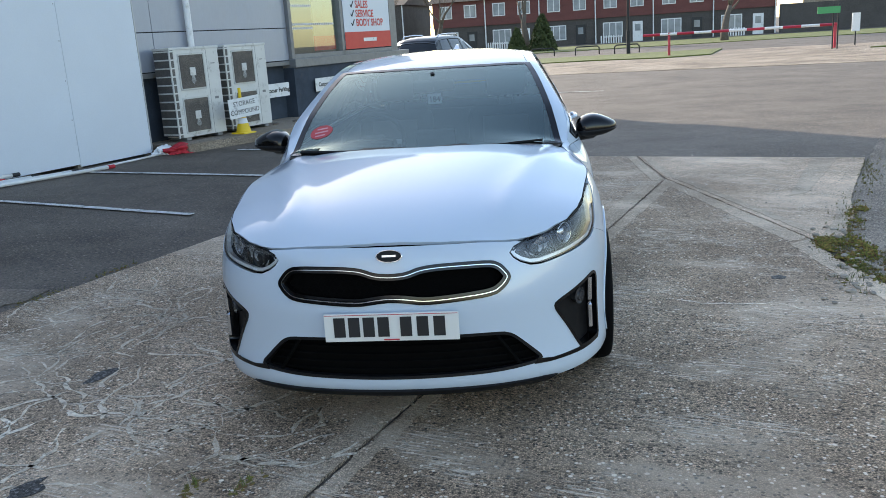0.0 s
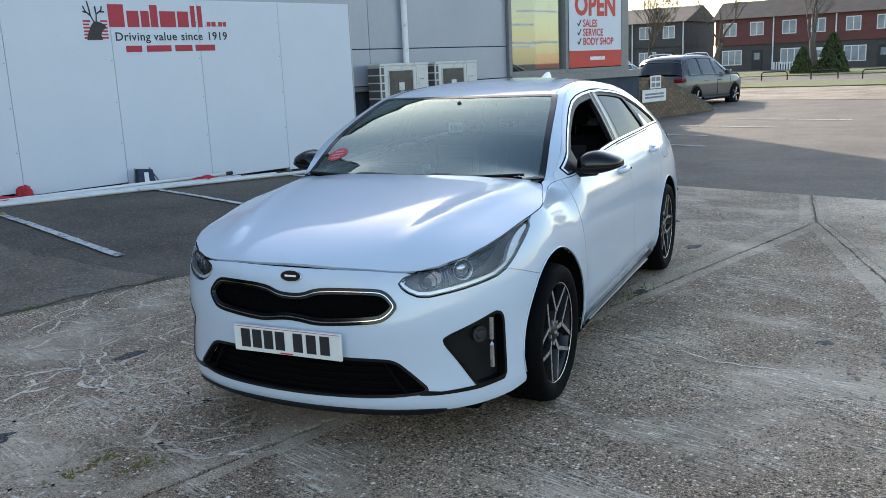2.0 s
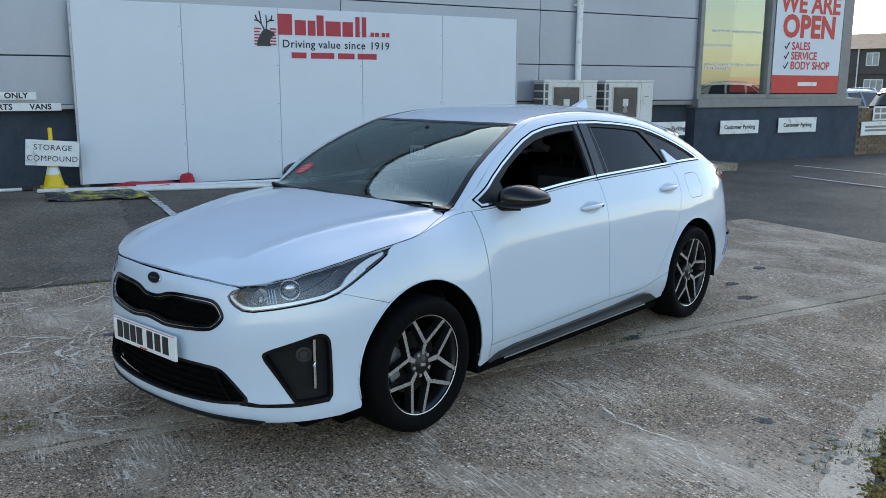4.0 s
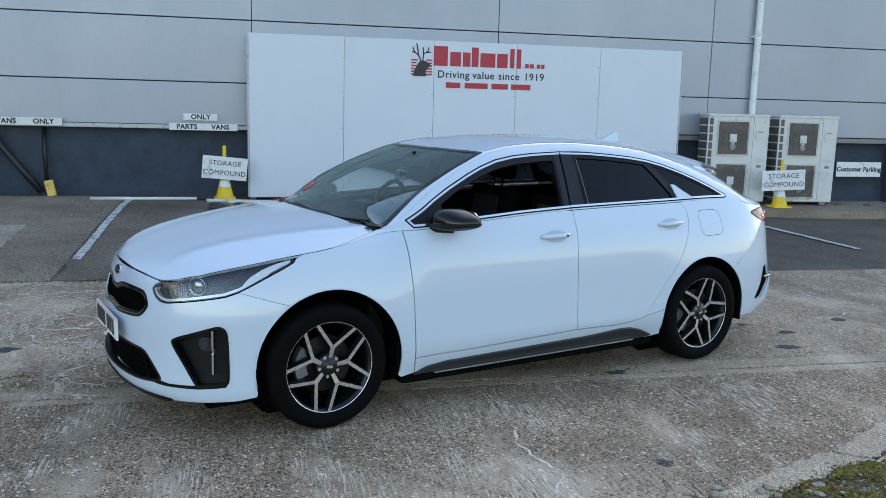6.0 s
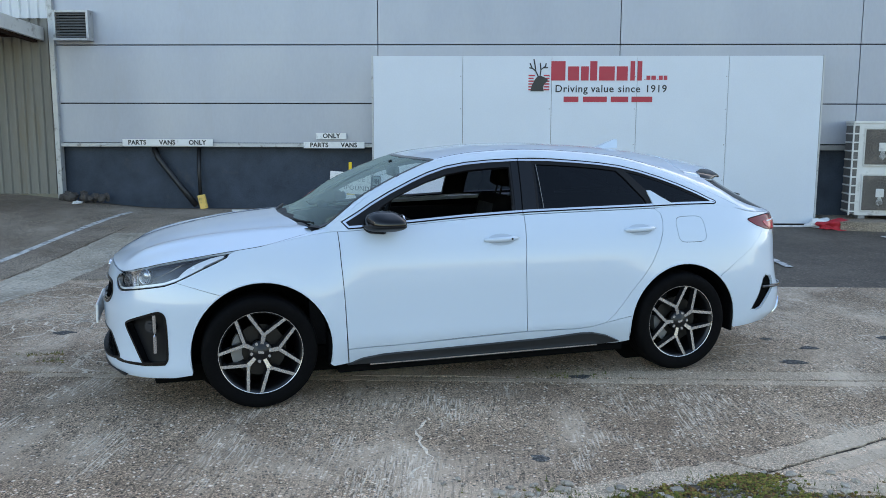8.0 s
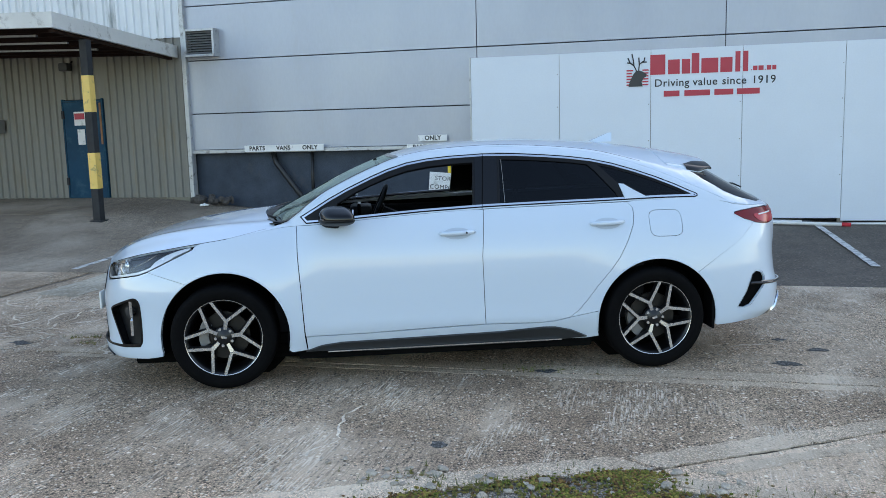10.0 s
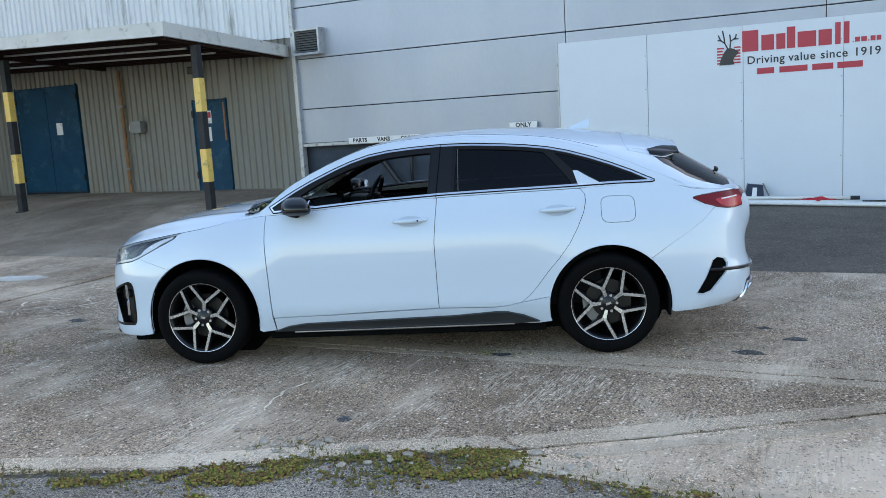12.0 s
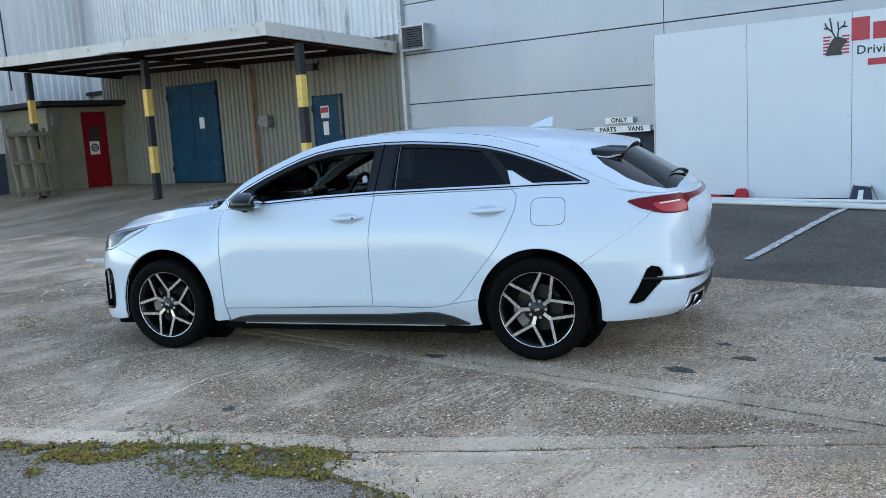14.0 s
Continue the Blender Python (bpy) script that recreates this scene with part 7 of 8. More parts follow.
for x0, x1, y0, y1 in ((-0.046, 0.046, 0.029, 0.034), (-0.046, 0.046, -0.034, -0.029), (-0.046, -0.041, -0.029, 0.029), (0.041, 0.046, -0.029, 0.029)):
    part("tag_border", boxed(x0, x1, y0, y1, 0.0, 0.001, m=TAG), INK, tag)
writing("184", 0.044, INK, tag, TAG @ pose(0, -0.004, 0.002), bold=0.001)
part("tag_string", rod(bmesh.new(), TAG @ Vector((0, 0.034, 0)), (0.0, -0.46, 1.25), 0.0015, n=5), TRIM, tag)
sticker = laid("red_sticker", [(-0.55 + 0.06 * math.cos(t), -0.93 + 0.045 * math.sin(t)) for t in np.linspace(0, 6.2832, 25)[:-1]], lambda x, y: lift(x, y, 0.003), STICKER, screen, step=0.04, depth=0.0, inward=Vector((0, 0, -1)), label="round red sticker on the windscreen")
for k, (x0, x1) in enumerate(((-0.025, 0.030), (-0.035, 0.036), (-0.032, 0.024))):
    y = -0.906 - 0.022 * k
    laid("pale_bar", [(-0.55 + x0, y), (-0.55 + x1, y), (-0.55 + x1, y - 0.009), (-0.55 + x0, y - 0.009)], lambda x, y: lift(x, y, 0.0045), PALE_PRINT, sticker, step=0.03, depth=0.0, inward=Vector((0, 0, -1)))


# ---- the white hoarding ----
def build_board():
    b = thing("hoarding", "white five-panel advertising hoarding in front of the cladding", "hoarding", YARD)
    seams = [0.0, 1.4, 2.78, 4.1, 5.5, 6.93]
    for k, (a, c) in enumerate(zip(seams, seams[1:])):
        p = part("board_panel", boxed(a + 0.003, c - 0.003, 0.0, 0.02, 0.2 if a < 1 else rise(a, 0) + 0.012, 2.61, 0.003), BOARD, b)
        for z in (0.7, 1.25, 1.8, 2.3):
            part("screw", rod(bmesh.new(), (c - 0.03, 0.002, z), (c - 0.03, -0.003, z), 0.008, n=6), GREY, p) if k < 4 else None
    for s in (0.05, 1.4, 2.78, 4.1, 5.5, 6.88):
        part("back_post", boxed(s - 0.04, s + 0.04, 0.022, 0.1, rise(s, 0) - 0.02, 2.58), TIMBER, b)
    part("edge_trim", boxed(6.93, 6.955, -0.004, 0.05, 0.04, 2.615), FLASHING, b)
    part("edge_trim", boxed(-0.025, 0.0, -0.004, 0.05, 0.2, 2.615), FLASHING, b)
    # dealer's mark as plain shapes: a dark figure on red bars, and red blocks for the name
    for i in range(6):
        part("red_bar", boxed(2.42, 2.50 + 0.02 * (i % 2), -0.004, 0.0, 2.085 + 0.043 * i, 2.107 + 0.043 * i), RED_PAINT, b)
        part("red_bar", boxed(2.655, 2.745, -0.004, 0.0, 2.085 + 0.043 * i, 2.107 + 0.043 * i), RED_PAINT, b)
    crest = bmesh.new()
    prism(crest, [(2.45, 2.07), (2.66, 2.07), (2.645, 2.13), (2.67, 2.19), (2.71, 2.215), (2.72, 2.25), (2.66, 2.29), (2.60, 2.31), (2.56, 2.30), (2.52, 2.25), (2.47, 2.15)], 0.006, lambda u, v, w: Vector((u, -w - 0.004, v)))
    part("dark_crest", crest, INK, b, "plain dark crest shape")
    for pts in ([(2.57, 2.3), (2.53, 2.38), (2.47, 2.43), (2.44, 2.5)], [(2.53, 2.38), (2.52, 2.46), (2.50, 2.56)], [(2.48, 2.42), (2.43, 2.43)], [(2.60, 2.31), (2.61, 2.40), (2.68, 2.45), (2.69, 2.5)], [(2.61, 2.40), (2.60, 2.5)], [(2.65, 2.43), (2.72, 2.43)]):
        part("crest_line", tube(bmesh.new(), [(u, -0.004, v) for u, v in pts], 0.009, 4), INK, b)
    for a, c, tall in ((2.77, 2.99, 1), (3.03, 3.20, 0), (3.23, 3.35, 0), (3.37, 3.48, 1), (3.51, 3.75, 0), (3.78, 3.95, 0), (3.99, 4.06, 1), (4.10, 4.17, 1)):
        part("name_block", boxed(a, c, -0.004, 0.0, 2.235, 2.53 if tall else 2.45), RED_PAINT, b, "plain red block of the dealer's mark")
    for a, c in ((4.21, 4.225), (4.24, 4.30), (4.315, 4.385), (4.40, 4.415), (4.43, 4.49), (4.505, 4.56)):
        part("name_block", boxed(a, c, -0.004, 0.0, 2.245, 2.31 if c - a > 0.03 else 2.26), RED_PAINT, b)
    for word, at in (("Driving", 3.086), ("value", 3.567), ("since", 3.980), ("1919", 4.393)):
        wall_text(word, 0.158, INK, b, at, -0.003, 2.105, bold=0.002, spread=1.09)
    for a, c in ((2.97, 3.20), (3.27, 3.64), (3.70, 3.97), (4.02, 4.34)):
        part("number_bar", boxed(a, c, -0.004, 0.0, 1.905, 1.99), RED_PAINT, b, "plain red bar in place of digits")
    return b


board = build_board()


def sign_strip(s0, s1, z0, z1, d, words, label, category="sign"):
    p = thing("sign_board", label, category, YARD)
    part("sign_plate", boxed(s0, s1, d, d + 0.012, z0, z1, 0.002), WHITE, p)
    for word, s, size in words:
        wall_text(word, size, INK, p, s, d - 0.002, (z0 + z1) / 2, bold=0.0035, spread=1.05)
    return p


sign_strip(-4.09, -2.62, 1.205, 1.315, 0.19, (("PARTS", -3.85, 0.10), ("VANS", -3.36, 0.10), ("ONLY", -2.87, 0.10)), "white strip sign reading parts vans only")
sign_strip(-1.15, -0.17, 1.175, 1.275, 0.19, (("PARTS", -0.9, 0.10), ("VANS", -0.42, 0.10)), "white strip sign reading parts vans")
sign_strip(-0.95, -0.46, 1.32, 1.42, 0.19, (("ONLY", -0.7, 0.10),), "small white sign reading only")
for s0, s1, z0, z1 in ((10.09, 10.99, 0.58, 0.84), (11.95, 13.05, 0.57, 0.84), (13.65, 14.84, 0.56, 0.87)):
    sign_strip(s0, s1, z0, z1, 0.1, (("Customer Parking", (s0 + s1) / 2, 0.115),), "white customer parking sign on the plinth")
s = sign_strip(16.42, 17.58, 0.43, 0.74, 0.12, (), "white sign with grey print on the brick wall")
for z in (0.52, 0.6):
    part("print_bar", boxed(16.55, 17.45, 0.114, 0.12, z, z + 0.045), GREY, s)
s = sign_strip(16.8, 17.32, 0.76, 1.08, 0.12, (), "small white framed sign on the brick wall")
for a, c in ((16.85, 17.03), (17.08, 17.27)):
    for z in (0.80, 0.94):
        part("print_field", boxed(a, c, 0.114, 0.12, z, z + 0.10), GREY, s)


# ---- outdoor units ----
GRIME = material("grimy_fan_mouth", (0.115, 0.098, 0.084), 0.7, vary=0.25, scale=3, fine=0.15, fine_scale=40, wear=(0.20, 0.165, 0.135), wear_amount=0.35, wear_scale=4)
GRILL_WIRE = material("dusty_guard_wire", (0.17, 0.155, 0.14), 0.6, vary=0.15, scale=10)


def build_ac(m):
    u = thing("outdoor_unit", "tall white twin-fan air-conditioning outdoor unit", "air conditioner", m, "outdoor units on the wall side slab")
    W, D, H = 1.06, 0.38, 1.48
    body = part("case", boxed(0.09, W, 0, D, 0.05, H, 0.012), AC_WHITE, u)
    part("top_cap", boxed(0.0, W + 0.01, -0.012, D + 0.01, H - 0.03, H + 0.012, 0.01), AC_WHITE, u)
    part("coil", boxed(0.015, 0.09, 0.01, D, 0.08, H - 0.03), FINS, u)
    for i in range(11):
        z = 0.1 + (H - 0.16) * i / 10
        part("side_bar", boxed(0.0, 0.1, -0.004, D * 0.95, z, z + 0.022, 0.003), AC_WHITE, u)
    part("corner_post", boxed(0.0, 0.022, -0.004, 0.02, 0.05, H - 0.02, 0.003), AC_WHITE, u)
    for x in (0.15, 0.85):
        part("foot", boxed(x, x + 0.1, 0.0, D, 0.0, 0.05, 0.004), GREY, u)
    for zc in (0.40, 1.10):
        g = part("fan_guard", boxed(0.16, 0.71, -0.012, -0.001, zc - 0.29, zc + 0.29, 0.02), AC_WHITE, u)
        part("fan_recess", boxed(0.185, 0.685, -0.016, -0.012, zc - 0.265, zc + 0.265, 0.012), GRIME, g)
        for r in (0.06, 0.10, 0.14, 0.18, 0.22, 0.25):
            part("guard_ring", tube(bmesh.new(), [(0.435 + r * math.cos(t), -0.022, zc + r * math.sin(t)) for t in np.linspace(0, 6.2832, 29)], 0.0018, 4), GRILL_WIRE, g)
        for k in range(7):
            t = -1.5708 + 0.10 * (k - 3)
            part("pale_wire", tube(bmesh.new(), [(0.435 + r * math.cos(t), -0.027, zc + r * math.sin(t)) for r in (0.05, 0.12, 0.20 - 0.012 * abs(k - 3))], 0.0028, 4), AC_WHITE, g)
        for k in range(24):
            t = 6.2832 * k / 24
            part("guard_spoke", tube(bmesh.new(), [(0.435 + r * math.cos(t), -0.025, zc + r * math.sin(t)) for r in (0.05, 0.255)], 0.0016, 4), GRILL_WIRE, g)
        part("fan_boss", boxed(0.375, 0.495, -0.034, -0.02, zc - 0.065, zc + 0.065, 0.008), AC_WHITE, g)
    part("service_line", boxed(0.785, 0.79, -0.002, 0.001, 0.06, H - 0.04), GREY, u)
    part("rating_mark", boxed(0.87, 0.96, -0.003, 0.0, H - 0.28, H - 0.265), GREY, u)
    part("pull_handle", boxed(0.88, 0.96, -0.004, 0.0, 0.62, 0.66), GREY, u)
    return u


build_ac(YARD @ pose(7.36, -0.22, 0.13, 0, 0, -6))
build_ac(YARD @ pose(8.62, -0.30, 0.13, 0, 0, -4))
step = structure(thing("kerb_slab", "raised concrete slab along the wall's foot", "kerb", YARD), "raised concrete slab along the wall's foot", "kerb")
bm = bmesh.new()
prism(bm, [(7.1, 0.4), (7.1, -0.62), (7.7, -0.75), (9.3, -1.12), (11.2, -1.08), (11.25, 0.4)], 0.15, lambda u, v, w: Vector((u, v, w - 0.03)))
part("slab_body", bm, OLD_CONCRETE, step)
for x in (9.9, 10.4, 11.0):
    bm = bmesh.new()
    bmesh.ops.create_icosphere(bm, subdivisions=2, radius=0.05, matrix=pose(x, -0.3 - 0.2 * (x - 10), 0.13) @ Matrix.Diagonal((1.8, 1, 0.5, 1)))
    part("leaf_litter", bm, BARK, step)


def build_cone(s, o, z, turn, label, lean, wide=0.37):
    c = thing("sign_cone", label, "cone sign", YARD @ pose(s, -o, z, 0, 0, turn), "storage signs on yellow cones")
    bm = bmesh.new()
    bmesh.ops.create_cone(bm, cap_ends=True, segments=4, radius1=0.215, radius2=0.205, depth=0.035, matrix=pose(0, 0, 0.0175, 0, 0, 45))
    part("cone_base", bm, YELLOW_PLASTIC, c)
    bm = bmesh.new()
    lathe(bm, [(0.13, 0.035), (0.125, 0.06), (0.085, 0.20), (0.05, 0.36), (0.028, 0.62), (0.026, 0.78), (0.0, 0.785)], 18)
    part("cone_body", bm, YELLOW_PLASTIC, c, smooth=True)
    bm = bmesh.new()
    lathe(bm, [(0.092, 0.185), (0.066, 0.285), (0.06, 0.285)], 18)
    part("white_collar", bm, WHITE, c, smooth=True)
    hung = pose(0, 0, 0.46, 0, lean, 0)
    p = part("sign_plate", boxed(-wide, wide, -0.085, -0.075, -0.165, 0.165, 0.004, m=hung), WHITE, c, "white storage compound sign")
    for word, zz in (("STORAGE", 0.068), ("COMPOUND", -0.072)):
        writing(word, 0.116 * wide / 0.37, INK, p, hung @ pose(0, -0.0865, zz, 90, 0, 0), spread=1.06)
    return c


build_cone(8.55, 0.58, 0.11, -6, "yellow cone carrying a white storage compound sign by the outdoor units", -3)
build_cone(-0.36, 0.12, 0.186, 4, "yellow cone carrying a white storage compound sign by the hoarding", 5, 0.32)

# ---- clutter at the hoarding's foot ----
POLE = material("white_pole_plastic", (0.72, 0.72, 0.70), 0.35, vary=0.08, scale=4, wear=(0.3, 0.29, 0.27), wear_amount=0.2)
RED_CLOTH = material("red_cloth", (0.45, 0.018, 0.03), 0.7, vary=0.2, scale=9)
YELLOW_CLOTH = material("yellow_cloth", (0.50, 0.42, 0.05), 0.75, vary=0.2, scale=7, wear=(0.03, 0.03, 0.045), wear_amount=0.95, wear_scale=4)
BLUE_CLOTH = material("dark_blue_canvas", (0.016, 0.026, 0.055), 0.7, vary=0.2, scale=9)
for s0, o0, s1, o1, r in ((-0.6, 0.62, 4.35, 0.34, 0.028), (-0.3, 0.80, 4.9, 0.46, 0.028), (0.6, 0.48, 4.2, 0.18, 0.025), (2.6, 0.66, 5.4, 0.62, 0.025), (-2.2, 0.32, -0.75, 0.30, 0.022), (5.3, 0.45, 6.9, 0.30, 0.015)):
    a, b = yard(s0, o0, r), yard(s1, o1, r + (0.05 if s0 == 0.6 else 0))
    pole = thing("flag_pole", "white plastic flag pole lying on the ground", "pole", None, "poles at the hoarding's foot")
    part("pole", rod(bmesh.new(), a, b, r, n=12), POLE, pole, smooth=True)
    part("pole_end", rod(bmesh.new(), b, b + (b - a).normalized() * 0.12, r * 1.12, n=12), STEEL_POST if s0 < 2 else RED_CLOTH, pole)


def heap(name, label, category, s, o, size, mat, seed):
    bm = bmesh.new()
    bmesh.ops.create_icosphere(bm, subdivisions=4, radius=1.0)
    for v in bm.verts:
        d = 1 + 0.45 * noise.noise(v.co * 1.7 + Vector((seed, 0, 0))) + 0.25 * noise.noise(v.co * 4.1 + Vector((0, seed, 0)))
        v.co = Vector((v.co.x * size[0], v.co.y * size[1], max(-0.2, v.co.z) * size[2])) * d
    return tagged(part(name, bm, mat, None, m=Matrix.Translation(yard(s, o, 0.02)) @ pose(0, 0, 0, 0, 0, 71), smooth=True), label, category)


heap("crumpled_cloth", "crumpled red cloth banner by the outdoor unit", "cloth", 7.12, 0.42, (0.30, 0.18, 0.11), RED_CLOTH, 3)
heap("crumpled_cloth", "crumpled white cloth banner by the outdoor unit", "cloth", 6.98, 0.22, (0.22, 0.12, 0.10), WHITE, 8)
heap("crumpled_cloth", "crumpled red cloth under the poles", "cloth", 0.75, 0.35, (0.45, 0.14, 0.05), RED_CLOTH, 5)
heap("crumpled_cloth", "crumpled red cloth beside the poles", "cloth", 3.75, 0.28, (0.25, 0.10, 0.06), RED_CLOTH, 11)
heap("crumpled_cloth", "crumpled red cloth at the pole's end", "cloth", 1.35, 0.12, (0.10, 0.08, 0.14), RED_CLOTH, 14)
heap("paper_scrap", "crumpled scrap of white paper on the tarmac", "litter", -4.70, 0.22, (0.07, 0.05, 0.035), WHITE, 19)
tagged(part("flag", sheet(bmesh.new(), ragged([(-0.5, 0.75), (0.45, 0.65), (0.62, 1.4), (0.1, 1.5), (-0.55, 1.38)], 0.04, 0.2, 21), (), 0.08, lambda s, o: yard(s, o, 0.03 + 0.03 * noise.noise((s * 5, o * 5, 2.0))), lambda s, o: Vector((0, 0, -0.015))), YELLOW_CLOTH, smooth=True), "yellow printed flag lying flat on the tarmac", "flag")
crate = thing("folding_stand", "dark blue folding stand leaning on the hoarding", "stand", YARD @ pose(2.95, -0.12, rise(2.95, 0.12)))
bm = bmesh.new()
prism(bm, [(-0.15, 0.0), (0.12, 0.0), (0.10, 0.23), (-0.10, 0.25)], 0.10, lambda u, v, w: Vector((u, -0.02 - w + 0.2 * v, v)))
part("canvas_body", bm, BLUE_CLOTH, crate)
bm = bmesh.new()
prism(bm, [(-0.05, 0.02), (0.02, 0.02), (0.03, 0.20), (-0.03, 0.20)], 0.004, lambda u, v, w: Vector((u, -0.121 - w + 0.2 * v, v)))
part("pale_panel", bm, WHITE, crate, "pale panel on the canvas")
part("leg", rod(bmesh.new(), (0.22, -0.06, 0.01), (0.10, 0.02, 0.25), 0.010), GREY, crate)
part("leg", rod(bmesh.new(), (-0.17, -0.05, 0.01), (-0.11, 0.02, 0.26), 0.010), GREY, crate)

hose = thing("wall_hose", "black hoses hanging on the dark plinth", "hose", YARD)
part("hose_run", tube(bmesh.new(), [(-3.64, 0.36, 1.19), (-3.55, 0.30, 1.0), (-3.2, 0.28, 0.55), (-2.95, 0.26, 0.24)], 0.05), BLACK, hose, smooth=True)
part("hose_run", tube(bmesh.new(), [(-2.9, 0.36, 1.19), (-2.9, 0.32, 0.8), (-2.88, 0.28, 0.4)], 0.03), BLACK, hose, smooth=True)
part("yellow_guard", boxed(-0.06, 0.06, -0.03, 0.03, -0.11, 0.12, 0.01, m=pose(-2.82, 0.2, 0.30, 0, -12, 0)), YELLOW, hose, "yellow painted guard at the hose's foot")
rubble = thing("rubble_heap", "low heap of broken grey rubble at the wall's foot", "rubble", YARD)
rnd = random.Random(12)
for k in range(26):
    bm = bmesh.new()
    bmesh.ops.create_icosphere(bm, subdivisions=1, radius=rnd.uniform(0.04, 0.10))
    for v in bm.verts:
        v.co *= rnd.uniform(0.75, 1.2)
    part("rubble_piece", bm, DARK_BRICK, rubble, m=pose(-4.75 + rnd.uniform(-0.4, 0.45), 0.24 - rnd.uniform(0, 0.25), 0.32 + rnd.uniform(0, 0.12), rnd.uniform(0, 90), 0, rnd.uniform(0, 180)))

# ---- ground details ----
BAND = weathered_concrete("smooth_pale_concrete", (0.60, 0.47, 0.345), (0.95, 0.84, 0.68), (0.16, 0.125, 0.09), 0.45, 1.0, 0.5, 0.75, 70, even=0.30)
GRIT = ground_material("dark_grit", (0.06, 0.055, 0.05), (0.22, 0.21, 0.2), (0.012, 0.012, 0.012), 0.8, 120)
for k, (pts) in enumerate(([(-1.5, 8.4 - 0.14), (5.0, 8.4 - 0.18), (5.1, 8.4 - 0.014), (-1.5, 8.4 - 0.014)], [(-1.2, 8.4 + 0.014), (5.16, 8.4 + 0.014), (4.9, 8.4 + 0.13), (2.0, 8.4 + 0.10), (-1.2, 8.4 + 0.09)], [(5.1, 8.47), (2.9, 9.82), (2.75, 9.72), (4.9, 8.45)], [(2.7, 9.72), (2.85, 9.83), (2.3, 10.03), (1.5, 10.47), (0.5, 10.82), (0.5, 10.68), (1.4, 10.34), (2.2, 9.93)], [(5.3, 8.43), (5.45, 8.45), (3.15, 9.86), (3.02, 9.84)], [(4.4, 9.6), (4.6, 9.75), (6.6, 9.95), (6.6, 9.7)], [(5.16, 8.385), (6.68, 7.765), (6.66, 7.66), (5.05, 8.30)], [(5.26, 8.41), (6.68, 7.82), (6.66, 7.93), (5.36, 8.47)], [(2.80, 9.99), (2.86, 9.90), (3.05, 9.93), (3.5, 9.99), (4.3, 10.0), (4.3, 10.06), (3.6, 10.08), (3.05, 10.03)])):
    slab("pale_band", ragged(pts, 0.012, 0.04, 40 + k), 0.0014 + 0.00035 * k, BAND, pavement, step=0.3, thick=0.008)
for k, (s, o, r) in enumerate(((1.85, 9.71, 0.085), (3.92, 7.62, 0.085), (3.70, 7.36, 0.06), (3.68, 7.99, 0.11), (2.2, 8.37, 0.10), (-2.15, 9.45, 0.08), (-1.55, 7.38, 0.11), (-1.8, 8.2, 0.14), (-0.6, 6.75, 0.12), (4.6, 7.3, 0.10), (-2.4, 7.9, 0.05))):
    rnd = random.Random(60 + k)
    ring = [(s + r * (0.3 + 0.6 * rnd.random()) * 1.2 * math.cos(t), o + r * (0.3 + 0.6 * rnd.random()) * 0.7 * math.sin(t)) for t in np.linspace(0, 6.2832, 15)[:-1]]
    slab("pot_hole", ring, 0.003, GRIT, pavement, "shallow dark hole filled with grit" if k == 0 else "", step=0.06, thick=0.002)

# white spill on the slab before the canopy
SPILL = ground_material("white_spill", (0.72, 0.70, 0.66), (0.85, 0.84, 0.81), (0.35, 0.31, 0.26), 0.3, 120, 0.5)
slab("paint_spill", ragged([(-4.95, 6.62), (-4.7, 6.48), (-4.35, 6.44), (-4.12, 6.52), (-4.18, 6.70), (-4.45, 6.80), (-4.8, 6.76)], 0.035, 0.06, 71), 0.004, SPILL, pavement, "faded white paint spill", step=0.1, thick=0.002)
# pale root-like scratches in the concrete
SCRATCH = ground_material("scraped_concrete", (0.86, 0.74, 0.59), (1.0, 0.92, 0.78), (0.30, 0.25, 0.20), 0.35, 120, 0.2)
bm = bmesh.new()
rnd = random.Random(77)
for k in range(170):
    s, o = rnd.uniform(-3.2, 0.6), rnd.uniform(5.4, 8.3)
    if k > 162:
        s, o = rnd.uniform(1.0, 6.4), rnd.uniform(5.6, 9.3)
    t = t0 = rnd.choice((0.2, 1.3, -0.6)) + rnd.uniform(-0.5, 0.5)
    prev = None
    for j in range(rnd.randint(6, 20)):
        w = 0.0095 * (1 - j / 24) * rnd.uniform(-0.2, 1.9)
        w = max(w, 0.0008)
        c, n = (s, o), (-math.sin(t), math.cos(t))
        cur = [bm.verts.new(yard(c[0] + n[0] * w, c[1] + n[1] * w, 0.0022)), bm.verts.new(yard(c[0] - n[0] * w, c[1] - n[1] * w, 0.0022))]
        if prev:
            bm.faces.new((prev[0], prev[1], cur[1], cur[0]))
        prev = cur
        t = t0 + 0.6 * (t - t0) + rnd.uniform(-0.6, 0.6)
        s, o = s + 0.055 * math.cos(t), o + 0.055 * math.sin(t)
bmesh.ops.recalc_face_normals(bm, faces=bm.faces)
tagged(part("surface_scratch", bm, SCRATCH, pavement), "pale root-like scratches in the concrete", "", "", "stuff")

def unit_ball():
    bm = bmesh.new()
    bmesh.ops.create_icosphere(bm, subdivisions=1, radius=1.0)
    bm.verts.index_update()
    out = [v.co.copy() for v in bm.verts], [tuple(v.index for v in f.verts) for f in bm.faces]
    bm.free()
    return out


BALL = unit_ball()


def joined(name, verts, faces, mat):
    me = bpy.data.meshes.new(name)
    me.from_pydata(verts, [], faces)
    me.materials.append(mat)
    return new(name, me)


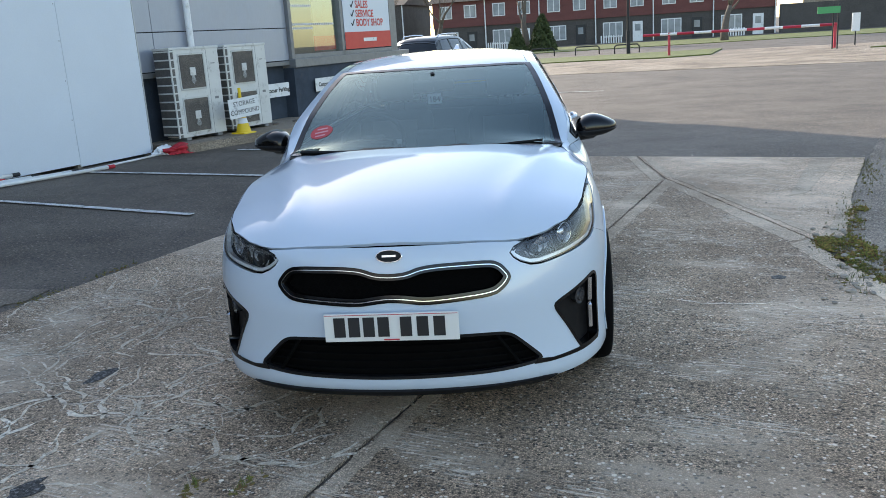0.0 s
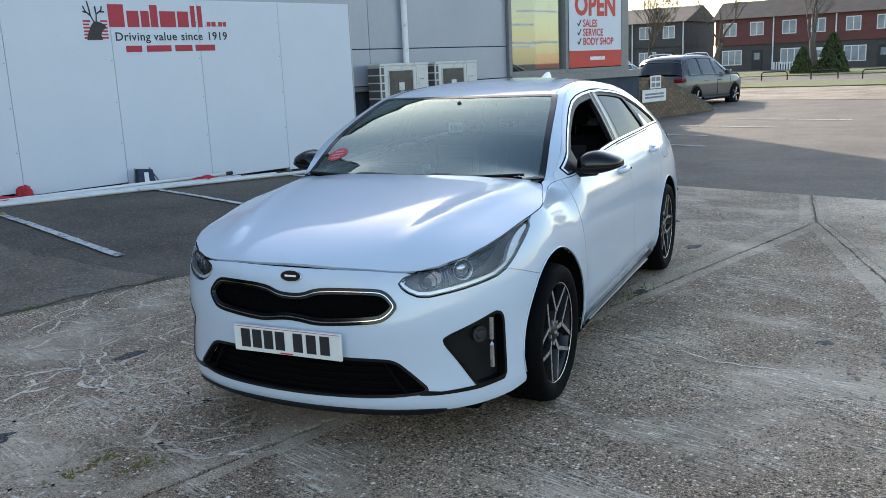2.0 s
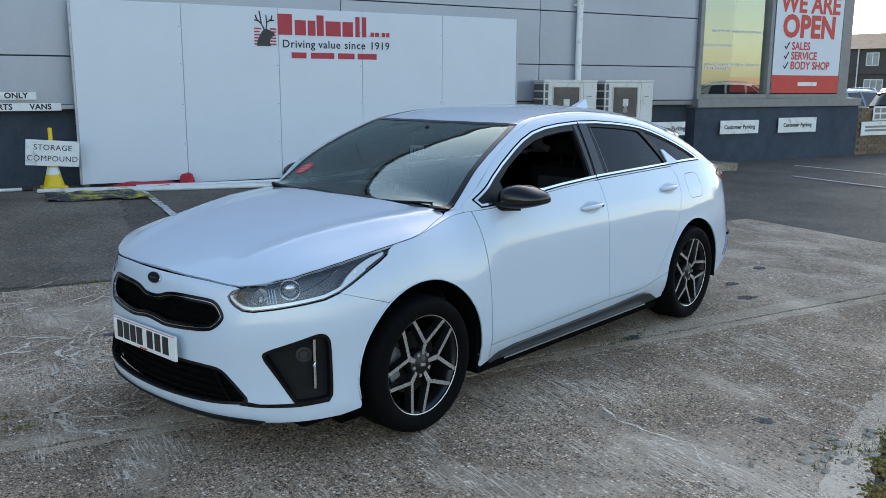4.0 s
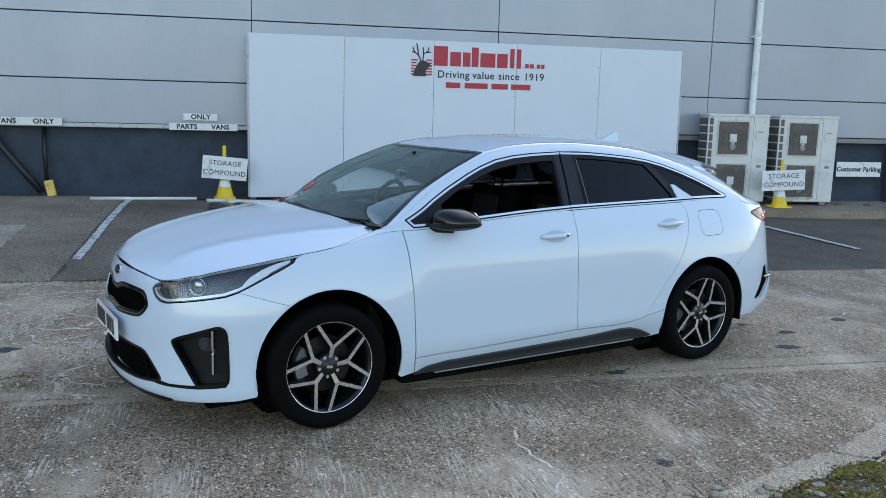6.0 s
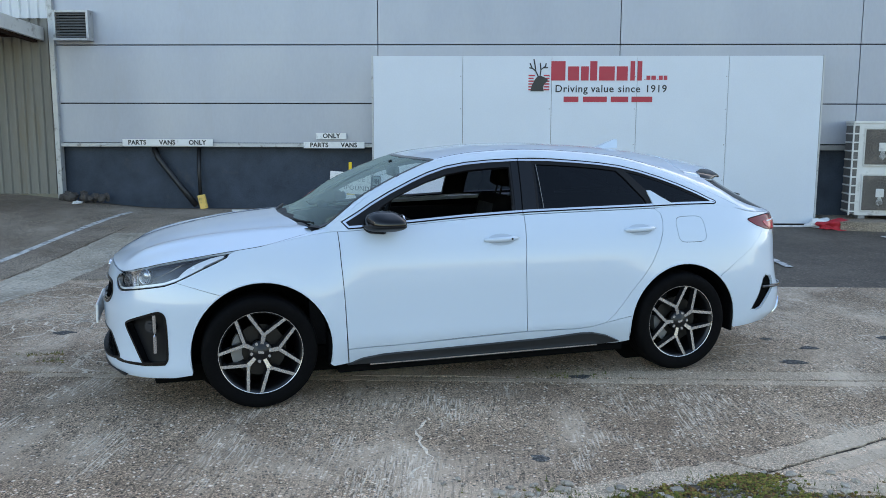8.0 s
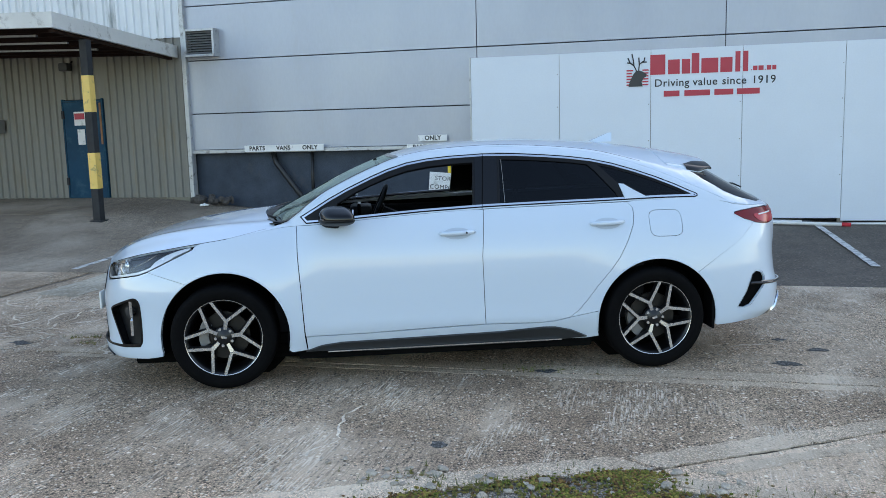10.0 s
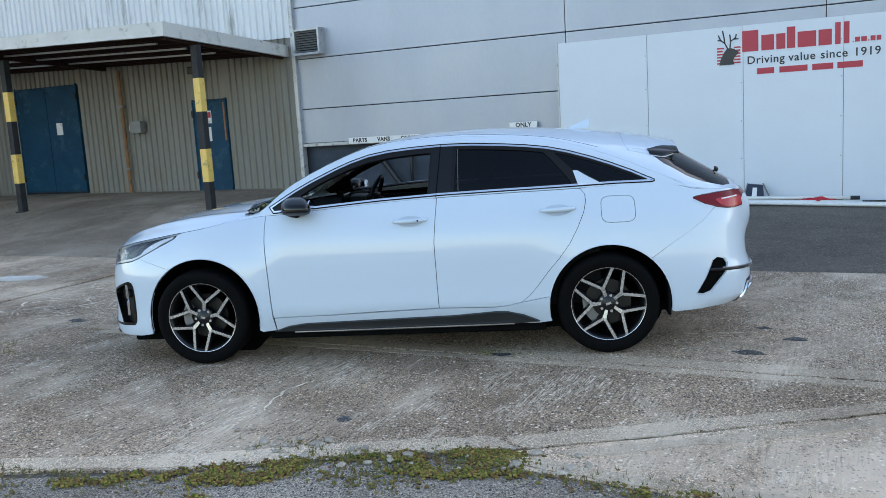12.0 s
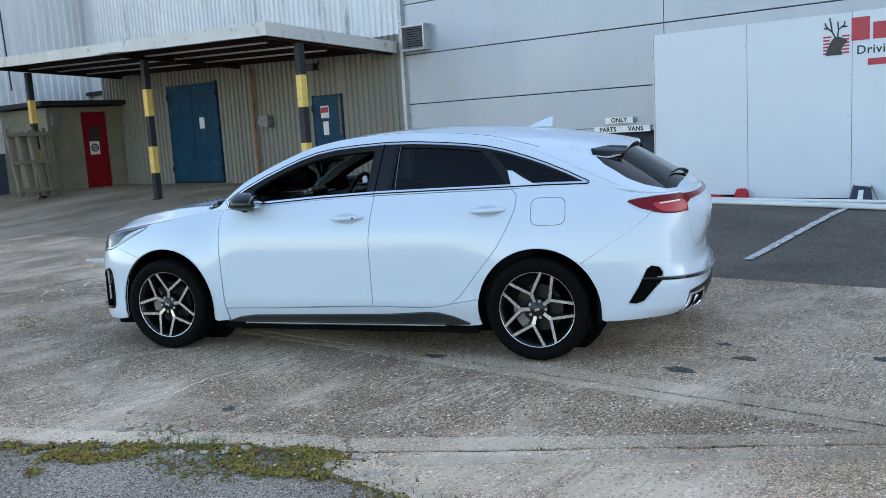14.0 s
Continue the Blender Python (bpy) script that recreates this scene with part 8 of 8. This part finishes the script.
# moss, stones and grass along the broken edge
rnd = random.Random(5)
bm = bmesh.new()
blobs = []
for s, o, ds, do, n in ((2.15, 10.16, 0.42, 0.10, 260), (2.75, 10.02, 0.30, 0.12, 160), (1.05, 10.74, 0.55, 0.07, 110), (0.75, 10.95, 0.18, 0.22, 60), (1.0, 11.15, 0.25, 0.18, 60), (3.6, 10.08, 0.8, 0.10, 200), (5.6, 10.25, 1.0, 0.10, 160), (2.35, 10.35, 0.35, 0.10, 140), (-0.4, 11.08, 0.9, 0.06, 120)):
    for _ in range(n):
        blobs.append((s + rnd.gauss(0, ds * 0.55), o + rnd.gauss(0, do * 0.6)))
for s, o in ((-1.74, 9.0), (-1.55, 9.15), (-2.0, 5.2), (-1.3, 5.22), (-0.6, 5.2), (0.3, 5.21), (1.0, 5.2)):
    for _ in range(40):
        blobs.append((s + rnd.gauss(0, 0.12), o + rnd.gauss(0, 0.03)))
for s, o, w in ((2.3, 8.33, 0.16), (2.05, 8.37, 0.10), (-1.33, 7.96, 0.04), (-1.26, 8.14, 0.05), (-1.45, 7.99, 0.05)):
    for _ in range(24):
        blobs.append((s + rnd.gauss(0, w), o + rnd.gauss(0, w * 0.3)))
verts, faces, base = [], [], 0
for s, o in blobs:
    r = rnd.uniform(0.004, 0.011)
    m = Matrix.Translation(yard(s, o, 0.0)) @ pose(0, 0, 0, 0, 0, rnd.uniform(0, 90)) @ Matrix.Diagonal((rnd.uniform(0.8, 1.7), 1, rnd.uniform(0.25, 0.6), 1))
    for v in BALL[0]:
        verts.append(m @ (v * r))
    faces += [tuple(i + base for i in f) for f in BALL[1]]
    base += len(BALL[0])
tagged(joined("moss", verts, faces, MOSS), "yellow-green and brown moss in the broken tarmac edge", "moss", "", "stuff")
carpet_at = []
CARPET = material("moss_carpet", (0.16, 0.135, 0.045), 0.95, specular=0.1, vary=0.45, scale=9, fine=0.6, fine_scale=150, bump=0.01, wear=(0.13, 0.085, 0.045), wear_amount=0.8, wear_scale=11)
for k, pts in enumerate(([(-0.6, 11.10), (0.1, 10.97), (0.7, 10.85), (1.28, 10.65), (1.43, 10.56), (1.6, 10.44), (2.05, 10.22), (2.07, 10.31), (1.96, 10.41), (1.83, 10.58), (1.81, 10.74), (1.72, 10.74), (1.62, 10.59), (1.44, 10.61), (1.07, 10.82), (0.84, 10.93), (0.2, 11.06), (-0.6, 11.16)], [(2.05, 10.2), (2.45, 10.0), (2.84, 9.88), (2.92, 9.94), (2.93, 10.04), (3.4, 10.08), (3.7, 10.08), (4.4, 10.12), (4.4, 10.17), (3.42, 10.2), (2.95, 10.14), (2.6, 10.22), (2.3, 10.26)])):
    bm = bmesh.new()
    sheet(bm, ragged(pts, 0.03, 0.04, 90 + k), (), 0.025, lambda s, o: yard(s, o, -0.002 + 0.016 * abs(noise.noise((s * 14, o * 14, 0))) + 0.006 * noise.noise((s * 45, o * 45, 3))), lambda s, o: Vector((0, 0, -0.02)))
    back = YARD.inverted()
    gone = []
    for f in bm.faces:
        p = back @ f.calc_center_median()
        if noise.noise((p.x * 7, p.y * 7, 5.0)) + 0.6 * noise.noise((p.x * 23, p.y * 23, 1.0)) < (0.06 if k == 0 else 0.0) + 0.55 * math.exp(-(((p.x - 2.18) / 0.16) ** 2)) + 0.22 * noise.noise((p.x * 2.1, p.y * 2.1, 8.0)) + 0.5 * smooth01((p.x - 2.9) / 0.6) + 0.42 * smooth01((1.4 - p.x) / 0.35):
            gone.append(f)
        else:
            carpet_at.append((p.x, -p.y))
    bmesh.ops.delete(bm, geom=gone, context="FACES")
    bmesh.ops.recalc_face_normals(bm, faces=bm.faces)
    tagged(part("moss_carpet", bm, CARPET, smooth=True), "flat yellow-green and brown moss over the broken tarmac edge", "moss", "", "stuff")
CLUMP = material("moss_clump", (0.16, 0.155, 0.03), 0.95, specular=0.1, vary=0.3, scale=40, fine=0.4, fine_scale=220)
clump_nodes, clump_link = CLUMP.node_tree.nodes, CLUMP.node_tree.links.new
tint, island = clump_nodes.new("ShaderNodeValToRGB"), clump_nodes.new("ShaderNodeNewGeometry")
stops = tint.color_ramp.elements
stops[0].color, stops[1].color = (0.09, 0.115, 0.022, 1), (0.10, 0.065, 0.035, 1)
for at, colour in ((0.25, (0.15, 0.145, 0.035)), (0.5, (0.29, 0.235, 0.06)), (0.72, (0.21, 0.115, 0.045)), (0.88, (0.13, 0.075, 0.035))):
    stops.new(at).color = (*colour, 1)
clump_link(island.outputs["Random Per Island"], tint.inputs[0])
clump_link(tint.outputs[0], clump_nodes["Principled BSDF"].inputs["Base Color"])
verts, faces, base = [], [], 0
for _ in range(4200):
    s, o = rnd.choice(carpet_at)
    r = rnd.uniform(0.003, 0.009)
    m = Matrix.Translation(yard(s + rnd.gauss(0, 0.03), o + rnd.gauss(0, 0.02), 0.002 + 0.3 * r)) @ pose(0, 0, 0, rnd.uniform(-25, 25), 0, rnd.uniform(0, 90)) @ Matrix.Diagonal((rnd.uniform(0.8, 1.6), 1, rnd.uniform(0.5, 1.1), 1))
    verts += [m @ (v * r * rnd.uniform(0.8, 1.15)) for v in BALL[0]]
    faces += [tuple(i + base for i in f) for f in BALL[1]]
    base += len(BALL[0])
tagged(joined("moss_clumps", verts, faces, CLUMP), "small green, yellow and brown moss clumps on the tarmac edge", "moss", "", "stuff")
bm = bmesh.new()
for _ in range(2600):
    s, o = rnd.choice(blobs)
    p = yard(s, o, 0.005)
    t, l = rnd.uniform(0, 6.28), rnd.uniform(0.008, 0.032)
    tip = p + Vector((math.cos(t) * l * 0.5, math.sin(t) * l * 0.5, l))
    q = Vector((-math.sin(t), math.cos(t), 0)) * 0.0018
    bm.faces.new([bm.verts.new(v) for v in (p - q, p + q, tip)])
tagged(part("grass_blades", bm, GRASS), "short grass blades among the moss", "grass", "", "stuff")
STONE = material("broken_concrete", (0.36, 0.31, 0.25), 0.9, vary=0.2, scale=12, fine=0.2, fine_scale=90, per_object=0.2)
for k in range(44):
    s, o = (2.0 + rnd.gauss(0, 0.32), 10.12 + rnd.gauss(0, 0.06)) if k < 30 else (2.95 + rnd.gauss(0, 0.25), 10.0 + rnd.gauss(0, 0.08))
    bm = bmesh.new()
    bmesh.ops.create_icosphere(bm, subdivisions=2, radius=1.0)
    big = rnd.uniform(0.007, 0.024)
    for v in bm.verts:
        v.co = Vector((v.co.x * big * 1.4, v.co.y * big, v.co.z * big * 0.6)) * (1 + 0.55 * noise.noise(v.co * 2 + Vector((k, 0, 0))))
    tagged(part("stone", bm, STONE, None, m=Matrix.Translation(yard(s, o, 0.006)) @ pose(0, 0, 0, rnd.uniform(-10, 10), 0, rnd.uniform(0, 180))), "small broken piece of pale concrete by the moss", "stone", "loose stones at the tarmac edge")
verts, faces, base = [], [], 0
for _ in range(1500):
    m = Matrix.Translation(yard(rnd.uniform(-3, 6.5), rnd.uniform(5.3, 11.5), 0.003)) @ Matrix.Diagonal((1.4, 1, 0.6, 1))
    r = rnd.uniform(0.0025, 0.007)
    verts += [m @ (v * r) for v in BALL[0]]
    faces += [tuple(i + base for i in f) for f in BALL[1]]
    base += len(BALL[0])
tagged(joined("grit", verts, faces, STONE), "scattered pale grit on the concrete", "grit", "", "stuff")


# ---- parked cars beyond ----
GREY_PAINT = material("dark_grey_car_paint", (0.055, 0.06, 0.066), 0.35, 0.2, vary=0.02, coat=0.5)
SILVER_PAINT = material("silver_car_paint", (0.40, 0.41, 0.42), 0.3, 0.5, vary=0.02, coat=1.0)


DARK_GLASS = material("dark_car_glass", (0.012, 0.014, 0.016), 0.06, specular=0.6, vary=0.05)


def skinned(bm, rings, closed=False):
    """Skins a row of sections, point to point."""
    made = [[bm.verts.new(p) for p in ring] for ring in rings]
    for a, b in zip(made, made[1:]):
        n = len(a)
        for k in range(n if closed else n - 1):
            bm.faces.new((a[k], a[(k + 1) % n], b[(k + 1) % n], b[k]))
    return made


def build_parked(m, paint, label, roof_h):
    c = thing("parked_car", label, "car", m, "cars parked beyond the corner")
    k = roof_h / 1.67
    wide = curve([(-2.24, 0.66), (-2.18, 0.82), (-2.0, 0.895), (-1.2, 0.92), (0.9, 0.92), (1.5, 0.90), (1.9, 0.85), (2.14, 0.76), (2.25, 0.58)])
    belt = curve([(-2.24, 0.98), (-2.0, 1.06), (-1.0, 1.06), (0.4, 1.03), (1.15, 1.01), (1.7, 0.96), (2.05, 0.86), (2.25, 0.70)])
    roof = curve([(-2.12, 1.08), (-1.98, 1.34), (-1.86, 1.55), (-1.6, 1.63), (-0.8, 1.67), (-0.1, 1.66), (0.30, 1.58), (0.7, 1.36), (1.2, 1.04)])

    def flank(u, v):
        """The side of the glasshouse at a share v between belt and roof."""
        z0, z1 = belt(u) - 0.02, roof(u) - 0.05
        return Vector((u, wide(u) * (0.94 - 0.26 * v * min(1.0, max(0.0, (z1 - z0) / 0.55))), (z0 + (z1 - z0) * v) * k))

    body = bmesh.new()
    half = []
    for u in np.linspace(-2.24, 2.25, 40):
        w, zb = wide(u), belt(u)
        half.append([(u, w * f, z * k) for f, z in ((0.80, 0.24), (0.95, 0.27), (0.985, 0.42), (1.0, 0.62), (0.995, 0.80), (0.965, zb - 0.05), (0.93, zb), (0.45, zb + 0.015), (0.0, zb + 0.02))])
    skinned(body, [h + [(x, -y, z) for x, y, z in h[-2::-1]] for h in half], True)
    for end in (half[0], half[-1]):
        ring = end + [(x, -y, z) for x, y, z in end[-2::-1]]
        body.faces.new([body.verts.new(p) for p in ring])
    bmesh.ops.remove_doubles(body, verts=body.verts, dist=0.0005)
    bmesh.ops.recalc_face_normals(body, faces=body.faces)
    part("body", body, paint, c, smooth=True)
    us = list(np.linspace(-2.10, 1.18, 30))
    glassy = bmesh.new()
    rows = []
    for u in us:
        side = [flank(u, v) for v in (0, 0.35, 0.7, 1.0)]
        top = Vector((u, side[-1].y * 0.6, roof(u) * k - 0.012)), Vector((u, 0, roof(u) * k))
        one = side + list(top)
        rows.append(one + [Vector((p.x, -p.y, p.z)) for p in one[-2::-1]])
    skinned(glassy, rows)
    bmesh.ops.recalc_face_normals(glassy, faces=glassy.faces)
    part("cabin_glass", glassy, DARK_GLASS, c, "dark glazed cabin", smooth=True)
    lid = bmesh.new()
    rows = []
    for u in np.linspace(-1.92, 0.30, 20):
        edge_ = flank(u, 1.0) + Vector((0, 0.012, 0.004))
        one = [flank(u, 0.90) + Vector((0, 0.012, 0)), edge_, Vector((u, edge_.y * 0.6, roof(u) * k)), Vector((u, 0, roof(u) * k + 0.012))]
        rows.append(one + [Vector((p.x, -p.y, p.z)) for p in one[-2::-1]])
    skinned(lid, rows)
    bmesh.ops.recalc_face_normals(lid, faces=lid.faces)
    part("roof", lid, paint, c, smooth=True)
    for s in (1, -1):
        for a0, a1, b0, b1 in ((-2.12, -1.62, -1.95, -1.50), (-0.86, -0.76, -0.90, -0.80), (0.06, 0.16, -0.02, 0.08), (1.04, 1.20, 0.24, 0.34)):
            strip = bmesh.new()
            skinned(strip, [[Vector((p.x, s * (p.y + 0.010), p.z)) for p in (flank(a0 + (b0 - a0) * v, v), flank(a1 + (b1 - a1) * v, v))] for v in (0.0, 0.25, 0.5, 0.75, 0.93)])
            bmesh.ops.solidify(strip, geom=strip.faces[:], thickness=0.006)
            part("pillar", strip, paint, c)
        part("belt_line", tube(bmesh.new(), [Vector((u, s * (wide(u) * 0.945), (belt(u) + 0.005) * k)) for u in np.linspace(-1.6, 1.0, 14)], 0.012, 5), CHROME, c)
        part("roof_bar", tube(bmesh.new(), [Vector((u, s * 0.60, roof(u) * k + h)) for u, h in ((-1.55, -0.02), (-1.42, 0.045), (-0.7, 0.05), (-0.1, 0.045), (0.06, -0.02))], 0.02, 6), CHROME, c, "bright roof rail")
        part("door_mirror", boxed(0.62, 0.80, s * 0.90, s * 1.06, 1.02 * k, 1.17 * k, 0.04), paint, c, smooth=True)
        part("tail_lamp", boxed(-2.235, -1.93, s * 0.58, s * 0.905, 0.86 * k, 0.99 * k, 0.03), RED_LENS, c)
        part("side_trim", tube(bmesh.new(), [Vector((u, s * wide(u) * 0.985, 0.33 * k)) for u in np.linspace(-0.85, 0.95, 8)], 0.045, 6), TRIM, c)
        for a, b in ((-0.80, 0.10), (0.12, 1.05)):
            part("door_seam", tube(bmesh.new(), [Vector((b, s * wide(b) * f, z * k)) for f, z in ((0.99, 0.40), (1.003, 0.62), (0.998, 0.80), (0.955, 1.0))], 0.006, 4), LINER, c)
            part("door_handle", tube(bmesh.new(), [Vector((u, s * (wide(u) + 0.012), 0.86 * k)) for u in (a + 0.06, a + 0.24)], 0.014, 5), paint, c)
        for u in (1.38, -1.32):
            part("wheel_arch", lathe(bmesh.new(), [(0.0, 0.010), (0.36, 0.010), (0.40, 0.002), (0.405, -0.03)], 28, pose(u, s * wide(u), 0.37, -90 * s)), TRIM, c, smooth=True)
            wh = part("wheel", lathe(bmesh.new(), [(0.0, 0.0), (0.22, 0.010), (0.235, 0.022), (0.33, 0.025), (0.355, 0.0), (0.36, -0.05), (0.36, -0.2)], 28, pose(u, s * (wide(u) + 0.010), 0.36, -90 * s)), RUBBER, c, smooth=True)
            for q in range(5):
                a = 6.2832 * q / 5
                part("spoke", tube(bmesh.new(), [(u + 0.03 * math.cos(a), s * (wide(u) + 0.022), 0.36 + 0.03 * math.sin(a)), (u + 0.225 * math.cos(a), s * (wide(u) + 0.028), 0.36 + 0.225 * math.sin(a))], [0.022, 0.032], 5), MACHINED, wh)
    part("rear_plate", boxed(-2.268, -2.245, -0.26, 0.26, 0.72 * k, 0.83 * k), PLATE_YELLOW, c)
    part("rear_bumper", boxed(-2.27, -2.1, -0.80, 0.80, 0.30, 0.55, 0.05), TRIM, c, smooth=True)
    return c


build_parked(pose(-2.61, 23.88, -0.1, 0, 0, 72), GREY_PAINT, "dark grey sport utility car parked past the corner", 1.66)
build_parked(pose(-5.9, 27.5, -0.1, 0, 0, 72), SILVER_PAINT, "silver hatchback parked behind the brick wall", 1.50)


WHITE_PAINT = material("white_van_paint", (0.7, 0.72, 0.74), 0.35, vary=0.02, coat=0.6)
build_parked(pose(17.5, 25.5, 0, 0, 0, 125), WHITE_PAINT, "white estate car parked on the open forecourt", 1.6)


# ---- street furniture ----
for k, x in enumerate((0.9, 3.35, 5.4)):
    h = thing("hoop_barrier", "low dark steel hoop on the verge", "hoop", pose(x, 45.2 - 1.1 * k, 0.03), "hoops along the verge")
    part("hoop", tube(bmesh.new(), [(-0.65, 0, 0), (-0.65, 0, 0.36), (-0.55, 0, 0.45), (0.55, 0, 0.45), (0.65, 0, 0.36), (0.65, 0, 0)], 0.035, 8), STEEL_POST, h, smooth=True)
for k, x in enumerate((-1.6, -4.1, -6.6)):
    h = thing("hoop_barrier", "low dark steel hoop on the verge", "hoop", pose(x, 45.6 + 0.2 * k, 0.03), "hoops along the verge")
    part("hoop", tube(bmesh.new(), [(-0.65, 0, 0), (-0.65, 0, 0.36), (-0.55, 0, 0.45), (0.55, 0, 0.45), (0.65, 0, 0.36), (0.65, 0, 0)], 0.035, 8), STEEL_POST, h, smooth=True)
bar = thing("car_park_barrier", "red and white barrier pole across the entrance", "barrier")
a, b = Vector((5.4, 35.6, 0.98)), Vector((13.4, 34.1, 0.98))
for k in range(11):
    part("barrier_segment", rod(bmesh.new(), a + (b - a) * k / 11, a + (b - a) * (k + 1) / 11, 0.06, n=8), WHITE if k % 2 else RED_PAINT, bar)
for q in (0.14, 0.985):
    p = a + (b - a) * q
    part("barrier_post", boxed(p.x - 0.05, p.x + 0.05, p.y - 0.05, p.y + 0.05, 0, 1.05), RED_PAINT, bar)
gs = thing("green_sign", "green board on two thin posts by the entrance", "sign")
part("board", boxed(12.2, 13.1, 33.0, 33.04, 1.45, 1.72), material("green_sign_paint", (0.05, 0.30, 0.10), 0.5, vary=0.05), gs)
for x in (12.85, 13.05):
    part("sign_post", rod(bmesh.new(), (x, 33.06, 0), (x, 33.06, 1.8), 0.03, n=8), STEEL_POST, gs)
notice = thing("notice_board", "small white notice board on a post", "sign")
part("board", boxed(14.6, 14.95, 36.0, 36.04, 0.6, 1.4), WHITE, notice)
part("sign_post", rod(bmesh.new(), (14.78, 36.05, 0), (14.78, 36.05, 1.4), 0.03, n=8), STEEL_POST, notice)
lampo_ = thing("street_lamp", "tall grey steel street lamp column", "street lamp", pose(5.3, 41.2, 0))
part("column", tube(bmesh.new(), [(0, 0, 0), (0, 0, 1.2), (0, 0, 1.21), (0, 0, 8.0)], [0.10, 0.10, 0.065, 0.05], 10), STEEL_POST, lampo_)
part("arm", tube(bmesh.new(), [(0, 0, 8.0), (0.1, -0.3, 8.2), (0.1, -0.9, 8.25)], 0.035), STEEL_POST, lampo_)
part("lamp_head", boxed(0.0, 0.2, -1.4, -0.9, 8.2, 8.3, 0.03), GREY, lampo_)


def build_tree(m, height, seed, label):
    t = thing("bare_tree", label, "tree", m, "bare winter trees by the street")
    rnd = random.Random(seed)
    limbs, twigs = bmesh.new(), bmesh.new()

    def grow(p, d, r, length, level):
        pts, rad = [p], [r]
        for k in range(4):
            d = (d + Vector((rnd.gauss(0, 0.14), rnd.gauss(0, 0.14), 0.05))).normalized()
            p = p + d * length / 4
            pts.append(p)
            rad.append(max(0.009, r * (1 - 0.12 * (k + 1))))
        tube(limbs if level < 3 else twigs, pts, rad, 7 if level < 2 else 4)
        if level == 5:
            return
        for k in range(2 if level == 0 else 3):
            q = pts[rnd.randint(2, 4)] if level else pts[4 - k]
            side = Vector((rnd.gauss(0, 1), rnd.gauss(0, 1), rnd.uniform(0.2, 1.0))).normalized()
            grow(q, (d * 0.7 + side * 0.8).normalized(), rad[-1] * rnd.uniform(0.5, 0.72), length * rnd.uniform(0.62, 0.92), level + 1)
        grow(pts[-1], d, rad[-1] * 0.8, length * 0.72, level + 1)

    grow(Vector((0, 0, -0.05)), Vector((0, 0, 1)), height * 0.034, height * 0.3, 0)
    part("trunk", limbs, BARK, t, smooth=True)
    part("crown", twigs, BARK, t, "fine bare twigs")
    return t


build_tree(pose(-0.2, 61.7, 0), 9.6, 3, "bare street tree with a stout trunk")
build_tree(pose(13.6, 58, 0), 9.0, 8, "bare street tree on the grass strip")
build_tree(pose(-11.6, 63.3, 0), 8.0, 5, "bare tree with fine twigs beside the houses")
build_tree(pose(-7.3, 66.0, 0), 8.6, 9, "bare tree with spreading fine twigs")


def build_bush(m, h, seed):
    b = thing("evergreen_bush", "dense dark green conifer bush", "bush", m)
    rnd = random.Random(seed)
    part("trunk", rod(bmesh.new(), (0, 0, 0), (0, 0, h * 0.5), 0.12, 0.05), BARK, b)
    bm = bmesh.new()
    for _ in range(2600):
        z = rnd.random() ** 1.3 * h
        r = (1 - z / h) ** 0.7 * h * 0.40 * rnd.uniform(0.55, 1.08) + 0.05
        t = rnd.uniform(0, 6.28)
        c = Vector((r * math.cos(t), r * math.sin(t), z))
        q = Euler((rnd.uniform(0, 6), rnd.uniform(0, 6), rnd.uniform(0, 6))).to_matrix()
        e = rnd.uniform(0.06, 0.14)
        bm.faces.new([bm.verts.new(c + q @ Vector(v) * e) for v in ((-1, 0, 0), (0, 0.6, 0), (1.6, 0, 0.2), (0, -0.6, 0))])
    part("crown", bm, LEAF, b)


build_bush(pose(1.0, 60, 0), 2.6, 2)
build_bush(pose(-0.85, 59.6, 0), 1.7, 4)
